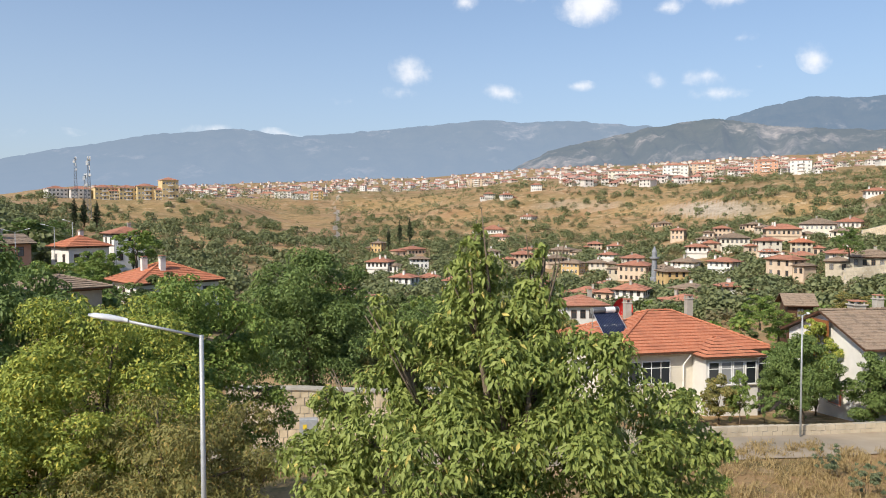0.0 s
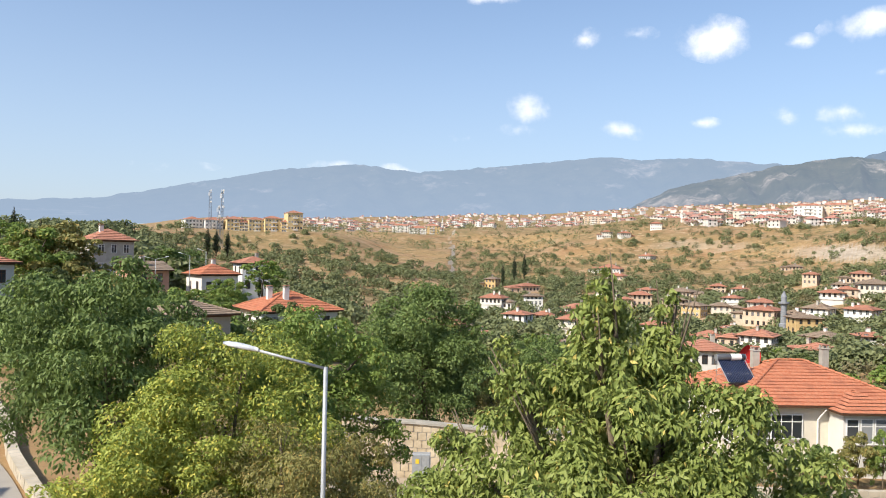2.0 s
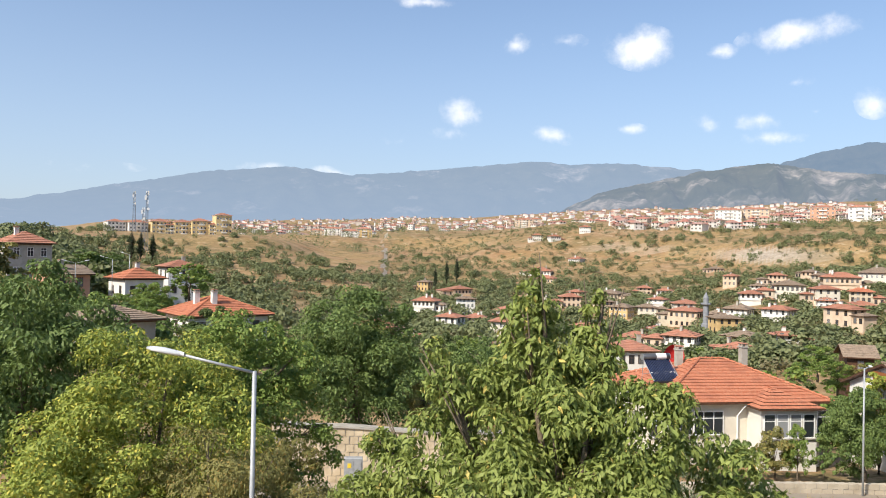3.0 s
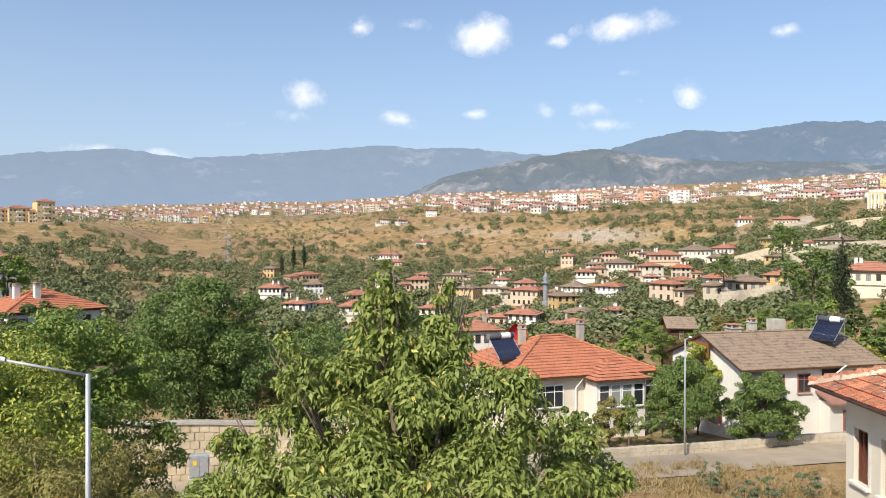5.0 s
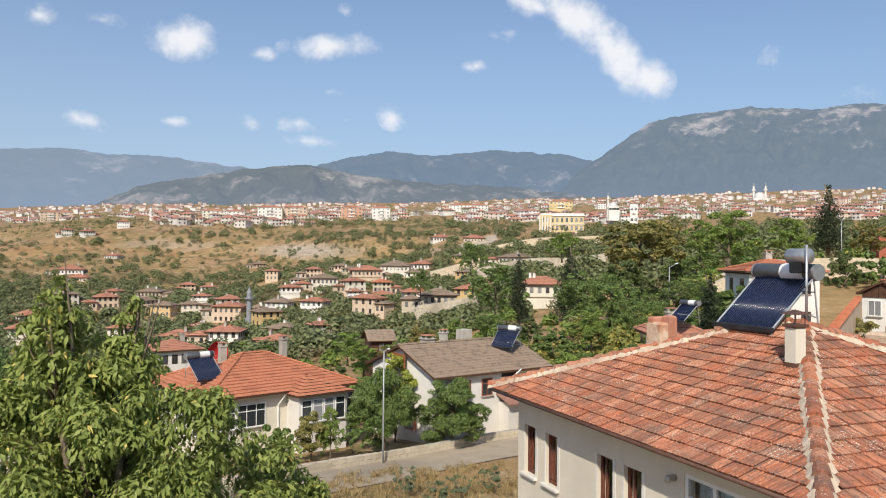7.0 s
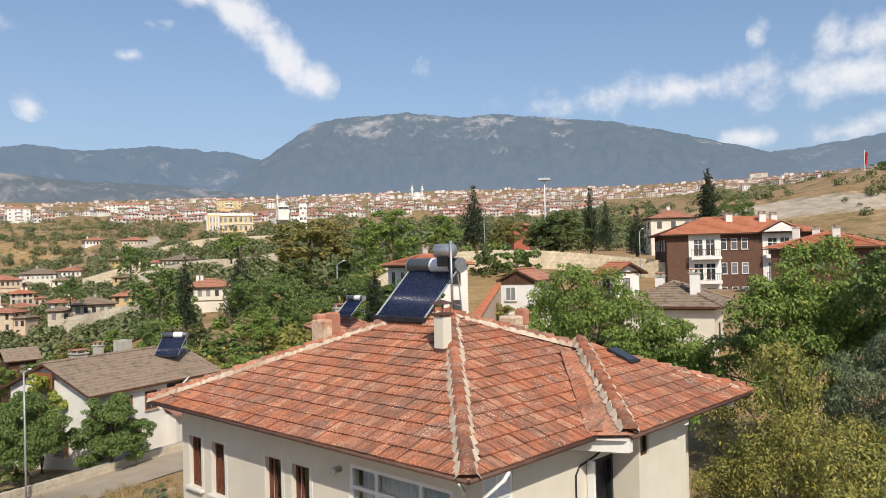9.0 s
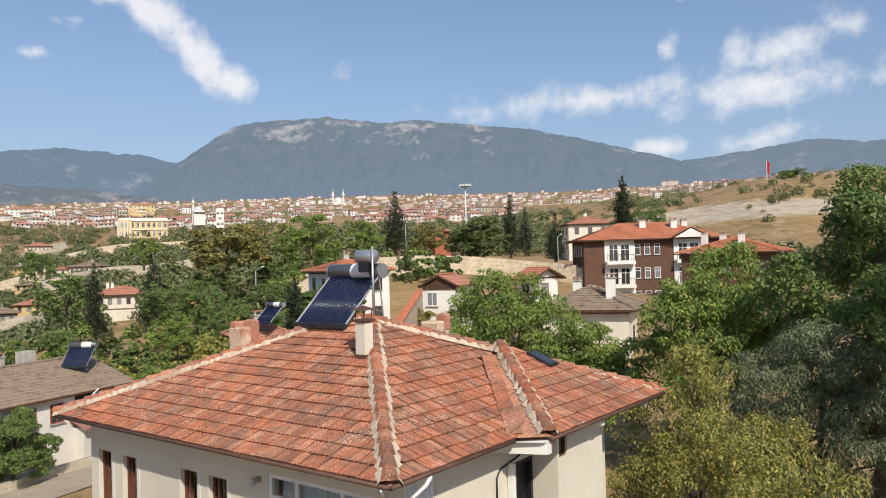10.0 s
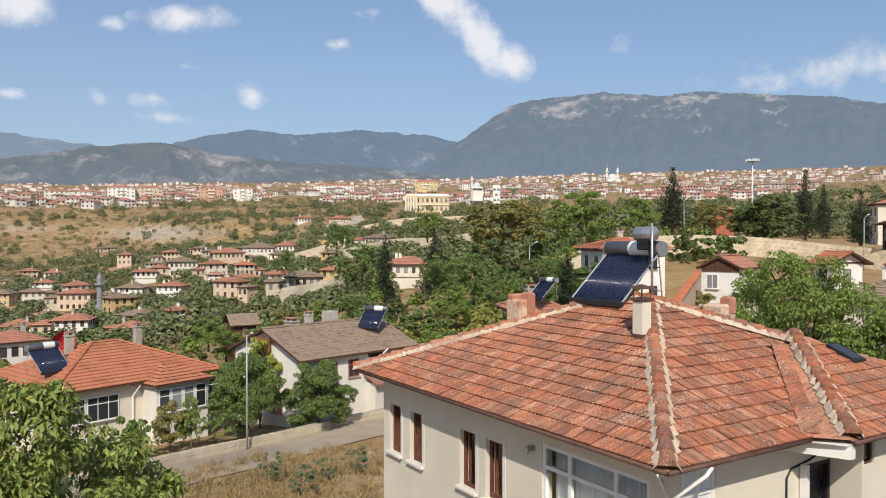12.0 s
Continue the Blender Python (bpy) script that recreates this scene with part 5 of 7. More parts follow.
stone_wall("ruined rubble wall on the slope", [polar(a, r) for a, r in ((45.5, 112), (48, 108), (51, 106), (54, 104))], 2.2, 0.7, "stone", None, 0.9, 5, -0.3)
stone_wall("old town rampart of pale stone", [polar(a, r) for a, r in ((28, 190), (30, 186), (32.5, 184))], 5.0, 0.9, "stone", None, 1.6, 6)
stone_wall("old town rampart of pale stone", [polar(a, r) for a, r in ((32.5, 270), (35.5, 262), (39, 258), (42, 262))], 4.2, 0.9, "stone", None, 1.8, 5)


def service_box():
    p = spot(-10.05, 36.6)
    t = thing("utility_cabinet", "grey electrical cabinet with a yellow warning sign by the wall", "utility cabinet", (p.x, p.y, -0.95 - 0.3), 10)
    part("body", Shape().box(-0.44, -0.22, 0, 0.44, 0.22, 1.05, bevel=0.03), M["grey_pole"], t)
    part("door", Shape().box(-0.38, -0.25, 0.08, -0.01, -0.222, 0.98, bevel=0.008), M["grey_pole"], t)
    part("door", Shape().box(0.01, -0.25, 0.08, 0.38, -0.222, 0.98, bevel=0.008), M["grey_pole"], t)
    part("warning_sign", Shape().box(-0.28, -0.262, 0.6, -0.10, -0.252, 0.82), M["sign_yellow"], t, "yellow warning plate")
    part("plinth", Shape().box(-0.5, -0.28, -1.4, 0.5, 0.28, -0.004, bevel=0.03), M["concrete"], t)


service_box()


# ---- street furniture ----
def street_lamp(label, place, h, arm, turn, double=False, rise=0.4):
    t = thing("street_lamp", label, "street lamp", place, turn)
    part("pole", Shape().tube([(0, 0, -0.3), (0, 0, h * 0.5), (0, 0, h)], [0.06, 0.05, 0.042], 12), M["grey_pole"], t, smooth=True)
    for sgn in ((-1, 1) if double else (-1,)):
        part("arm", Shape().tube([(0, 0, h - 0.03), (sgn * arm * 0.7, 0, h + rise * 0.8)], 0.027, 10), M["grey_pole"], t, smooth=True)
        s = Shape()
        a, b = Vector((sgn * arm * 0.66, 0, h + rise * 0.76)), Vector((sgn * arm, 0, h + rise * 1.08))
        prof = [(0.0, 0.05, 0.05), (0.12, 0.075, 0.06), (0.5, 0.13, 0.075), (0.85, 0.13, 0.06), (1.0, 0.06, 0.03)]
        verts, n = [], 10
        for u, wy, wz in prof:
            c = a.lerp(b, u)
            for j in range(n):
                q = 2 * math.pi * j / n
                verts.append((c.x, c.y + wy * math.cos(q), c.z + wz * math.sin(q) * (1.0 if math.sin(q) > 0 else 0.55)))
        faces = [(i * n + j, i * n + (j + 1) % n, (i + 1) * n + (j + 1) % n, (i + 1) * n + j) for i in range(len(prof) - 1) for j in range(n)]
        s.add(verts, faces + [tuple(range(n)), tuple((len(prof) - 1) * n + j for j in range(n - 1, -1, -1))])
        part("lamp_head", s, M["lamp_shell"], t, "pale grey cast lamp head", True)
    return t


def lamp_from(label, az, r, top, base, arm, bearing, **kw):
    """A lamp whose arm points to a bearing; heights in world metres."""
    x, y = polar(az, r)
    return street_lamp(label, (x, y, base), top - base, arm, -bearing + 270, **kw)


M["lamp_shell"] = speckled("pale_grey_casting", (0.58, 0.60, 0.62), (0.68, 0.70, 0.71), 6, 0.4, bump=0.02)
lamp_from("grey steel street lamp with a single long arm", -17.5, 15.0, 7.18, 0.0, 1.95, -106, rise=0.42)
g = spot(25.5, 46)
lamp_from("slender grey street lamp beside the road wall", 25.5, 46.0, 4.0, g.z, 0.45, 70, rise=0.08)
for az, r, top, base, arm, bearing, dbl in ((-29.4, 118, 7.6, 0.3, 1.8, 60, True), (-27.1, 122, 8.2, 1.5, 1.8, -100, False), (-23.3, 128, 5.6, 2.0, 1.8, 60, False), (-26.0, 140, 8.8, 2.2, 1.8, -80, False), (57.6, 112, 15.0, 10.0, 0.5, 90, True), (69.0, 96, 12.0, 6.5, 0.9, 100, False), (46.5, 78, 9.0, 4.0, 1.2, 90, False)):
    lamp_from("grey street lamp on the far lane", az, r, top, base, arm, bearing, double=dbl)


def lattice_mast(label, az, r, base, top, wide=0.9):
    x, y = polar(az, r)
    t = thing("telecom_mast", label, "mast", (x, y, base), -az)
    h = top - base
    s, n = Shape(), max(6, int(h / 2.2))
    for i in range(3):
        a = 2 * math.pi * i / 3
        b = 2 * math.pi * (i + 1) / 3
        for k in range(n):
            w0, w1 = wide * (1 - 0.55 * k / n), wide * (1 - 0.55 * (k + 1) / n)
            p = Vector((w0 * math.cos(a), w0 * math.sin(a), h * k / n))
            q = Vector((w1 * math.cos(a), w1 * math.sin(a), h * (k + 1) / n))
            o = Vector((w1 * math.cos(b), w1 * math.sin(b), h * (k + 1) / n))
            s.tube([p, q], 0.13, 4), s.tube([p, o], 0.07, 4), s.tube([q, o], 0.07, 4)
    part("lattice", s, M["mast_steel"], t)
    for k in range(7):
        a = k * 0.9
        z = h * (0.99 - 0.055 * (k // 3) * 1.4)
        part("antenna_panel", Shape().box(-0.22, -0.12, -1.1, 0.22, 0.12, 1.1, bevel=0.03), M["pvc"], t, at=Matrix.Translation((0.9 * math.cos(a), 0.9 * math.sin(a), z)))
    part("dish", Shape().tube([(0.7, -0.3, h * 0.72), (0.7, -0.55, h * 0.72)], [0.75, 0.7], 14), M["pvc"], t)
    return t


M["mast_steel"] = speckled("mast_steel", (0.22, 0.23, 0.24), (0.32, 0.33, 0.34), 3, 0.6, metal=0.4)
for az, el0, el1, r, w in ((-25.8, 1.3, 4.1, 560, 1.5), (-24.97, 0.0, 4.12, 420, 1.1), (-25.2, 0.6, 2.95, 470, 1.0)):
    lattice_mast("telecom mast hung with white antenna panels", az, r, EYE.z + r * math.tan(radians(el0)), EYE.z + r * math.tan(radians(el1)), w)


def minaret(label, az, r, el0, el1, mat="white", width=None):
    x, y = polar(az, r)
    z0, z1 = (EYE.z + r * math.tan(radians(e)) for e in (el0, el1))
    h = z1 - z0
    t = thing("minaret", label, "minaret", (x, y, z0 - 6))
    w = width or h * 0.045
    part("shaft", Shape().tube([(0, 0, 0), (0, 0, 6 + h * 0.08), (0, 0, 6 + h * 0.1), (0, 0, 6 + h * 0.82)], [w * 1.5, w * 1.5, w, w * 0.9], 12), M[mat], t, smooth=False)
    part("balcony", Shape().tube([(0, 0, 6 + h * 0.60), (0, 0, 6 + h * 0.64), (0, 0, 6 + h * 0.68)], [w, w * 1.8, w * 1.8], 12), M[mat], t)
    part("spire", Shape().tube([(0, 0, 6 + h * 0.82), (0, 0, 6 + h)], [w * 1.0, 0.05], 12), M["lead"], t)
    return t


M["lead"] = speckled("grey_lead", (0.20, 0.21, 0.23), (0.28, 0.29, 0.31), 2, 0.6)
minaret("slim white minaret on the plateau rim", 8.8, 720, 2.3, 3.7)
minaret("slim white minaret in the far town", -8.73, 1000, 1.5, 2.65)
minaret("slim white minaret in the far town", 1.2, 1050, 2.2, 2.95)
minaret("small white minaret of the hillside mosque", 42.15, 620, 3.6, 5.1)
minaret("small stone minaret among the valley houses", 15.6, 255, -4.6, -2.1, "lead", 0.9)
for az in (52.15, 52.92):
    minaret("one of two tall white minarets of the town mosque", az, 1500, 4.0, 5.62)


def mosque(label, az, r, el, width, high):
    x, y = polar(az, r)
    z = EYE.z + r * math.tan(radians(el))
    t = thing("mosque", label, "mosque", (x, y, z), -az + 12)
    part("hall", Shape().box(-width / 2, -width / 2, -8, width / 2, width / 2, high * 0.5, bevel=0.3), M["white"], t)
    s = Shape()
    for k in range(6):
        a, b = math.pi / 2 * k / 6, math.pi / 2 * (k + 1) / 6
        s.tube([(0, 0, high * (0.5 + 0.5 * math.sin(a))), (0, 0, high * (0.5 + 0.5 * math.sin(b)))], [width * 0.42 * math.cos(a), width * 0.42 * math.cos(b) + 0.01], 18, cap=False)
    part("dome", s, M["lead_pale"], t, "pale lead dome", True)
    for k in range(4):
        part("arched_window", Shape().box(-0.9, -0.1, 0, 0.9, 0.1, high * 0.25, bevel=0.05), M["glass"], t, at=Matrix.Translation((-width * 0.36 + width * 0.24 * k, -width / 2 - 0.02, high * 0.1)))
    return t


M["lead_pale"] = speckled("pale_lead", (0.50, 0.50, 0.49), (0.6, 0.6, 0.58), 1, 0.6)
mosque("white town mosque with a pale dome", 52.52, 1500, 4.0, 24, 24)
mosque("white hillside mosque with a pale dome", 42.5, 620, 3.7, 8.5, 7)


def floodlight():
    x, y = polar(62.15, 190)
    z0, z1 = EYE.z + 190 * math.tan(radians(1.0)), EYE.z + 190 * math.tan(radians(5.5))
    t = thing("floodlight_mast", "tall pale floodlight mast with a ring of lamps", "floodlight mast", (x, y, z0))
    h = z1 - z0
    part("pole", Shape().tube([(0, 0, -1), (0, 0, h)], [0.22, 0.12], 10), M["lamp_shell"], t, smooth=True)
    part("ring", Shape().tube([(0, 0, h - 0.1), (0, 0, h + 0.1)], [1.0, 1.1], 14), M["grey_pole"], t)
    lamp = Shape().box(-0.22, -0.22, -0.3, 0.22, 0.22, 0.3, bevel=0.05).mesh("lamp", M["lamp_shell"])
    for k in range(10):
        a = 2 * math.pi * k / 10
        part("lamp", lamp, None, t, at=(1.25 * math.cos(a), 1.25 * math.sin(a), h + 0.25))


floodlight()


def flag_pole():
    r = 420
    x, y = polar(83.6, r)
    z0, z1 = EYE.z + r * math.tan(radians(4.1)), EYE.z + r * math.tan(radians(6.3))
    t = thing("flag_pole", "tall white flag pole with a furled red flag on the hill", "flag pole", (x, y, z0), -83)
    h = z1 - z0
    part("pole", Shape().tube([(0, 0, -2), (0, 0, h)], [0.22, 0.12], 10), M["pvc"], t)
    s, n = Shape(), 12
    verts = []
    for i in range(n + 1):
        for j in range(5):
            u, v = i / n, j / 4
            verts.append((0.2 + 1.3 * v * (1 - 0.3 * u), 0.35 * math.sin(5 * v + 3 * u), h - 0.6 - 6.4 * u - 1.0 * v))
    s.add(verts, [(i * 5 + j, i * 5 + j + 1, i * 5 + j + 6, i * 5 + j + 5) for i in range(n) for j in range(4)])
    part("flag", s, M["flag_red"], t, "hanging red cloth flag", True)


M["flag_red"] = speckled("red_cloth", (0.45, 0.02, 0.02), (0.55, 0.04, 0.03), 1, 0.8)
flag_pole()


# ---- houses ----
BUILT = []


def wall_windows(t, side, length, offset, z, n, mesh):
    """A row of windows on one side (0 front, 1 right, 2 back, 3 left)."""
    for i in range(n):
        u = -length / 2 + length * (i + 0.5) / n
        m = Matrix.Rotation(radians(90 * side), 4, "Z") @ Matrix.Translation((u, -offset, z))
        put_window(mesh, t, m)


def town_house(label, place, turn, w, d, storeys, wall, roof, sh=2.75, over=0.6, pitch=0.36, gable=False, wins=(4, 3), frame_mat="wood", base=4.0, gauge=0.6, jetty=0.0, chim=1, seed=0, win=(0.85, 1.35), group="", cornice=True):
    """A house with walls, storeys, windows, a tiled roof and chimneys; the origin lies at ground level."""
    rng = random.Random(seed)
    t = thing("house", label, "house", place, turn, group)
    h = sh * storeys
    s = Shape()
    if jetty and storeys > 1:
        s.box(-w / 2 + jetty, -d / 2 + jetty, -base, w / 2 - jetty, d / 2 - jetty, sh)
        s.box(-w / 2, -d / 2, sh + 0.003, w / 2, d / 2, h)
    else:
        s.box(-w / 2, -d / 2, -base, w / 2, d / 2, h)
    if gable:
        half = d / 2
        s.add([(-w / 2, -half, h), (-w / 2, half, h), (-w / 2, 0, h + pitch * half), (w / 2, -half, h), (w / 2, half, h), (w / 2, 0, h + pitch * half)], [(0, 2, 1), (3, 4, 5), (0, 3, 5, 2), (1, 2, 5, 4)])
    part("wall", s, M[wall], t)
    if cornice:
        part("floor_band", Shape().box(-w / 2 - 0.06, -d / 2 - 0.06, h - 0.22, w / 2 + 0.06, d / 2 + 0.06, h - 0.08), M["wood"], t)
    rs = hip_courses(w + 2 * over, d + 2 * over, h + (0.02 if not gable else -pitch * over + 0.03), pitch, gauge, 0.03 if gauge < 0.5 else 0.05, gable)
    if gable:
        rs = Shape()
        half, zz = d / 2 + over, h - pitch * over + 0.05
        n = max(3, round(half / gauge))
        for sg in (-1, 1):
            for i in range(n):
                y0, y1 = half * (1 - i / n), half * (1 - (i + 1) / n)
                z0, z1 = zz + pitch * (half - y0), zz + pitch * (half - y1)
                x = w / 2 + over
                q = [(-x, sg * y0, z0), (x, sg * y0, z0), (x, sg * y0, z0 + 0.04), (-x, sg * y0, z0 + 0.04), (x, sg * y1, z1), (-x, sg * y1, z1)]
                rs.add(q, [(0, 1, 2, 3), (3, 2, 4, 5)] if sg < 0 else [(3, 2, 1, 0), (5, 4, 2, 3)])
            x = w / 2 + over
            rs.add([(-x, sg * half, zz - 0.14), (x, sg * half, zz - 0.14), (x, 0, zz + pitch * half - 0.14), (-x, 0, zz + pitch * half - 0.14), (-x, sg * half, zz), (x, sg * half, zz), (x, 0, zz + pitch * half), (-x, 0, zz + pitch * half)],
                   [(0, 1, 2, 3), (0, 4, 5, 1), (0, 3, 7, 4), (1, 5, 6, 2)], 1)
    rf = part("roof", rs, [M[roof], M["wood"]], t)
    half = (min(w, d) / 2 + over)
    zr = (h + 0.02 + pitch * half) if not gable else h + 0.05 + pitch * d / 2
    if gauge < 0.5:
        if gable:
            part("ridge_cap", ridge_tiles(((-w / 2 - over, 0, zr), (w / 2 + over, 0, zr)), 0.12, 0.4), M[roof], rf)
        else:
            ew, ed = w / 2 + over, d / 2 + over
            rx, ry = max(ew - half, 0), max(ed - half, 0)
            for sx in (-1, 1):
                for sy in (-1, 1):
                    part("ridge_cap", ridge_tiles(((sx * ew, sy * ed, h + 0.06), (sx * rx, sy * ry, zr + 0.03)), 0.11, 0.4), M[roof], rf)
            if rx + ry > 0.2:
                part("ridge_cap", ridge_tiles(((-rx, -ry, zr + 0.03), (rx, ry, zr + 0.03)), 0.11, 0.4), M[roof], rf)
    mesh = window_mesh(win[0], win[1], frame_mat, 1, gauge < 0.5)
    for k in range(storeys):
        if k == 0 and jetty:
            continue
        wall_windows(t, 0, w * 0.92, d / 2 + 0.01, k * sh + 0.9, wins[0], mesh)
        wall_windows(t, 1, d * 0.9, w / 2 + 0.01, k * sh + 0.9, wins[1], mesh)
        wall_windows(t, 3, d * 0.9, w / 2 + 0.01, k * sh + 0.9, wins[1], mesh)
    for k in range(chim):
        x, y = rng.uniform(-0.3, 0.3) * w, rng.uniform(-0.3, 0.25) * d
        zc = zr - pitch * max(abs(y), abs(x) - (w - d) / 2 if not gable else 0)
        chimney(t, x, y, zc - 0.8, zr + rng.uniform(0.3, 0.7), 0.6, "white" if seed % 2 else "concrete")
    if group and seed % 3:
        # a lower wing with its own roof
        sg, ww, dd = (1 if seed % 2 else -1), w * rng.uniform(0.35, 0.6), d * rng.uniform(0.6, 0.95)
        hh = max(h - sh * rng.uniform(0.35, 0.9), 2.1)
        cx, cy = sg * (w / 2 + ww / 2 - 0.02), rng.uniform(-0.3, 0.1) * d
        part("wing_wall", Shape().box(cx - ww / 2, cy - dd / 2, -base, cx + ww / 2, cy + dd / 2, hh), M[rng.choice((wall, "beige", "stone"))], t)
        rw = hip_courses(ww + 0.9, dd + 0.9, hh + 0.02, pitch, gauge)
        rw.v = [(px + cx, py + cy, pz) for px, py, pz in rw.v]
        part("wing_roof", rw, [M[rng.choice((roof, "tile_old", "tile"))], M["wood"]], t)
        for i in range(2):
            put_window(mesh, t, (cx + (i - 0.5) * ww * 0.5, cy - dd / 2 - 0.01, hh - 1.9))
    BUILT.append((Vector(place), max(w, d)))
    return t


def meet(az, el, r0=62.0):
    """Where a sight line from the terrace meets the ground."""
    r = r0
    while r < 1500:
        x, y = polar(az, r)
        if ground_z(x, y) >= EYE.z + r * math.tan(radians(el)):
            break
        r *= 1.012
    return r


LOOKS = {"white": "whitewashed", "plaster": "cream plastered", "beige": "beige plastered", "ochre": "ochre plastered", "stone": "stone built", "pinkwall": "salmon plastered", "yellowwall": "yellow plastered"}
TILES = {"tile": "red tiled roof", "tile_old": "weathered brown tiled roof", "tile_new": "bright orange tiled roof"}
house_seed = [100]


def valley_house(az, el, deg, storeys, wall, roof):
    house_seed[0] += 1
    k = house_seed[0]
    rng = random.Random(k)
    r = meet(az, el)
    w = min(max(r * radians(deg) * 0.86, 5.5), 17)
    d = w * rng.uniform(0.75, 0.95)
    x, y = polar(az, r + d * 0.5)
    z = EYE.z + r * math.tan(radians(el))
    n = max(2, round(w / 1.9))
    town_house(f"{LOOKS[wall]} old town house with a {TILES[roof]}", (x, y, z), -az + rng.uniform(-32, 32), w, d, storeys, wall, roof,
               sh=min(2.9, w * 0.3), over=0.7, pitch=rng.uniform(0.30, 0.42), wins=(n, max(2, n - 1)), frame_mat="wood" if k % 3 else "pvc", base=7, gauge=0.8, jetty=0.35 if storeys > 1 and k % 2 else 0, chim=1 + k % 2, seed=k, group="old town houses", cornice=k % 2 == 0)


valley_house(-4.72, -4.38, 2.01, 2, "white", "tile")
valley_house(-1.79, -4.32, 1.54, 3, "white", "tile_old")
valley_house(-0.99, -5.36, 1.62, 2, "white", "tile")
valley_house(1.45, -4.98, 2.01, 2, "white", "tile")
valley_house(1.34, -6.10, 2.56, 2, "plaster", "tile")
valley_house(-2.28, -2.84, 1.79, 1, "beige", "tile")
valley_house(-6.60, -4.73, 1.02, 2, "beige", "tile_old")
valley_house(-5.17, -6.68, 1.92, 1, "beige", "tile")
valley_house(-0.37, -7.12, 1.71, 1, "white", "tile")
valley_house(3.80, -1.24, 1.92, 1, "white", "tile")
valley_house(4.34, -1.81, 1.45, 1, "beige", "tile")
valley_house(5.99, -3.67, 1.71, 2, "beige", "tile")
valley_house(8.36, -3.90, 1.62, 2, "beige", "tile_old")
valley_house(9.76, -4.31, 1.71, 2, "ochre", "tile_old")
valley_house(8.95, -2.91, 1.96, 1, "stone", "tile_old")
valley_house(11.33, -2.55, 1.11, 2, "beige", "tile")
valley_house(12.32, -3.48, 1.37, 2, "white", "tile")
valley_house(14.32, -4.75, 2.48, 2, "beige", "tile")
valley_house(16.28, -4.39, 1.37, 2, "plaster", "tile_old")
valley_house(17.77, -4.27, 1.96, 2, "white", "tile_old")
valley_house(18.52, -3.04, 1.71, 2, "white", "tile")
valley_house(20.96, -2.53, 2.31, 2, "plaster", "tile_old")
valley_house(20.38, -4.29, 2.13, 2, "white", "tile")
valley_house(20.20, -1.52, 1.37, 2, "beige", "tile")
valley_house(19.07, -1.87, 1.11, 1, "white", "tile_old")
valley_house(23.28, -3.12, 1.20, 2, "white", "tile")
valley_house(24.10, -1.85, 2.65, 2, "beige", "tile")
valley_house(10.79, -6.24, 2.48, 1, "white", "tile")
valley_house(12.24, -5.27, 1.28, 1, "white", "tile")
valley_house(13.99, -6.71, 2.65, 2, "white", "tile")
valley_house(20.88, -5.95, 1.84, 2, "white", "tile")
valley_house(26.34, -1.47, 2.56, 2, "plaster", "tile_old")
valley_house(25.33, -3.01, 1.62, 3, "stone", "tile_new")
valley_house(28.33, -0.80, 1.79, 1, "white", "tile")
valley_house(27.90, -3.70, 2.39, 2, "plaster", "tile")
valley_house(29.59, -4.30, 3.16, 2, "stone", "tile_old")
valley_house(37.29, -3.65, 3.76, 2, "plaster", "tile")
valley_house(32.24, 1.28, 1.79, 1, "beige", "tile")
valley_house(29.70, 1.34, 1.62, 1, "white", "tile")
valley_house(35.43, -0.34, 2.56, 1, "plaster", "tile_old")
valley_house(6.44, -0.22, 1.11, 1, "white", "tile")
valley_house(16.23, -0.74, 1.11, 1, "beige", "tile_old")
valley_house(30.17, 3.33, 1.11, 2, "white", "tile")
valley_house(7.02, 1.96, 0.94, 2, "white", "tile")
valley_house(4.75, 1.23, 0.94, 2, "white", "tile")
valley_house(3.50, 1.30, 0.94, 2, "white", "tile")


def old_wall(label, az0, az1, el, tall):
    """A stone wall on the slope whose foot lies on a sight line."""
    mid = meet((az0 + az1) / 2, el)
    stone_wall(label, [polar(az0 + (az1 - az0) * k / 3, mid) for k in range(4)], mid * math.tan(radians(tall)), 0.8, "limestone", None, 1.2, 6)


old_wall("weathered cream stone wall below the old town", 28.9, 32.6, -1.6, 1.2)
old_wall("long low limestone wall under the yellow hall", 33.8, 43.0, 1.2, 0.55)


def neighbours():
    """Smaller houses that fill the lanes between the larger ones."""
    rng = random.Random(314)
    first = list(BUILT)
    made = 0
    for c, w in first:
        az, r = math.degrees(math.atan2(c.x, c.y)), math.hypot(c.x, c.y)
        if r < 150 or r > 420:
            continue
        az2, r2 = az + rng.choice((-1, 1)) * math.degrees(w * rng.uniform(1.2, 2.0) / r), r * rng.uniform(0.93, 1.10)
        x, y = polar(az2, r2)
        if any(math.hypot(x - q.x, y - q.y) < 0.75 * (v + 7) for q, v in BUILT):
            continue
        house_seed[0] += 1
        wall, roof = rng.choice(("white", "plaster", "beige", "stone", "ochre")), rng.choice(("tile", "tile", "tile_old", "tile_old"))
        town_house(f"small {LOOKS[wall]} cottage with a {TILES[roof]}", (x, y, ground_z(x, y) + 0.3), -az2 + rng.uniform(-40, 40), rng.uniform(6, 8.5), rng.uniform(5, 7), rng.choice((1, 1, 2)), wall, roof,
                   sh=2.5, over=0.6, wins=(3, 2), base=4, gauge=0.8, chim=1, seed=house_seed[0], group="old town houses", cornice=False)
        made += 1


neighbours()


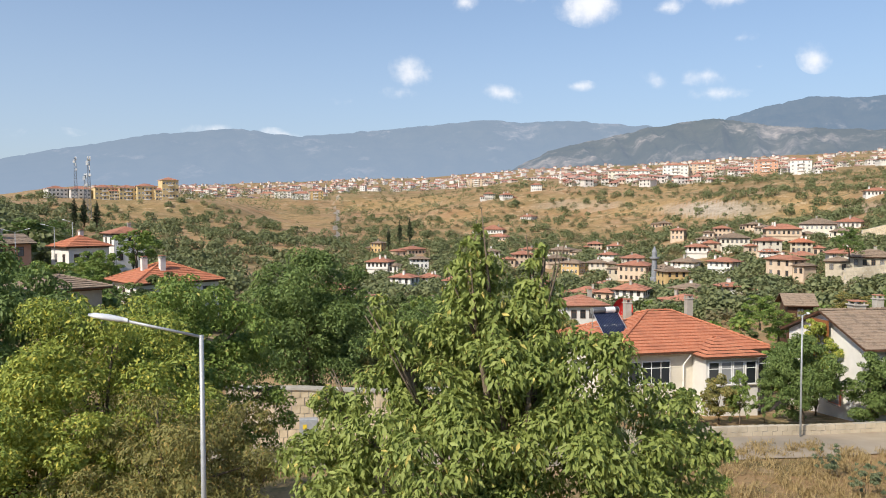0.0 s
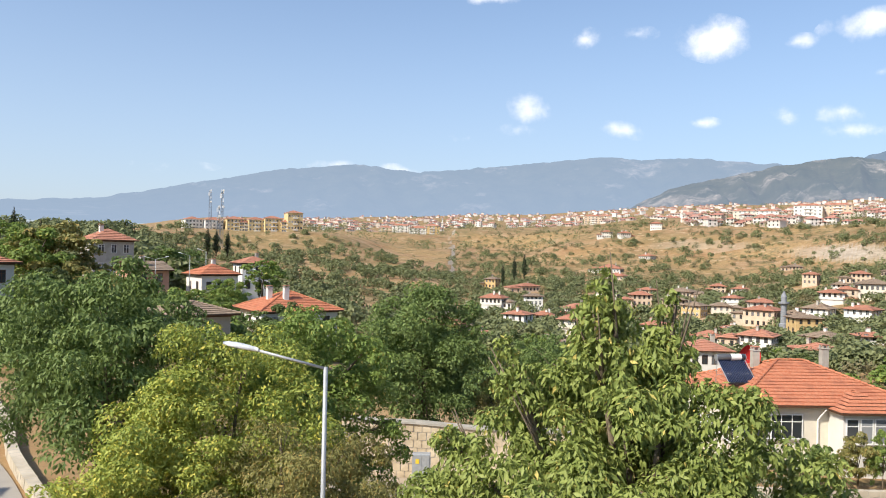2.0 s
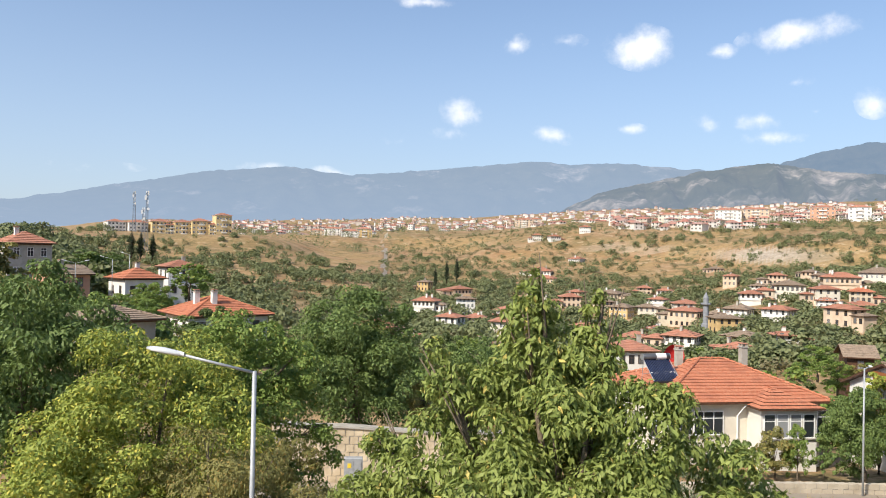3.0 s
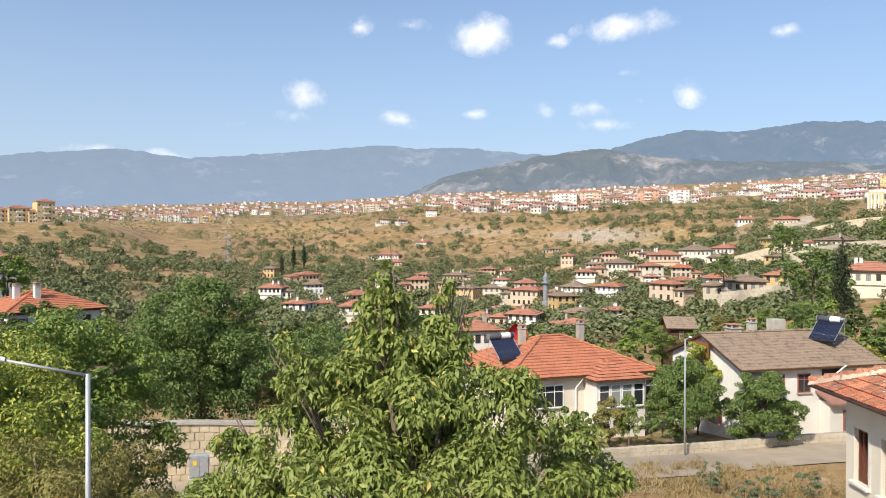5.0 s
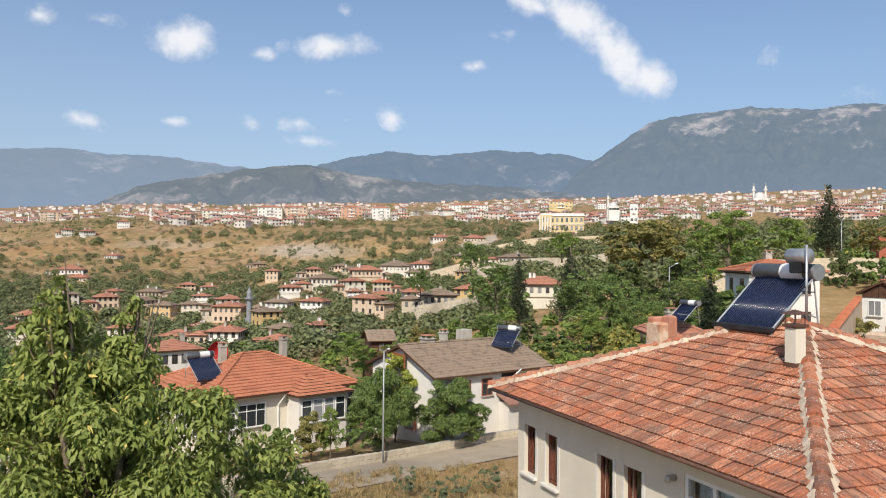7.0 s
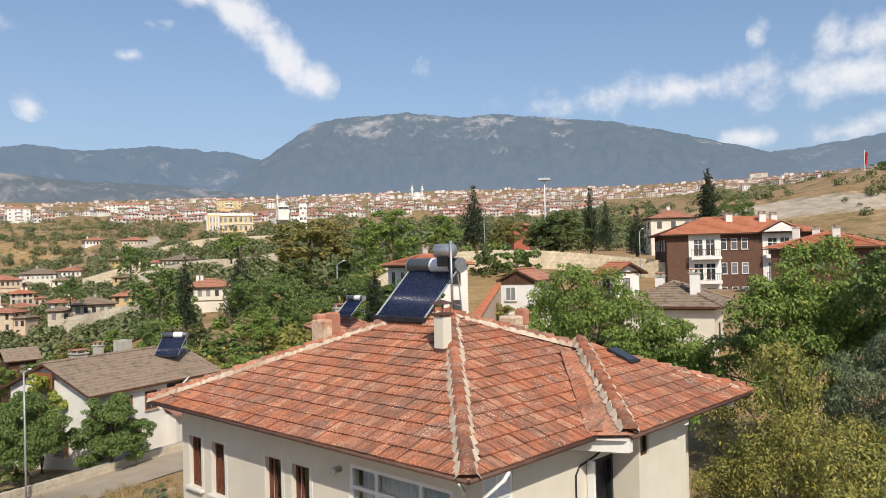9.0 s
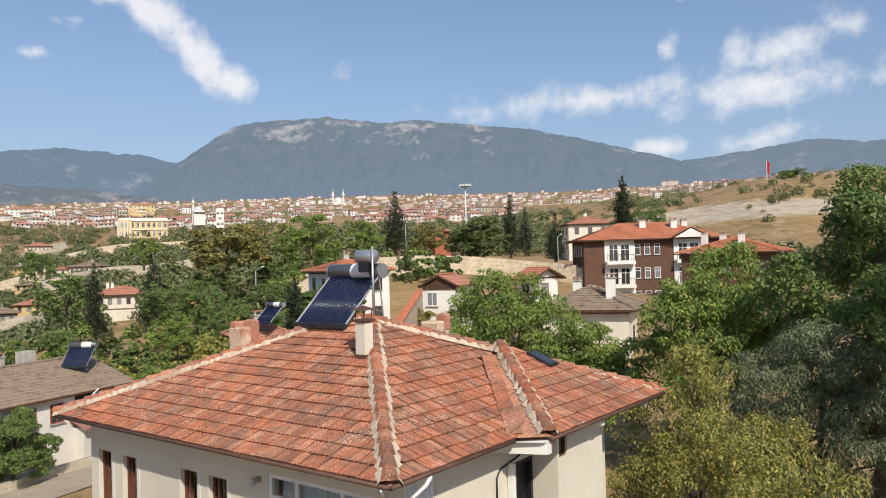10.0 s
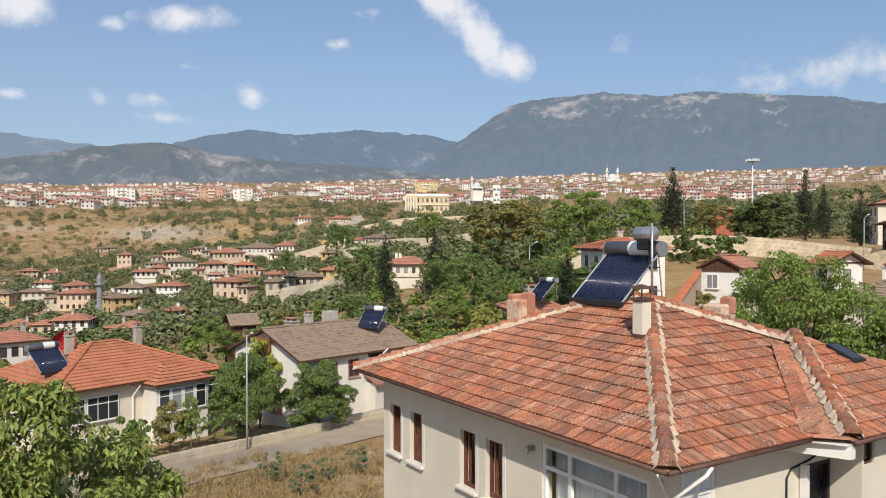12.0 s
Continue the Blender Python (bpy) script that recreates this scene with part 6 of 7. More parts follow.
# houses near the road
def eave_house(label, left, right, eave, d, storeys, wall, roof, **kw):
    """A house set by the two ends of its front eave: (bearing, distance) each, and the eave's height."""
    a, b = Vector(polar(*left)), Vector(polar(*right))
    way = (b - a).normalized()
    over = kw.pop("over", 0.6)
    back = Vector((-way.y, way.x))
    if back.dot(a) < 0:
        back = -back
    mid = (a + b) / 2 + back * (d / 2 + over)
    sh = kw.pop("sh", 2.9)
    turn = math.degrees(math.atan2(way.y, way.x))
    return town_house(label, (mid.x, mid.y, eave - sh * storeys), turn, (b - a).length - 2 * over, d, storeys, wall, roof, sh=sh, over=over, **kw)


orange = eave_house("cream bungalow with a bright orange hip roof and glazed bay", (12.6, 48.6), (23.8, 54.4), 0.72, 8.6, 1, "plaster", "tile_new", sh=3.6, pitch=0.42, gauge=0.34, wins=(0, 3), frame_mat="pvc", chim=0, win=(1.5, 1.25), cornice=False)


def orange_details(t):
    w = 11.0
    s = Shape()
    # glazed bay with its own small hip roof, on the front
    s.box(0.2, -5.9, -2, 3.9, -4.31, 3.35)
    part("bay", s, M["white"], t)
    for i in range(4):
        put_window(window_mesh(0.78, 1.5, "pvc", 0, True), t, (0.75 + 0.87 * i, -5.92, 1.6))
    rs = Shape()
    n = 7
    for i in range(n):
        a, b = 2.35 * i / n, 2.35 * (i + 1) / n
        z0, z1 = 3.46 + 0.42 * a, 3.46 + 0.42 * b
        x0, x1, y0 = -0.15, 4.25, -6.3
        rs.add([(x0 + a, y0 + a, z0 + 0.04), (x1 - a, y0 + a, z0 + 0.04), (x1 - b, y0 + b, z1), (x0 + b, y0 + b, z1), (x0 + a, -3.6, z0 + 0.04), (x0 + b, -3.6, z1), (x1 - a, -3.6, z0 + 0.04), (x1 - b, -3.6, z1)],
               [(0, 1, 2, 3), (4, 0, 3, 5), (1, 6, 7, 2)])
    rs.box(-0.15, -6.3, 3.36, 4.25, -4.9, 3.46, 1)
    part("bay_roof", rs, [M["tile_new"], M["wood"]], t)
    for x, n_ in ((-2.4, 2), (5.0, 1)):
        put_window(window_mesh(2.0 if n_ == 2 else 1.7, 1.5, "pvc", 2 if n_ == 2 else 1, True), t, (x, -4.34, 1.5))
    put_window(window_mesh(1.6, 1.5, "pvc", 1, True), t, (-4.3, -4.34, 1.5))
    chimney(t, -2.1, 0.6, 4.6, 6.2, 0.45, "concrete")
    chimney(t, 2.6, 0.5, 4.6, 6.4, 0.45, "concrete")
    part("downpipe", Shape().tube([(-0.2, -4.8, 3.4), (-0.5, -4.4, 2.7), (-0.5, -4.4, 0)], 0.05, 8), M["pvc"], t)


orange_details(orange)
solar_heater(Vector((*polar(12.6, 52.5), 1.4)), 20, 1.1, 16, "panel_dark", "old roof solar panel rack beside the orange roof")
grey = eave_house("white gabled house with a mossy grey-brown tile roof and red trim", (29.3, 51.6), (38.2, 59.0), 1.6, 8.2, 2, "white", "tile_old", sh=2.3, pitch=0.40, gauge=0.34, gable=True, over=0.45, wins=(0, 0), chim=0, cornice=False)


def grey_details(t):
    red = "redtrim"
    for x, z in ((-2.6, 2.75), (-0.6, 2.75)):
        put_window(window_mesh(1.0, 1.25, "redtrim", 1, True), t, (x, -4.12, z))
    for x in (-4.4, -2.0, 2.6):
        put_window(window_mesh(1.1, 1.4, "redtrim", 1, True), t, (x, -4.12, 0.4))
    m = Matrix.Rotation(radians(-90), 4, "Z")
    for y, z in ((-1.2, 2.6), (1.6, 0.5), (-2.6, 0.4)):
        put_window(window_mesh(1.1, 1.4, "redtrim", 1, True), t, m @ Matrix.Translation((y, -6.0 + 0.42, z)))
    part("loft_hatch", Shape().box(-5.66, -0.9, 4.7, -5.56, 0.9, 5.7), M["orangewood"], t, "weathered timber loft hatch")
    put_window(window_mesh(1.9, 0.9, "wood", 2, False), t, (4.2, -4.12, 3.2))
    # open upper porch and its lean-to roof
    part("porch", Shape().box(0.6, -5.1, -1.0, 3.6, -4.12, 2.2), M["white"], t)
    part("porch_roof", Shape().add([(0.3, -5.6, 2.25), (4.2, -5.6, 2.25), (4.2, -4.1, 2.85), (0.3, -4.1, 2.85), (0.3, -5.6, 2.13), (4.2, -5.6, 2.13), (4.2, -4.1, 2.73), (0.3, -4.1, 2.73)],
                                   [(0, 1, 2, 3), (7, 6, 5, 4), (0, 4, 5, 1), (1, 5, 6, 2), (0, 3, 7, 4)]), M["redsheet"], t, "faded red lean-to roof")
    put_window(window_mesh(1.2, 1.4, "redtrim", 1, True), t, (2.2, -5.12, 0.3))
    # black sheet on the wall face paints in the shaded depth of an opening
    part("loggia", Shape().box(0.8, -4.16, 2.95, 2.2, -4.105, 4.4), M["black_steel"], t, "flat black sheet standing for the shaded opening under the eaves")
    part("downpipe", Shape().tube([(2.3, -4.6, 4.5), (1.0, -4.5, 3.6), (0.4, -4.35, 3.2)], 0.05, 8), M["pvc"], t)
    for x, y, s_, h_ in ((-1.2, 0.4, 0.5, 0.7), (0.9, 0.5, 0.9, 0.9), (-2.8, 0.3, 0.8, 0.35)):
        chimney(t, x, y, 5.4, 6.2 + h_, s_, "concrete", cap=h_ < 0.8)


M["redtrim"] = speckled("red_brown_paint", (0.30, 0.09, 0.05), (0.38, 0.12, 0.07), 4, 0.6)
M["redsheet"] = speckled("faded_red_sheet", (0.26, 0.13, 0.10), (0.34, 0.19, 0.15), 1.5, 0.7)
grey_details(grey)
pg = Vector(polar(34.6, 59.5))
solar_heater((pg.x, pg.y, 2.65), -62, 1.05, 20)

# houses on the left-hand rise
def eave_z(el, r):
    return EYE.z + r * math.tan(radians(el))


eave_house("grey plastered two-storey house with a red hip roof", (-33.6, 128), (-30.5, 130), eave_z(0.35, 129), 7.5, 2, "concrete", "tile", gauge=0.5, wins=(3, 2), frame_mat="pvc", seed=3, pitch=0.5)
eave_house("salmon pink house with a dark tiled roof", (-30.9, 118), (-28.1, 121), eave_z(-1.6, 120), 6, 1, "pinkwall", "tile_old", gauge=0.5, wins=(2, 2), seed=4, gable=True)
eave_house("white house with arched dark windows and a red hip roof", (-26.4, 128), (-23.4, 131), eave_z(-1.95, 130), 6.5, 1, "white", "tile_new", gauge=0.5, wins=(3, 2), sh=3.4, seed=5, pitch=0.45)
eave_house("white house with a red hip roof among trees", (-23.6, 150), (-21.0, 152), eave_z(-1.1, 151), 7, 2, "white", "tile", gauge=0.5, wins=(3, 2), seed=6)
eave_house("house with a broad red tiled roof among the walnut trees", (-22.2, 88), (-16.0, 92), eave_z(-4.6, 90), 8.5, 1, "white", "tile_new", gauge=0.4, wins=(4, 3), seed=7, pitch=0.42, chim=2)
eave_house("low shed with a weathered brown tiled roof", (-28.4, 60), (-23.5, 62), eave_z(-4.9, 61), 5, 1, "concrete", "tile_old", gauge=0.4, wins=(0, 0), seed=8, pitch=0.3, chim=0)
eave_house("white house with a red tiled roof above the lane", (-45.5, 84), (-39.9, 86), eave_z(-0.9, 85), 7, 1, "white", "tile", gauge=0.5, wins=(4, 2), seed=9, sh=3.2)
eave_house("small white outhouse with a red tiled roof", (-39.7, 90), (-37.6, 92), eave_z(-1.3, 91), 5, 1, "white", "tile", gauge=0.5, wins=(1, 1), seed=10, sh=3)
stone_wall("blue-grey block retaining wall above the lane", [polar(a, r) for a, r in ((-44, 73), (-41, 74), (-38.6, 76))], 2.6, 0.5, "bluestone", None, 0.6, 8, 0.2)

# houses up the slope behind the neighbour's house
eave_house("small house with a red hip roof and white chimney", (51.6, 73), (56.9, 76), eave_z(-0.6, 74), 6, 2, "white", "tile_new", gauge=0.42, wins=(3, 2), seed=12, pitch=0.3)
def cottage():
    """A small gabled cottage, its dark boarded gable towards the terrace."""
    p = Vector(polar(60.7, 62))
    z = eave_z(-1.75, 62) - 2.6
    t = town_house("old white cottage with a dark boarded gable and red roof", (p.x, p.y, z), -60.4 + 68, 3.6, 2.9, 1, "white", "tile", sh=2.6, over=0.3, pitch=0.5, gable=True, wins=(1, 0), gauge=0.4, chim=0, seed=13, cornice=False)
    for sg in (-1, 1):
        boards = Shape()
        for i in range(8):
            y0, y1 = -1.42 + 0.355 * i, -1.42 + 0.355 * (i + 1) - 0.02
            z0, z1 = (2.6 + 0.5 * (1.45 - abs(y)) - 0.02 for y in (y0, y1))
            x = sg * 1.83
            boards.add([(x, y0, 2.2), (x, y1, 2.2), (x, y1, z1), (x, y0, z0), (x - 0.04, y0, 2.2), (x - 0.04, y1, 2.2), (x - 0.04, y1, z1), (x - 0.04, y0, z0)],
                       [(0, 1, 2, 3), (7, 6, 5, 4), (0, 4, 5, 1), (3, 2, 6, 7), (0, 3, 7, 4), (1, 5, 6, 2)])
        part("gable_boards", boards, M["wood"], t)
    put_window(window_mesh(0.9, 1.1, "pvc", 1, True), t, Matrix.Rotation(radians(-90), 4, "Z") @ Matrix.Translation((-0.6, -1.82, 0.9)))
    put_window(window_mesh(0.9, 1.1, "pvc", 1, True), t, Matrix.Rotation(radians(90), 4, "Z") @ Matrix.Translation((0.6, -1.82, 0.9)))


cottage()


def coped_wall():
    """A garden wall that climbs the slope under a row of red ridge tiles."""
    a, b = Vector((*polar(56.9, 40), eave_z(-4.7, 40))), Vector((*polar(58.6, 60), eave_z(-2.3, 60)))
    root = thing("garden_wall", "sloping plastered garden wall capped with red ridge tiles", "garden wall", (0, 0, 0))
    side = (b - a).cross(Vector((0, 0, 1))).normalized() * 0.16
    drop = Vector((0, 0, -3.2))
    part("wall", Shape().add([a - side + drop, a + side + drop, b + side + drop, b - side + drop, a - side, a + side, b + side, b - side],
                             [(3, 2, 1, 0), (4, 5, 6, 7), (0, 1, 5, 4), (1, 2, 6, 5), (2, 3, 7, 6), (3, 0, 4, 7)]), M["beige"], root)
    row = ridge_tiles((a + Vector((0, 0, 0.02)), b + Vector((0, 0, 0.02))), 0.24, 0.5)
    for j in range(len(row.v) // 14):
        part("ridge_tile", Shape().add(row.v[14 * j:14 * j + 14], [tuple(i - 14 * j for i in f) for f in row.f[7 * j:7 * j + 7]]), M["tile_new"], root)


coped_wall()
eave_house("low white house with a rusty red roof", (65.4, 71), (67.1, 69), eave_z(-1.4, 69), 3.4, 1, "white", "tile_new", gauge=0.4, wins=(1, 1), seed=14, gable=True, pitch=0.42, chim=0)
eave_house("house with a pale brown hip roof among walnut trees", (67.0, 51), (74.7, 50), eave_z(-4.0, 50.5), 6.2, 1, "plaster", "tile_old", gauge=0.34, wins=(1, 1), seed=15, pitch=0.42, chim=2, sh=3.5)
eave_house("house with a red tiled roof below the slope", (45.6, 46), (49.8, 47), eave_z(-5.4, 46.5), 4.4, 1, "plaster", "tile", gauge=0.38, wins=(2, 1), seed=16, chim=1, pitch=0.45)
ps = Vector(polar(47.4, 46.8))
solar_heater((ps.x, ps.y, 5.95), -98, 0.8, 16)
eave_house("white house with a red hip roof behind the cypress", (69.6, 150), (73.2, 152), eave_z(2.4, 151), 8, 2, "plaster", "tile", gauge=0.5, wins=(3, 2), seed=17)
eave_house("brick kiosk with a red roof in the park", (59.6, 140), (61.3, 141), eave_z(2.2, 140), 5, 1, "redtrim", "tile", gauge=0.5, wins=(1, 1), seed=18, chim=0)
eave_house("white house with a red hip roof behind the near roof", (-9.5, 150), (-6.5, 152), eave_z(-5.4, 151), 8, 1, "white", "tile", gauge=0.5, wins=(3, 2), seed=19)
eave_house("village house with a salmon roof and a white wall", (9.2, 118), (12.6, 120), eave_z(-6.6, 119), 7, 1, "white", "tile", gauge=0.5, wins=(4, 2), seed=20)
eave_house("timber barn with a dark gable roof", (24.3, 112), (26.5, 113), eave_z(-6.0, 112), 4.5, 1, "wood", "tile_old", gauge=0.5, wins=(1, 1), seed=21, gable=True, pitch=0.5, chim=0)


def sat_dish(az, r, z):
    x, y = polar(az, r)
    t = thing("satellite_dish", "faded red satellite dish on a short post", "satellite dish", (x, y, z), -az + 30)
    part("post", Shape().tube([(0, 0, -1.5), (0, 0, 0.3)], 0.04, 8), M["steel"], t)
    s = Shape()
    for k in range(5):
        a, b = 0.2 * k, 0.2 * (k + 1)
        s.tube([(0, -0.3 * a * a, 0.5), (0, -0.3 * b * b, 0.5)], [0.9 * a + 0.01, 0.9 * b + 0.01], 18, cap=False)
    part("reflector", s, M["flag_red"], t, smooth=True)
    part("feed_arm", Shape().tube([(0, -0.1, -0.2), (0, -0.7, 0.5)], 0.02, 6), M["steel"], t)


sat_dish(13.3, 62, 1.6)


# ---- brown apartment house by the park ----
def apartment_house():
    a, b = Vector(polar(70.9, 99)), Vector(polar(80.5, 103))
    way = (b - a).normalized()
    eave, storeys, sh = eave_z(1.15, 100), 3, 3.0
    w, d = (b - a).length, 11.0
    back = Vector((-way.y, way.x)) if Vector((-way.y, way.x)).dot(a) > 0 else Vector((way.y, -way.x))
    mid = (a + b) / 2 + back * d / 2
    t = thing("apartment_house", "brown clad apartment house with white balconies and red roof", "apartment house", (mid.x, mid.y, eave - sh * storeys), math.degrees(math.atan2(way.y, way.x)))
    h = sh * storeys
    part("wall", Shape().box(-w / 2, -d / 2, -4, w / 2, d / 2, h), M["brownwall"], t)
    # white balcony bays
    for x0, x1 in ((-w / 2 + 2.6, -w / 2 + 6.4), (w / 2 - 6.0, w / 2 - 2.2)):
        part("bay", Shape().box(x0, -d / 2 - 0.14, -3.9, x1, -d / 2 + 0.1, h - 0.02), M["white"], t)
        for k in range(storeys):
            bal = Shape().box(x0 + 0.1, -d / 2 - 1.3, k * sh - 0.15, x1 - 0.1, -d / 2 - 0.143, k * sh + 0.25, bevel=0.02)
            balcony = part("balcony", bal, M["white"], t)
            rail = Shape()
            for i in range(14):
                x = x0 + 0.15 + (x1 - x0 - 0.3) * i / 13
                rail.box(x - 0.02, -d / 2 - 1.28, k * sh + 0.253, x + 0.02, -d / 2 - 1.24, k * sh + 1.05)
            rail.box(x0 + 0.1, -d / 2 - 1.3, k * sh + 1.053, x1 - 0.1, -d / 2 - 1.22, k * sh + 1.12)
            part("railing", rail, M["wood"], balcony)
            for u in (0.3, 0.68):
                put_window(window_mesh(1.15, 2.1, "pvc", 1, False), t, (x0 + (x1 - x0) * u, -d / 2 - 0.15, k * sh + 0.28))
    n3 = window_mesh(0.75, 1.4, "pvc", 0, True)
    for k in range(storeys):
        for x in (-1.9, -0.65, 0.6):
            put_window(n3, t, (x, -d / 2 - 0.01, k * sh + 1.0))
        for y in (-3.5, -1.5, 1.0, 3.2):
            put_window(n3, t, Matrix.Rotation(radians(-90), 4, "Z") @ Matrix.Translation((y, -w / 2 - 0.01, k * sh + 1.0)))
    roof = hip_courses(w + 1.8, d + 1.8, h + 0.02, 0.36, 0.42, 0.03)
    rf = part("roof", roof, [M["tile_new"], M["wood"]], t)
    g = Shape()
    gx = (w / 2 - 6.6, w / 2 - 1.6)
    zt = h + 1.35
    g.add([(gx[0], -d / 2 - 1.5, h + 0.1), (gx[1], -d / 2 - 1.5, h + 0.1), ((gx[0] + gx[1]) / 2, -d / 2 - 1.5, zt), ((gx[0] + gx[1]) / 2, 0, zt), (gx[0], 0, h + 0.1), (gx[1], 0, h + 0.1)], [(0, 2, 3, 4), (1, 5, 3, 2)])
    part("porch_roof", g, M["tile_new"], rf)
    part("pediment", Shape().add([(gx[0] + 0.4, -d / 2 - 1.4, h + 0.08), (gx[1] - 0.4, -d / 2 - 1.4, h + 0.08), ((gx[0] + gx[1]) / 2, -d / 2 - 1.4, zt - 0.15)], [(0, 1, 2)]), M["white"], t)
    for x, y in ((-0.4, -1.8), (3.6, -2.2), (6.0, 1.5)):
        chimney(t, x, y, h + 1.0, h + 2.45, 0.8, "white", cap=True)
    BUILT.append((Vector((mid.x, mid.y, 0)), 18))
    return t


apartment_house()
eave_house("brown annex with a red tiled roof and white chimneys", (77.3, 82), (84.4, 80), eave_z(0.0, 81), 9, 2, "brownwall", "tile_new", gauge=0.42, wins=(3, 2), seed=31, pitch=0.3, chim=3)


# ---- yellow mansion and far blocks ----
def mansion():
    r = 430
    az0, az1 = 37.2, 40.4
    w, d = r * radians(az1 - az0), 22
    z = eave_z(2.1, r)
    x, y = polar((az0 + az1) / 2, r + d / 2)
    t = thing("mansion", "large yellow neoclassical mansion with white trim", "mansion", (x, y, z), -39)
    h = r * (math.tan(radians(3.35)) - math.tan(radians(2.1)))
    part("wall", Shape().box(-w / 2, -d / 2, -6, w / 2, d / 2, h), M["yellowwall"], t)
    part("portico", Shape().box(-w / 2 - 0.5, -d / 2 - 1.5, -6, -w / 2 + 6.5, -d / 2 - 0.01, h + 0.5), M["yellowwall"], t)
    for k in range(3):
        part("cornice", Shape().box(-w / 2 - 0.6, -d / 2 - 0.5, h * k / 2 - 0.1, w / 2 + 0.6, d / 2 + 0.5, h * k / 2 + 0.4), M["white"], t)
    part("parapet", Shape().box(-w / 2, -d / 2, h + 0.41, w / 2, d / 2, h + 1.5), M["white"], t)
    win = window_mesh(1.4, 2.6, "pvc", 1, True)
    for k in range(2):
        for i in range(9):
            y0 = -d / 2 - (1.52 if i < 2 else 0.02)
            put_window(win, t, (-w / 2 + w * (i + 0.5) / 9, y0, h * k / 2 + 1.3))
    col = Shape().tube([(0, 0, 0), (0, 0, h * 0.95)], 0.32, 10).mesh("column", M["white"])
    for i in range(5):
        part("column", col, None, t, at=(-w / 2 - 0.3 + 1.5 * i, -d / 2 - 1.9, 0))


mansion()


def block(label, az, r, el, w, h, wall, roof="tile", d=12, cols=5, rows=4, turn=0):
    x, y = polar(az, r)
    z = eave_z(el, r)
    h *= 0.8 if r > 700 else 1.25
    t = thing("apartment_block", label, "apartment block", (x, y, z), -az + turn, "far apartment blocks")
    part("wall", Shape().box(-w / 2, -d / 2, -6, w / 2, d / 2, h), M[wall], t)
    part("roof", hip_courses(w + 1.2, d + 1.2, h + 0.02, 0.35, 2.0, 0.05), [M[roof], M["white"]], t)
    win = window_mesh(1.5, 1.5, "pvc", 1, False)
    for i in range(cols):
        for k in range(rows):
            put_window(win, t, (-w / 2 + w * (i + 0.5) / cols, -d / 2 - 0.03, h * (k + 0.3) / rows))
    for k in range(rows):
        part("balcony", Shape().box(-w * 0.16, -d / 2 - 1.2, h * k / rows + 0.1, w * 0.16, -d / 2 - 0.003, h * k / rows + 1.0), M["white"], t)
    return t


for az, w, h in ((-27.0, 13, 9), (-25.6, 14, 9), (-24.1, 14, 10), (-23.4, 10, 8), (-22.6, 13, 10), (-21.4, 14, 11), (-20.4, 10, 9), (-19.85, 12, 15)):
    block("distant yellow and white apartment block with red roof", az, 620, 0.95, w, h, "yellowwall" if az > -25 else "white", turn=15)
for az, r, el, w, h, wall in ((-10.6, 800, 1.05, 18, 13, "white"), (-9.5, 820, 1.15, 16, 15, "ochre"), (-11.9, 850, 1.2, 18, 14, "white"), (-13.0, 860, 1.2, 16, 11, "beige"), (2.5, 900, 2.1, 20, 16, "beige"), (3.4, 910, 2.2, 14, 15, "beige"), (13.0, 760, 2.7, 20, 11, "plaster"), (14.6, 770, 2.75, 16, 10, "white"), (17.0, 780, 3.0, 24, 12, "white"), (18.8, 790, 3.1, 24, 11, "beige"), (23.0, 750, 3.1, 20, 12, "pinkwall"), (25.2, 760, 3.1, 18, 12, "white"), (77.1, 2300, 4.7, 46, 26, "plaster"), (31.8, 900, 3.6, 46, 10, "white"), (38.7, 800, 3.9, 24, 9, "yellowwall"), (44.0, 420, 2.7, 4, 9, "white")):
    block("distant plastered apartment block on the plateau", az, r, el, w, h, wall, cols=max(2, int(w / 4)), rows=max(2, int(h / 3.2)))


# ---- mid-distance trees ----
KINDS = {}


def tree_kind(key, label, height, wide, leaf, count, length, width, shape="round", low=0.12, clumps=26, size=0.36):
    KINDS[key] = (tree(label, (0, 0, -900), height, wide, leaf, count, length, width, hash_of(key), shape=shape, low=low, clumps=clumps, limbs=5, size=size, shell=0.5), height)


def hash_of(text):
    return sum(ord(c) * (i + 3) for i, c in enumerate(text))


for fine, n, ln, wd in (("", 3000, 0.34, 0.23), ("_fine", 7000, 0.23, 0.15)):
    tree_kind("round_a" + fine, "rounded green broadleaf tree on the slope", 7, 3.1, "leaf_mid", n, ln, wd, low=0.03, clumps=52)
    tree_kind("round_b" + fine, "dark green broadleaf tree on the slope", 6, 2.9, "leaf_dark", n, ln, wd, low=0.03, clumps=52)
    tree_kind("round_c" + fine, "dusty olive green tree on dry ground", 6, 2.8, "leaf_olive", n, ln, wd, low=0.03, clumps=52)
    tree_kind("round_d" + fine, "deep green spreading tree between houses", 7, 3.7, "leaf_dark2", n, ln, wd, low=0.03, clumps=56)
tree_kind("bush", "low green bush on dry ground", 3, 2.0, "leaf_dark2", 1300, 0.30, 0.2, low=0.05, clumps=14)
tree_kind("cypress", "narrow dark cypress standing upright", 10, 1.1, "leaf_conifer", 4200, 0.30, 0.10, shape="column", low=0.03, clumps=70)
tree_kind("pine", "dark green pine tree with tiered boughs", 10, 2.6, "leaf_conifer", 4400, 0.40, 0.12, shape="cone", low=0.1, clumps=90)
USED = set()


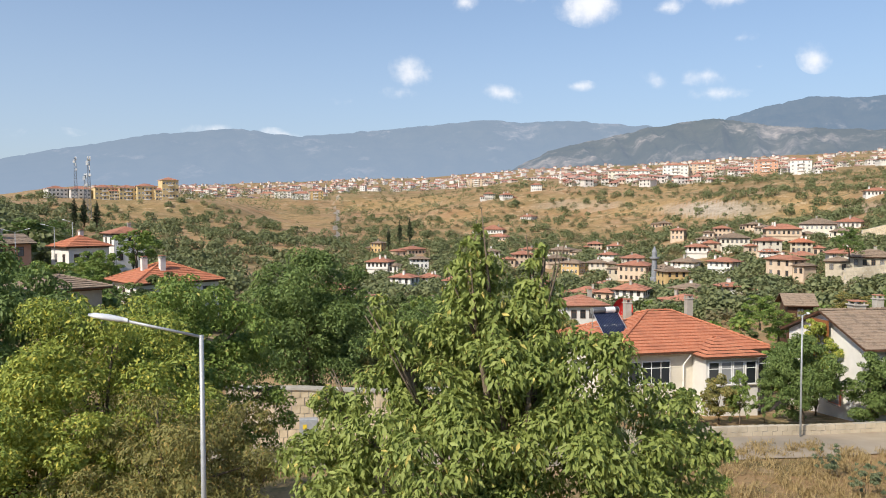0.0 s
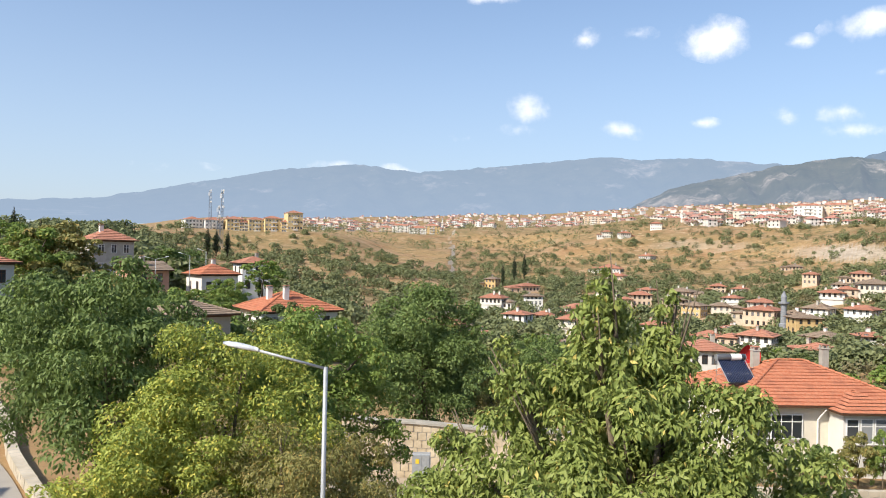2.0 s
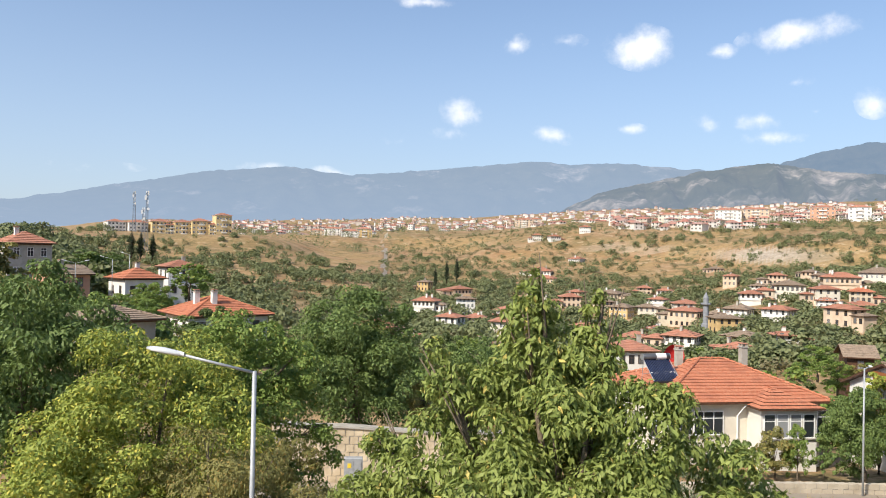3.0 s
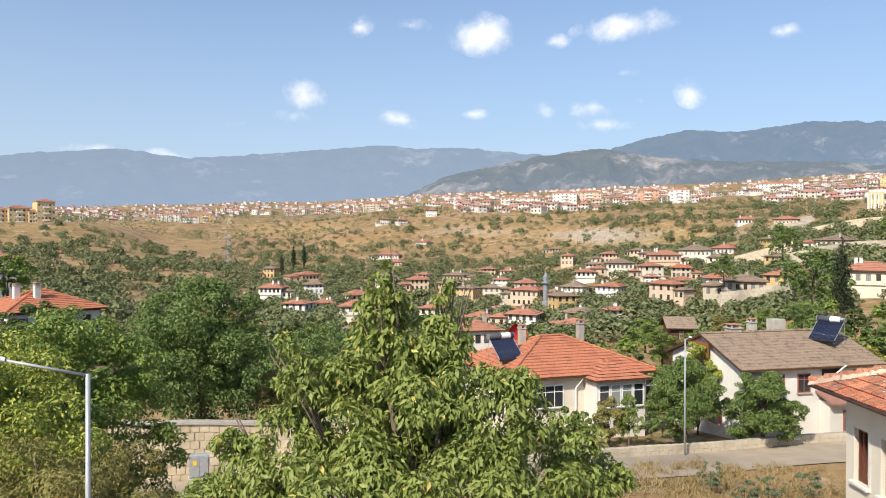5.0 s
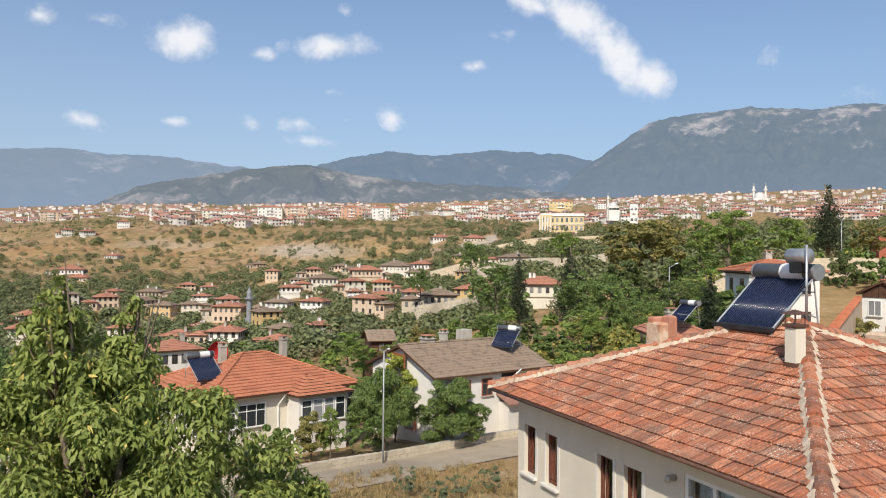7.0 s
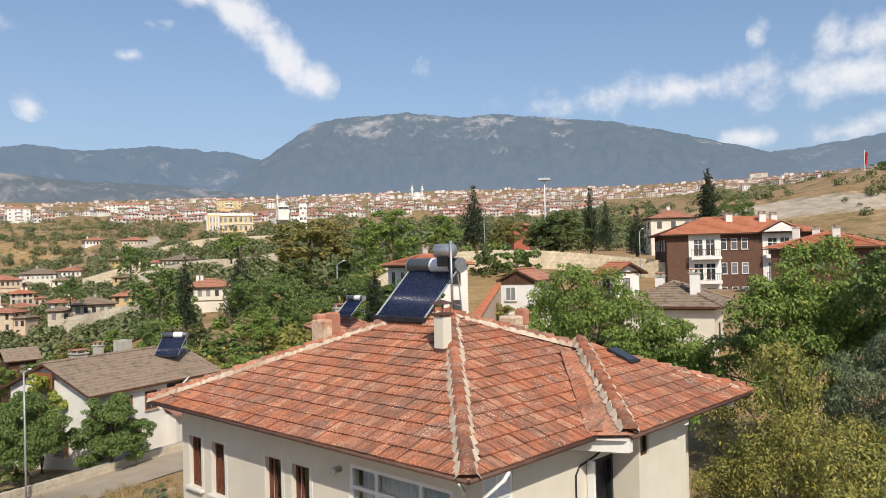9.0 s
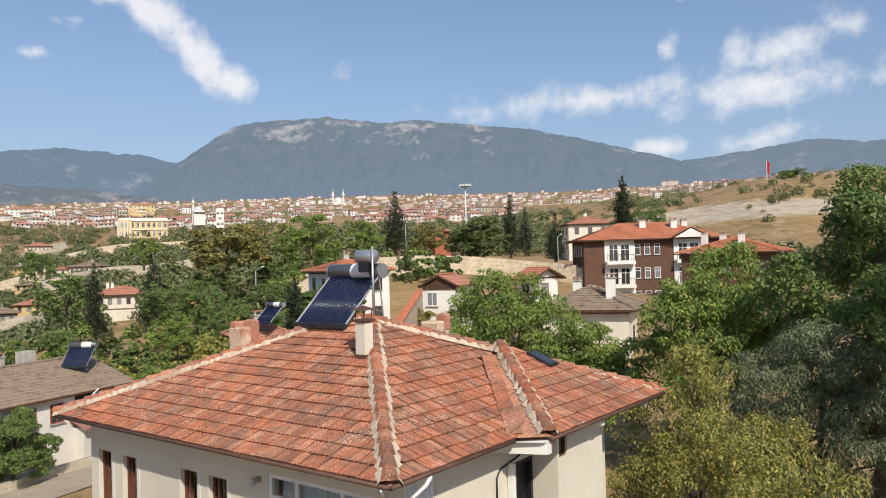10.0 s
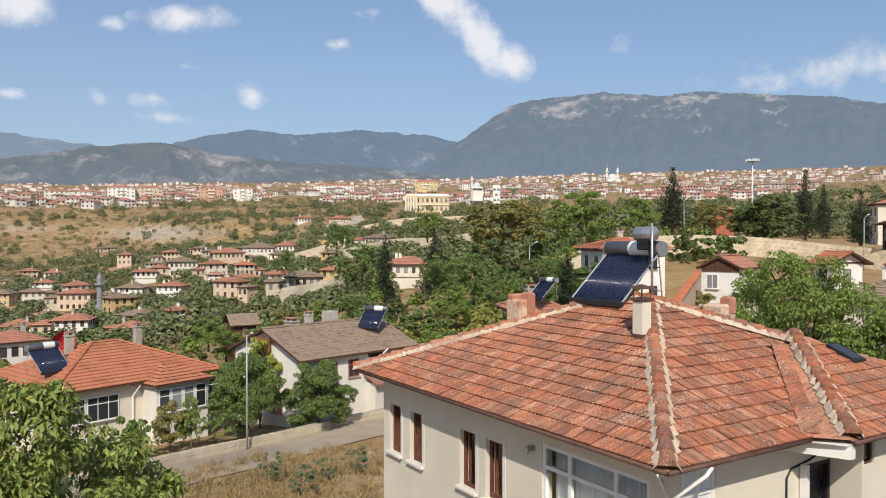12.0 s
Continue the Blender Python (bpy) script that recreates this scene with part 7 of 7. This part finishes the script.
def stand(key, az, r, height, turn=0.0, wider=1.0, z=None):
    """A copy of one kind of tree, scaled to a height."""
    src, h0 = KINDS[key + "_fine"] if r < 135 and key.startswith("round") else KINDS[key]
    p = spot(az, r)
    if z is not None:
        p.z = z
    k = height / h0
    ob = copy_thing(src, Matrix.Translation(p) @ Matrix.Rotation(turn, 4, "Z") @ Matrix.Diagonal((k * wider, k * wider, k, 1)))
    return ob


def top_tree(key, az, r, el0, el1, wider=1.0):
    """A tree between two sight-line elevations."""
    z0, z1 = eave_z(el0, r), eave_z(el1, r)
    return stand(key, az, r, z1 - z0, az, wider, z0)


for key, az, r, el0, el1, wide in (
        ("round_c", 25.6, 100, -8.2, -6.3, 1.5), ("round_a", 24.0, 98, -8.6, -6.4, 1.4), ("bush", 27.2, 100, -7.6, -6.0, 1.5), ("bush", 50.6, 66, -4.2, -1.6, 1.2), ("round_b", 51.8, 66, -4.2, -1.5, 0.8), ("bush", 53.3, 66, -4.4, -2.3, 1.1), ("round_d", 44.6, 70, -5.6, -1.9, 1.0), ("round_b", 46.8, 76, -4.4, -1.4, 1.1), ("round_d", 48.2, 84, -3.4, -0.6, 1.2), ("round_a", 41.0, 74, -6.4, -3.6, 1.2), ("round_d", 40.8, 116, -4.2, -0.4, 1.2), ("round_b", 43.4, 112, -3.4, 0.2, 1.2), ("round_a", 30.8, 100, -6.2, -4.4, 1.3), ("round_c", 28.4, 96, -7.0, -4.9, 1.4), ("round_a", 22.8, 92, -7.8, -5.4, 1.4),
        ("round_c", 20.2, 47.5, -14.8, -11.0, 0.8), ("round_a", 21.6, 47.5, -14.5, -10.8, 0.6), ("bush", 23.2, 48, -14, -12.2, 0.8), ("bush", 17.4, 46, -15, -11.9, 0.8),
        ("round_c", -25.2, 116, -5.2, -3.0, 1.8), ("round_a", -30.0, 108, -5.2, -2.7, 1.8), ("round_c", -21.5, 84, -8.0, -5.2, 1.6), ("round_a", -18.0, 84, -8.5, -5.3, 1.6), ("round_c", -32.0, 116, -3.6, -1.9, 1.4), ("round_a", -40.2, 66, -7.5, -3.2, 1.2),
        ("round_b", 36.4, 92, -6.6, -4.2, 1.2), ("bush", 34.6, 96, -6.2, -4.6, 1.3), ("round_d", 33.2, 112, -5.8, -3.6, 1.3), ("round_c", 40.6, 90, -6.4, -4.0, 1.3), ("bush", 38.2, 84, -7.0, -5.2, 1.4), ("round_a", 62.6, 54, -6.5, -1.7, 0.9), ("round_c", 58.4, 55, -6, -3.2, 1.2), ("round_a", 67.4, 60, -6, -2.3, 1.0),
        ("round_a", 50.5, 116, -0.3, 3.8, 1.25), ("round_a", 48.6, 125, 0.2, 3.1, 1.0), ("pine", 65.5, 112, 0.2, 5.15, 0.75), ("pine", 66.6, 118, 0.4, 4.0, 0.8), ("round_b", 63.2, 110, -0.2, 3.2, 1.5), ("round_b", 61.9, 112, -0.1, 2.6, 1.1),
        ("pine", 56.8, 132, 0.8, 5.6, 1.1), ("round_a", 54.5, 125, 0.3, 3.2, 1.2), ("round_c", 44.4, 132, -1.0, 3.3, 1.6), ("round_c", 46.0, 140, 0.0, 3.2, 1.2), ("cypress", 73.8, 122, 0.6, 6.0, 1.45), ("round_d", 75.2, 124, 1.0, 4.0, 1.2),
        ("pine", 68.8, 108, -0.2, 3.5, 1.1), ("round_b", 57.8, 97, -2.2, 0.9, 0.9), ("bush", 60.0, 99, -2.0, 0.8, 1.1), ("round_c", 59.3, 124, 0.4, 2.9, 1.2), ("round_c", 61.0, 118, 0.4, 2.2, 0.8), ("cypress", 49.3, 62, -5.5, -0.6, 1.6),
        ("pine", 39.4, 150, -4.3, 1.4, 1.0), ("cypress", 35.6, 150, -4.8, 0.7, 1.0), ("round_d", 33.9, 165, -4.0, 0.1, 1.15), ("round_d", 32.0, 215, -0.9, 1.6, 1.0), ("round_d", 28.2, 190, -2.6, -0.6, 1.0), ("round_d", 42.3, 100, -4.6, -0.6, 1.2), ("round_a", 38.8, 230, 0, 2.3, 1.2),
        ("round_d", 85.3, 410, 4.3, 5.7, 2.0), ("cypress", -3.25, 330, -1.9, -0.1, 1.0), ("cypress", -2.5, 332, -1.8, 0.1, 1.0), ("cypress", -4.1, 325, -2.3, -0.7, 1.0),
        ("round_c", -35.6, 100, -3.6, 1.9, 1.3), ("round_a", -36.8, 96, -4.2, 1.2, 1.3), ("round_c", -34.2, 92, -5.0, -1.0, 1.2), ("round_a", -38.6, 120, -2.5, 1.6, 1.3), ("round_a", -40.6, 130, -2.0, 1.9, 1.4), ("round_d", -28.6, 142, -2.4, 0.2, 1.7), ("round_d", -27.2, 146, -2.4, 0.0, 1.4), ("round_a", -22.0, 135, -3.4, -0.6, 1.4), ("round_a", -25.4, 105, -4.6, -2.6, 1.6), ("round_c", -27.6, 96, -4.8, -2.9, 1.6),
        ("cypress", -38.2, 180, 0.0, 2.5, 0.9), ("cypress", -36.6, 190, 0.0, 1.7, 0.9), ("cypress", -30.8, 200, 0.0, 1.35, 0.9), ("cypress", -40.9, 190, 0.0, 2.6, 1.2), ("cypress", -25.9, 400, -0.4, 1.5, 1.3), ("cypress", -25.3, 402, -0.5, 1.4, 1.3), ("cypress", -24.5, 405, -0.5, 1.3, 1.3), ("cypress", -22.2, 140, -3.6, -1.9, 1.4)):
    top_tree(key, az, r, el0, el1, wide)


def clear_of_houses(x, y, r, near=0.85, front=0.16):
    # the open park above the retaining wall
    if 50 < math.degrees(math.atan2(x, y)) < 76.5 and 62 < r < 150:
        return False
    for c, w in BUILT:
        if math.hypot(x - c.x, y - c.y) < w * near:
            return False
        dist = math.hypot(c.x, c.y)
        if r < dist and dist - r < dist * front:
            daz = abs(math.degrees(math.atan2(x, y)) - math.degrees(math.atan2(c.x, c.y)))
            if daz < math.degrees((w * 0.5 + 1.5) / dist):
                return False
    return True


def scatter():
    rng = random.Random(77)
    made, tries = 0, 0
    while made < 160 and tries < 9000:
        tries += 1
        az = rng.uniform(-48, 97)
        r = 62 * (210 / 62) ** rng.random()
        if az > 72 and r > 150 or not clear_of_houses(*polar(az, r), r):
            continue
        if 23 < az < 43 and r > 88 and rng.random() < 0.85:
            continue
        key = rng.choice(["round_a", "round_b", "round_c", "round_d", "round_d", "bush", "bush"])
        stand(key, az, r, rng.uniform(2.0, 3.2) if key == "bush" else rng.uniform(3.6, 6.8), rng.uniform(0, 6.28), rng.uniform(0.95, 1.35))
        made += 1


scatter()
for src, _ in KINDS.values():
    for o in (*src.children_recursive, src):
        bpy.data.objects.remove(o)


# ---- uncountable growth and the far town ----
def shrub_stuff(name, label, n, r0, r1, leaf, size, seed, az0=-50, az1=100, thresh=-0.1, scale=80, per=12, front=0.05, wood=None):
    """Clumps of growth in drifts; wood(az, r) thins or thickens them."""
    rng = random.Random(seed)
    clumps, tries = [], 0
    while len(clumps) < n and tries < n * 30:
        tries += 1
        az, r = rng.uniform(az0, az1), r0 * (r1 / r0) ** rng.random()
        x, y = polar(az, r)
        if noise.noise((x / scale, y / scale, seed)) < thresh - (wood(az, r) if wood else 0) + rng.uniform(-0.15, 0.15):
            continue
        if r < 520 and not clear_of_houses(x, y, r, 0.8, front):
            continue
        s = size * rng.uniform(0.5, 1.5)
        z = ground_z(x, y)
        clumps.append(((x, y, z + s * 0.45), (s, s, s * 0.9)))
        if s > size * 0.9:
            for _ in range(2):
                a = rng.uniform(0, 6.28)
                clumps.append(((x + s * 0.8 * math.cos(a), y + s * 0.8 * math.sin(a), z + s * rng.uniform(0.3, 1.0)), (s * 0.6, s * 0.6, s * 0.55)))
    ob = new(name, leaf_mesh(name, M[leaf], clumps, int(len(clumps) * per * 1.35), min(size, 2.4) * 0.44, min(size, 2.4) * 0.33, 0.15, seed, 0.55))
    tagged(ob, label, "vegetation", kind="stuff")


def valley_wood(az, r):
    """Thicker growth on the valley floor, thinner on the dry brow."""
    v = 0.0
    if az < 6 and 200 < r < 560:
        v += 0.65
    if az < -22 and r > 120:
        v += 0.5
    if 26 < az < 62 and r < 420:
        v += 0.0 if az < 44 else 0.3
    if 3 < az < 32 and 260 < r < 470:
        v += 0.22
    if -27 < az < -8 and 500 < r < 800:
        v -= 1.2
    if az > 70 and r > 200:
        v -= 0.6
    return v


shrub_stuff("valley_woods", "dark green woods on the valley sides", 4600, 170, 640, "leaf_far", 2.5, 5, thresh=-0.08, scale=60, per=42, front=0.07, wood=valley_wood)
shrub_stuff("valley_woods", "mid green trees on the valley sides", 2400, 150, 560, "leaf_far", 2.2, 15, thresh=-0.05, scale=50, per=42, front=0.07, wood=valley_wood)
shrub_stuff("shrubs", "dusty olive scrub on the dry hillsides", 3200, 130, 900, "leaf_scrub", 1.5, 6, thresh=-0.15, scale=45, per=22, wood=valley_wood)
shrub_stuff("valley_woods", "garden trees between the old town houses", 2300, 150, 470, "leaf_far", 2.0, 25, -6, 36, thresh=-0.3, scale=30, per=44, front=0.035)
shrub_stuff("shrubs", "dense low scrub on the brown hillside", 5200, 300, 760, "leaf_scrub", 1.25, 16, -8, 36, thresh=-0.12, scale=35, per=16)
shrub_stuff("shrubs", "dark low scrub on the brown hillside", 3600, 300, 760, "leaf_far", 1.35, 17, -8, 36, thresh=-0.02, scale=40, per=18)
shrub_stuff("hill_woods", "green trees on the hill above the lane", 1300, 135, 620, "leaf_far", 3.0, 18, -52, -26, thresh=-0.35, scale=40, per=50, front=0.12)
shrub_stuff("hill_woods", "rounded trees on the brow above the lane", 520, 150, 300, "leaf_far", 3.3, 19, -54, -29, thresh=-0.6, scale=40, per=110, front=0.12)
shrub_stuff("undergrowth", "tangled bushes and saplings on the slope behind the road", 520, 62, 105, "leaf_olive2", 1.4, 14, 30, 58, thresh=-0.6, scale=20, per=110, front=0.06)
shrub_stuff("shrubs", "round bushes along the dry brow", 150, 290, 440, "leaf_far", 1.7, 20, 70, 97, thresh=-0.3, scale=30, per=40)
shrub_stuff("shrubs", "scattered green trees on the pale valley slopes", 900, 400, 560, "leaf_far", 1.7, 21, -26, 8, thresh=0.0, scale=55, per=30)
shrub_stuff("far_woods", "far dark trees between the town houses", 5200, 620, 3000, "leaf_far", 4.2, 8, -25, 96, thresh=-0.12, scale=150, per=18)
shrub_stuff("undergrowth", "green bushes on the slope below the road", 800, 57, 170, "leaf_mid", 1.3, 12, -46, 62, thresh=-0.25, scale=20, per=70, front=0.12)
shrub_stuff("undergrowth", "dark bushes on the slope below the road", 600, 57, 170, "leaf_dark2", 1.4, 13, -46, 66, thresh=-0.2, scale=20, per=70, front=0.12)


def tufts():
    """Dry grass and weeds by the road verge."""
    rng = random.Random(9)
    clumps = []
    for _ in range(900):
        az, r = rng.uniform(12, 46), rng.uniform(24, 44)
        x, y = polar(az, r)
        q = HOUSE.inverted() @ Vector((x, y, 0))
        if -1 < q.x < 11.5 and -1 < q.y < 10.5 or r > 39 + (az - 16) * 0.53:
            continue
        clumps.append(((x, y, ground_z(x, y) + 0.1), (rng.uniform(0.2, 0.6), rng.uniform(0.2, 0.6), rng.uniform(0.15, 0.35))))
    ob = new("dry_grass", leaf_mesh("dry_grass", M["straw"], clumps, len(clumps) * 45, 0.34, 0.03, -0.9, 3, 0.1))
    tagged(ob, "dry yellow grass on the road verge", "grass", kind="stuff")
    for az, r, h, key in ((29.5, 33, 1.6, 1), (31, 36, 1.2, 2), (27.2, 36.5, 1.7, 3), (33.5, 37, 1.4, 4)):
        p = spot(az, r)
        tree("scrawny green shrub in the dry grass", p, h, 0.8, "leaf_grey", 900, 0.12, 0.05, 60 + key, low=0.05, clumps=14, limbs=6, trunk=0.02, name="shrub", shell=0.2)


M["straw"] = foliage("dry_straw", (0.26, 0.19, 0.08), (0.46, 0.35, 0.17))
tufts()


def far_town():
    """Thousands of small plastered houses with tiled roofs, too far to tell apart."""
    rng = random.Random(41)
    s = Shape()
    made = 0
    while made < 2700:
        az = rng.uniform(-26, 96)
        r = 640 * (3000 / 640) ** (rng.random() ** 1.15)
        if az > 66 and r < 1100:
            continue
        if az < 9 and r < 880:
            continue
        x, y = polar(az, r)
        if noise.noise((x / 190, y / 190, 4)) + 0.4 * noise.noise((x / 60, y / 60, 8)) < -0.12:
            continue
        z = ground_z(x, y)
        w, d, st = rng.uniform(6, 11), rng.uniform(6, 9), rng.choice((1, 1, 1, 2, 2) if r < 1000 else (1, 1, 2, 2, 3))
        if r > 1400:
            w, st = w * 1.1, rng.choice((1, 1, 2, 2, 3))
        h = st * 2.7 - 0.4
        m = Matrix.Translation((x, y, z)) @ Matrix.Rotation(radians(-az + rng.choice((-35, -20, 0, 15, 30))), 4, "Z")
        s.box(-w / 2, -d / 2, -6, w / 2, d / 2, h, 0, m)
        o, k = 0.7, 0.42
        half = d / 2 + o
        rw = w / 2 + o
        top = h + k * half
        pts = [(-rw, -half, h), (rw, -half, h), (rw, half, h), (-rw, half, h), (-rw + half, 0, top), (rw - half, 0, top)]
        s.add([m @ Vector(p) for p in pts], [(0, 1, 5, 4), (1, 2, 5), (2, 3, 4, 5), (3, 0, 4), (3, 2, 1, 0)], 1)
        if r < 1500:
            for k_ in range(st):
                n = max(2, int(w / 3))
                for i in range(n):
                    u = -w / 2 + w * (i + 0.5) / n
                    s.add([m @ Vector(p) for p in ((u - 0.6, -d / 2 - 0.06, k_ * 2.8 + 0.9), (u + 0.6, -d / 2 - 0.06, k_ * 2.8 + 0.9), (u + 0.6, -d / 2 - 0.06, k_ * 2.8 + 2.3), (u - 0.6, -d / 2 - 0.06, k_ * 2.8 + 2.3))], [(0, 1, 2, 3)], 2)
        made += 1
    ob = part("far_town", s, [M["town_wall"], M["town_roof"], M["glass"]])
    tagged(ob, "far town of white and cream houses with red roofs", "town", kind="stuff")


def island_ramp(name, stops):
    m = Mat(name, 0.9, 0, 0.2)
    col = m.ramp(m.island(), stops)
    m.world()
    m.colour(m.mix(m.grey(m.noise(0.5, 3), 0.4, 0.7, 0, 0.25), col, (0.45, 0.38, 0.30)))
    return m.m


M["town_wall"] = island_ramp("town_plaster", [(0.0, (0.72, 0.71, 0.70)), (0.35, (0.60, 0.56, 0.52)), (0.6, (0.74, 0.73, 0.72)), (0.75, (0.55, 0.49, 0.43)), (0.87, (0.58, 0.46, 0.40)), (1.0, (0.62, 0.56, 0.45))])
M["town_roof"] = island_ramp("town_tiles", [(0.0, (0.38, 0.16, 0.12)), (0.4, (0.43, 0.20, 0.15)), (0.7, (0.35, 0.18, 0.145)), (1.0, (0.33, 0.24, 0.21))])
far_town()


def own_terrace():
    """The unseen house on whose terrace the camera stands, and the one whose shade falls on the lane."""
    t = thing("house", "plain plastered house behind the terrace", "house", (0, -7, 0))
    part("wall", Shape().box(-6, -5, -0.5, 6, 4.5, 8.0), M["plaster"], t)
    t = thing("house", "plain plastered house beside the lane", "house", (-28.2, 18.6, 0), 20)
    part("wall", Shape().box(-10, -8, -0.5, 0, 0, 9.5), M["plaster"], t)


own_terrace()
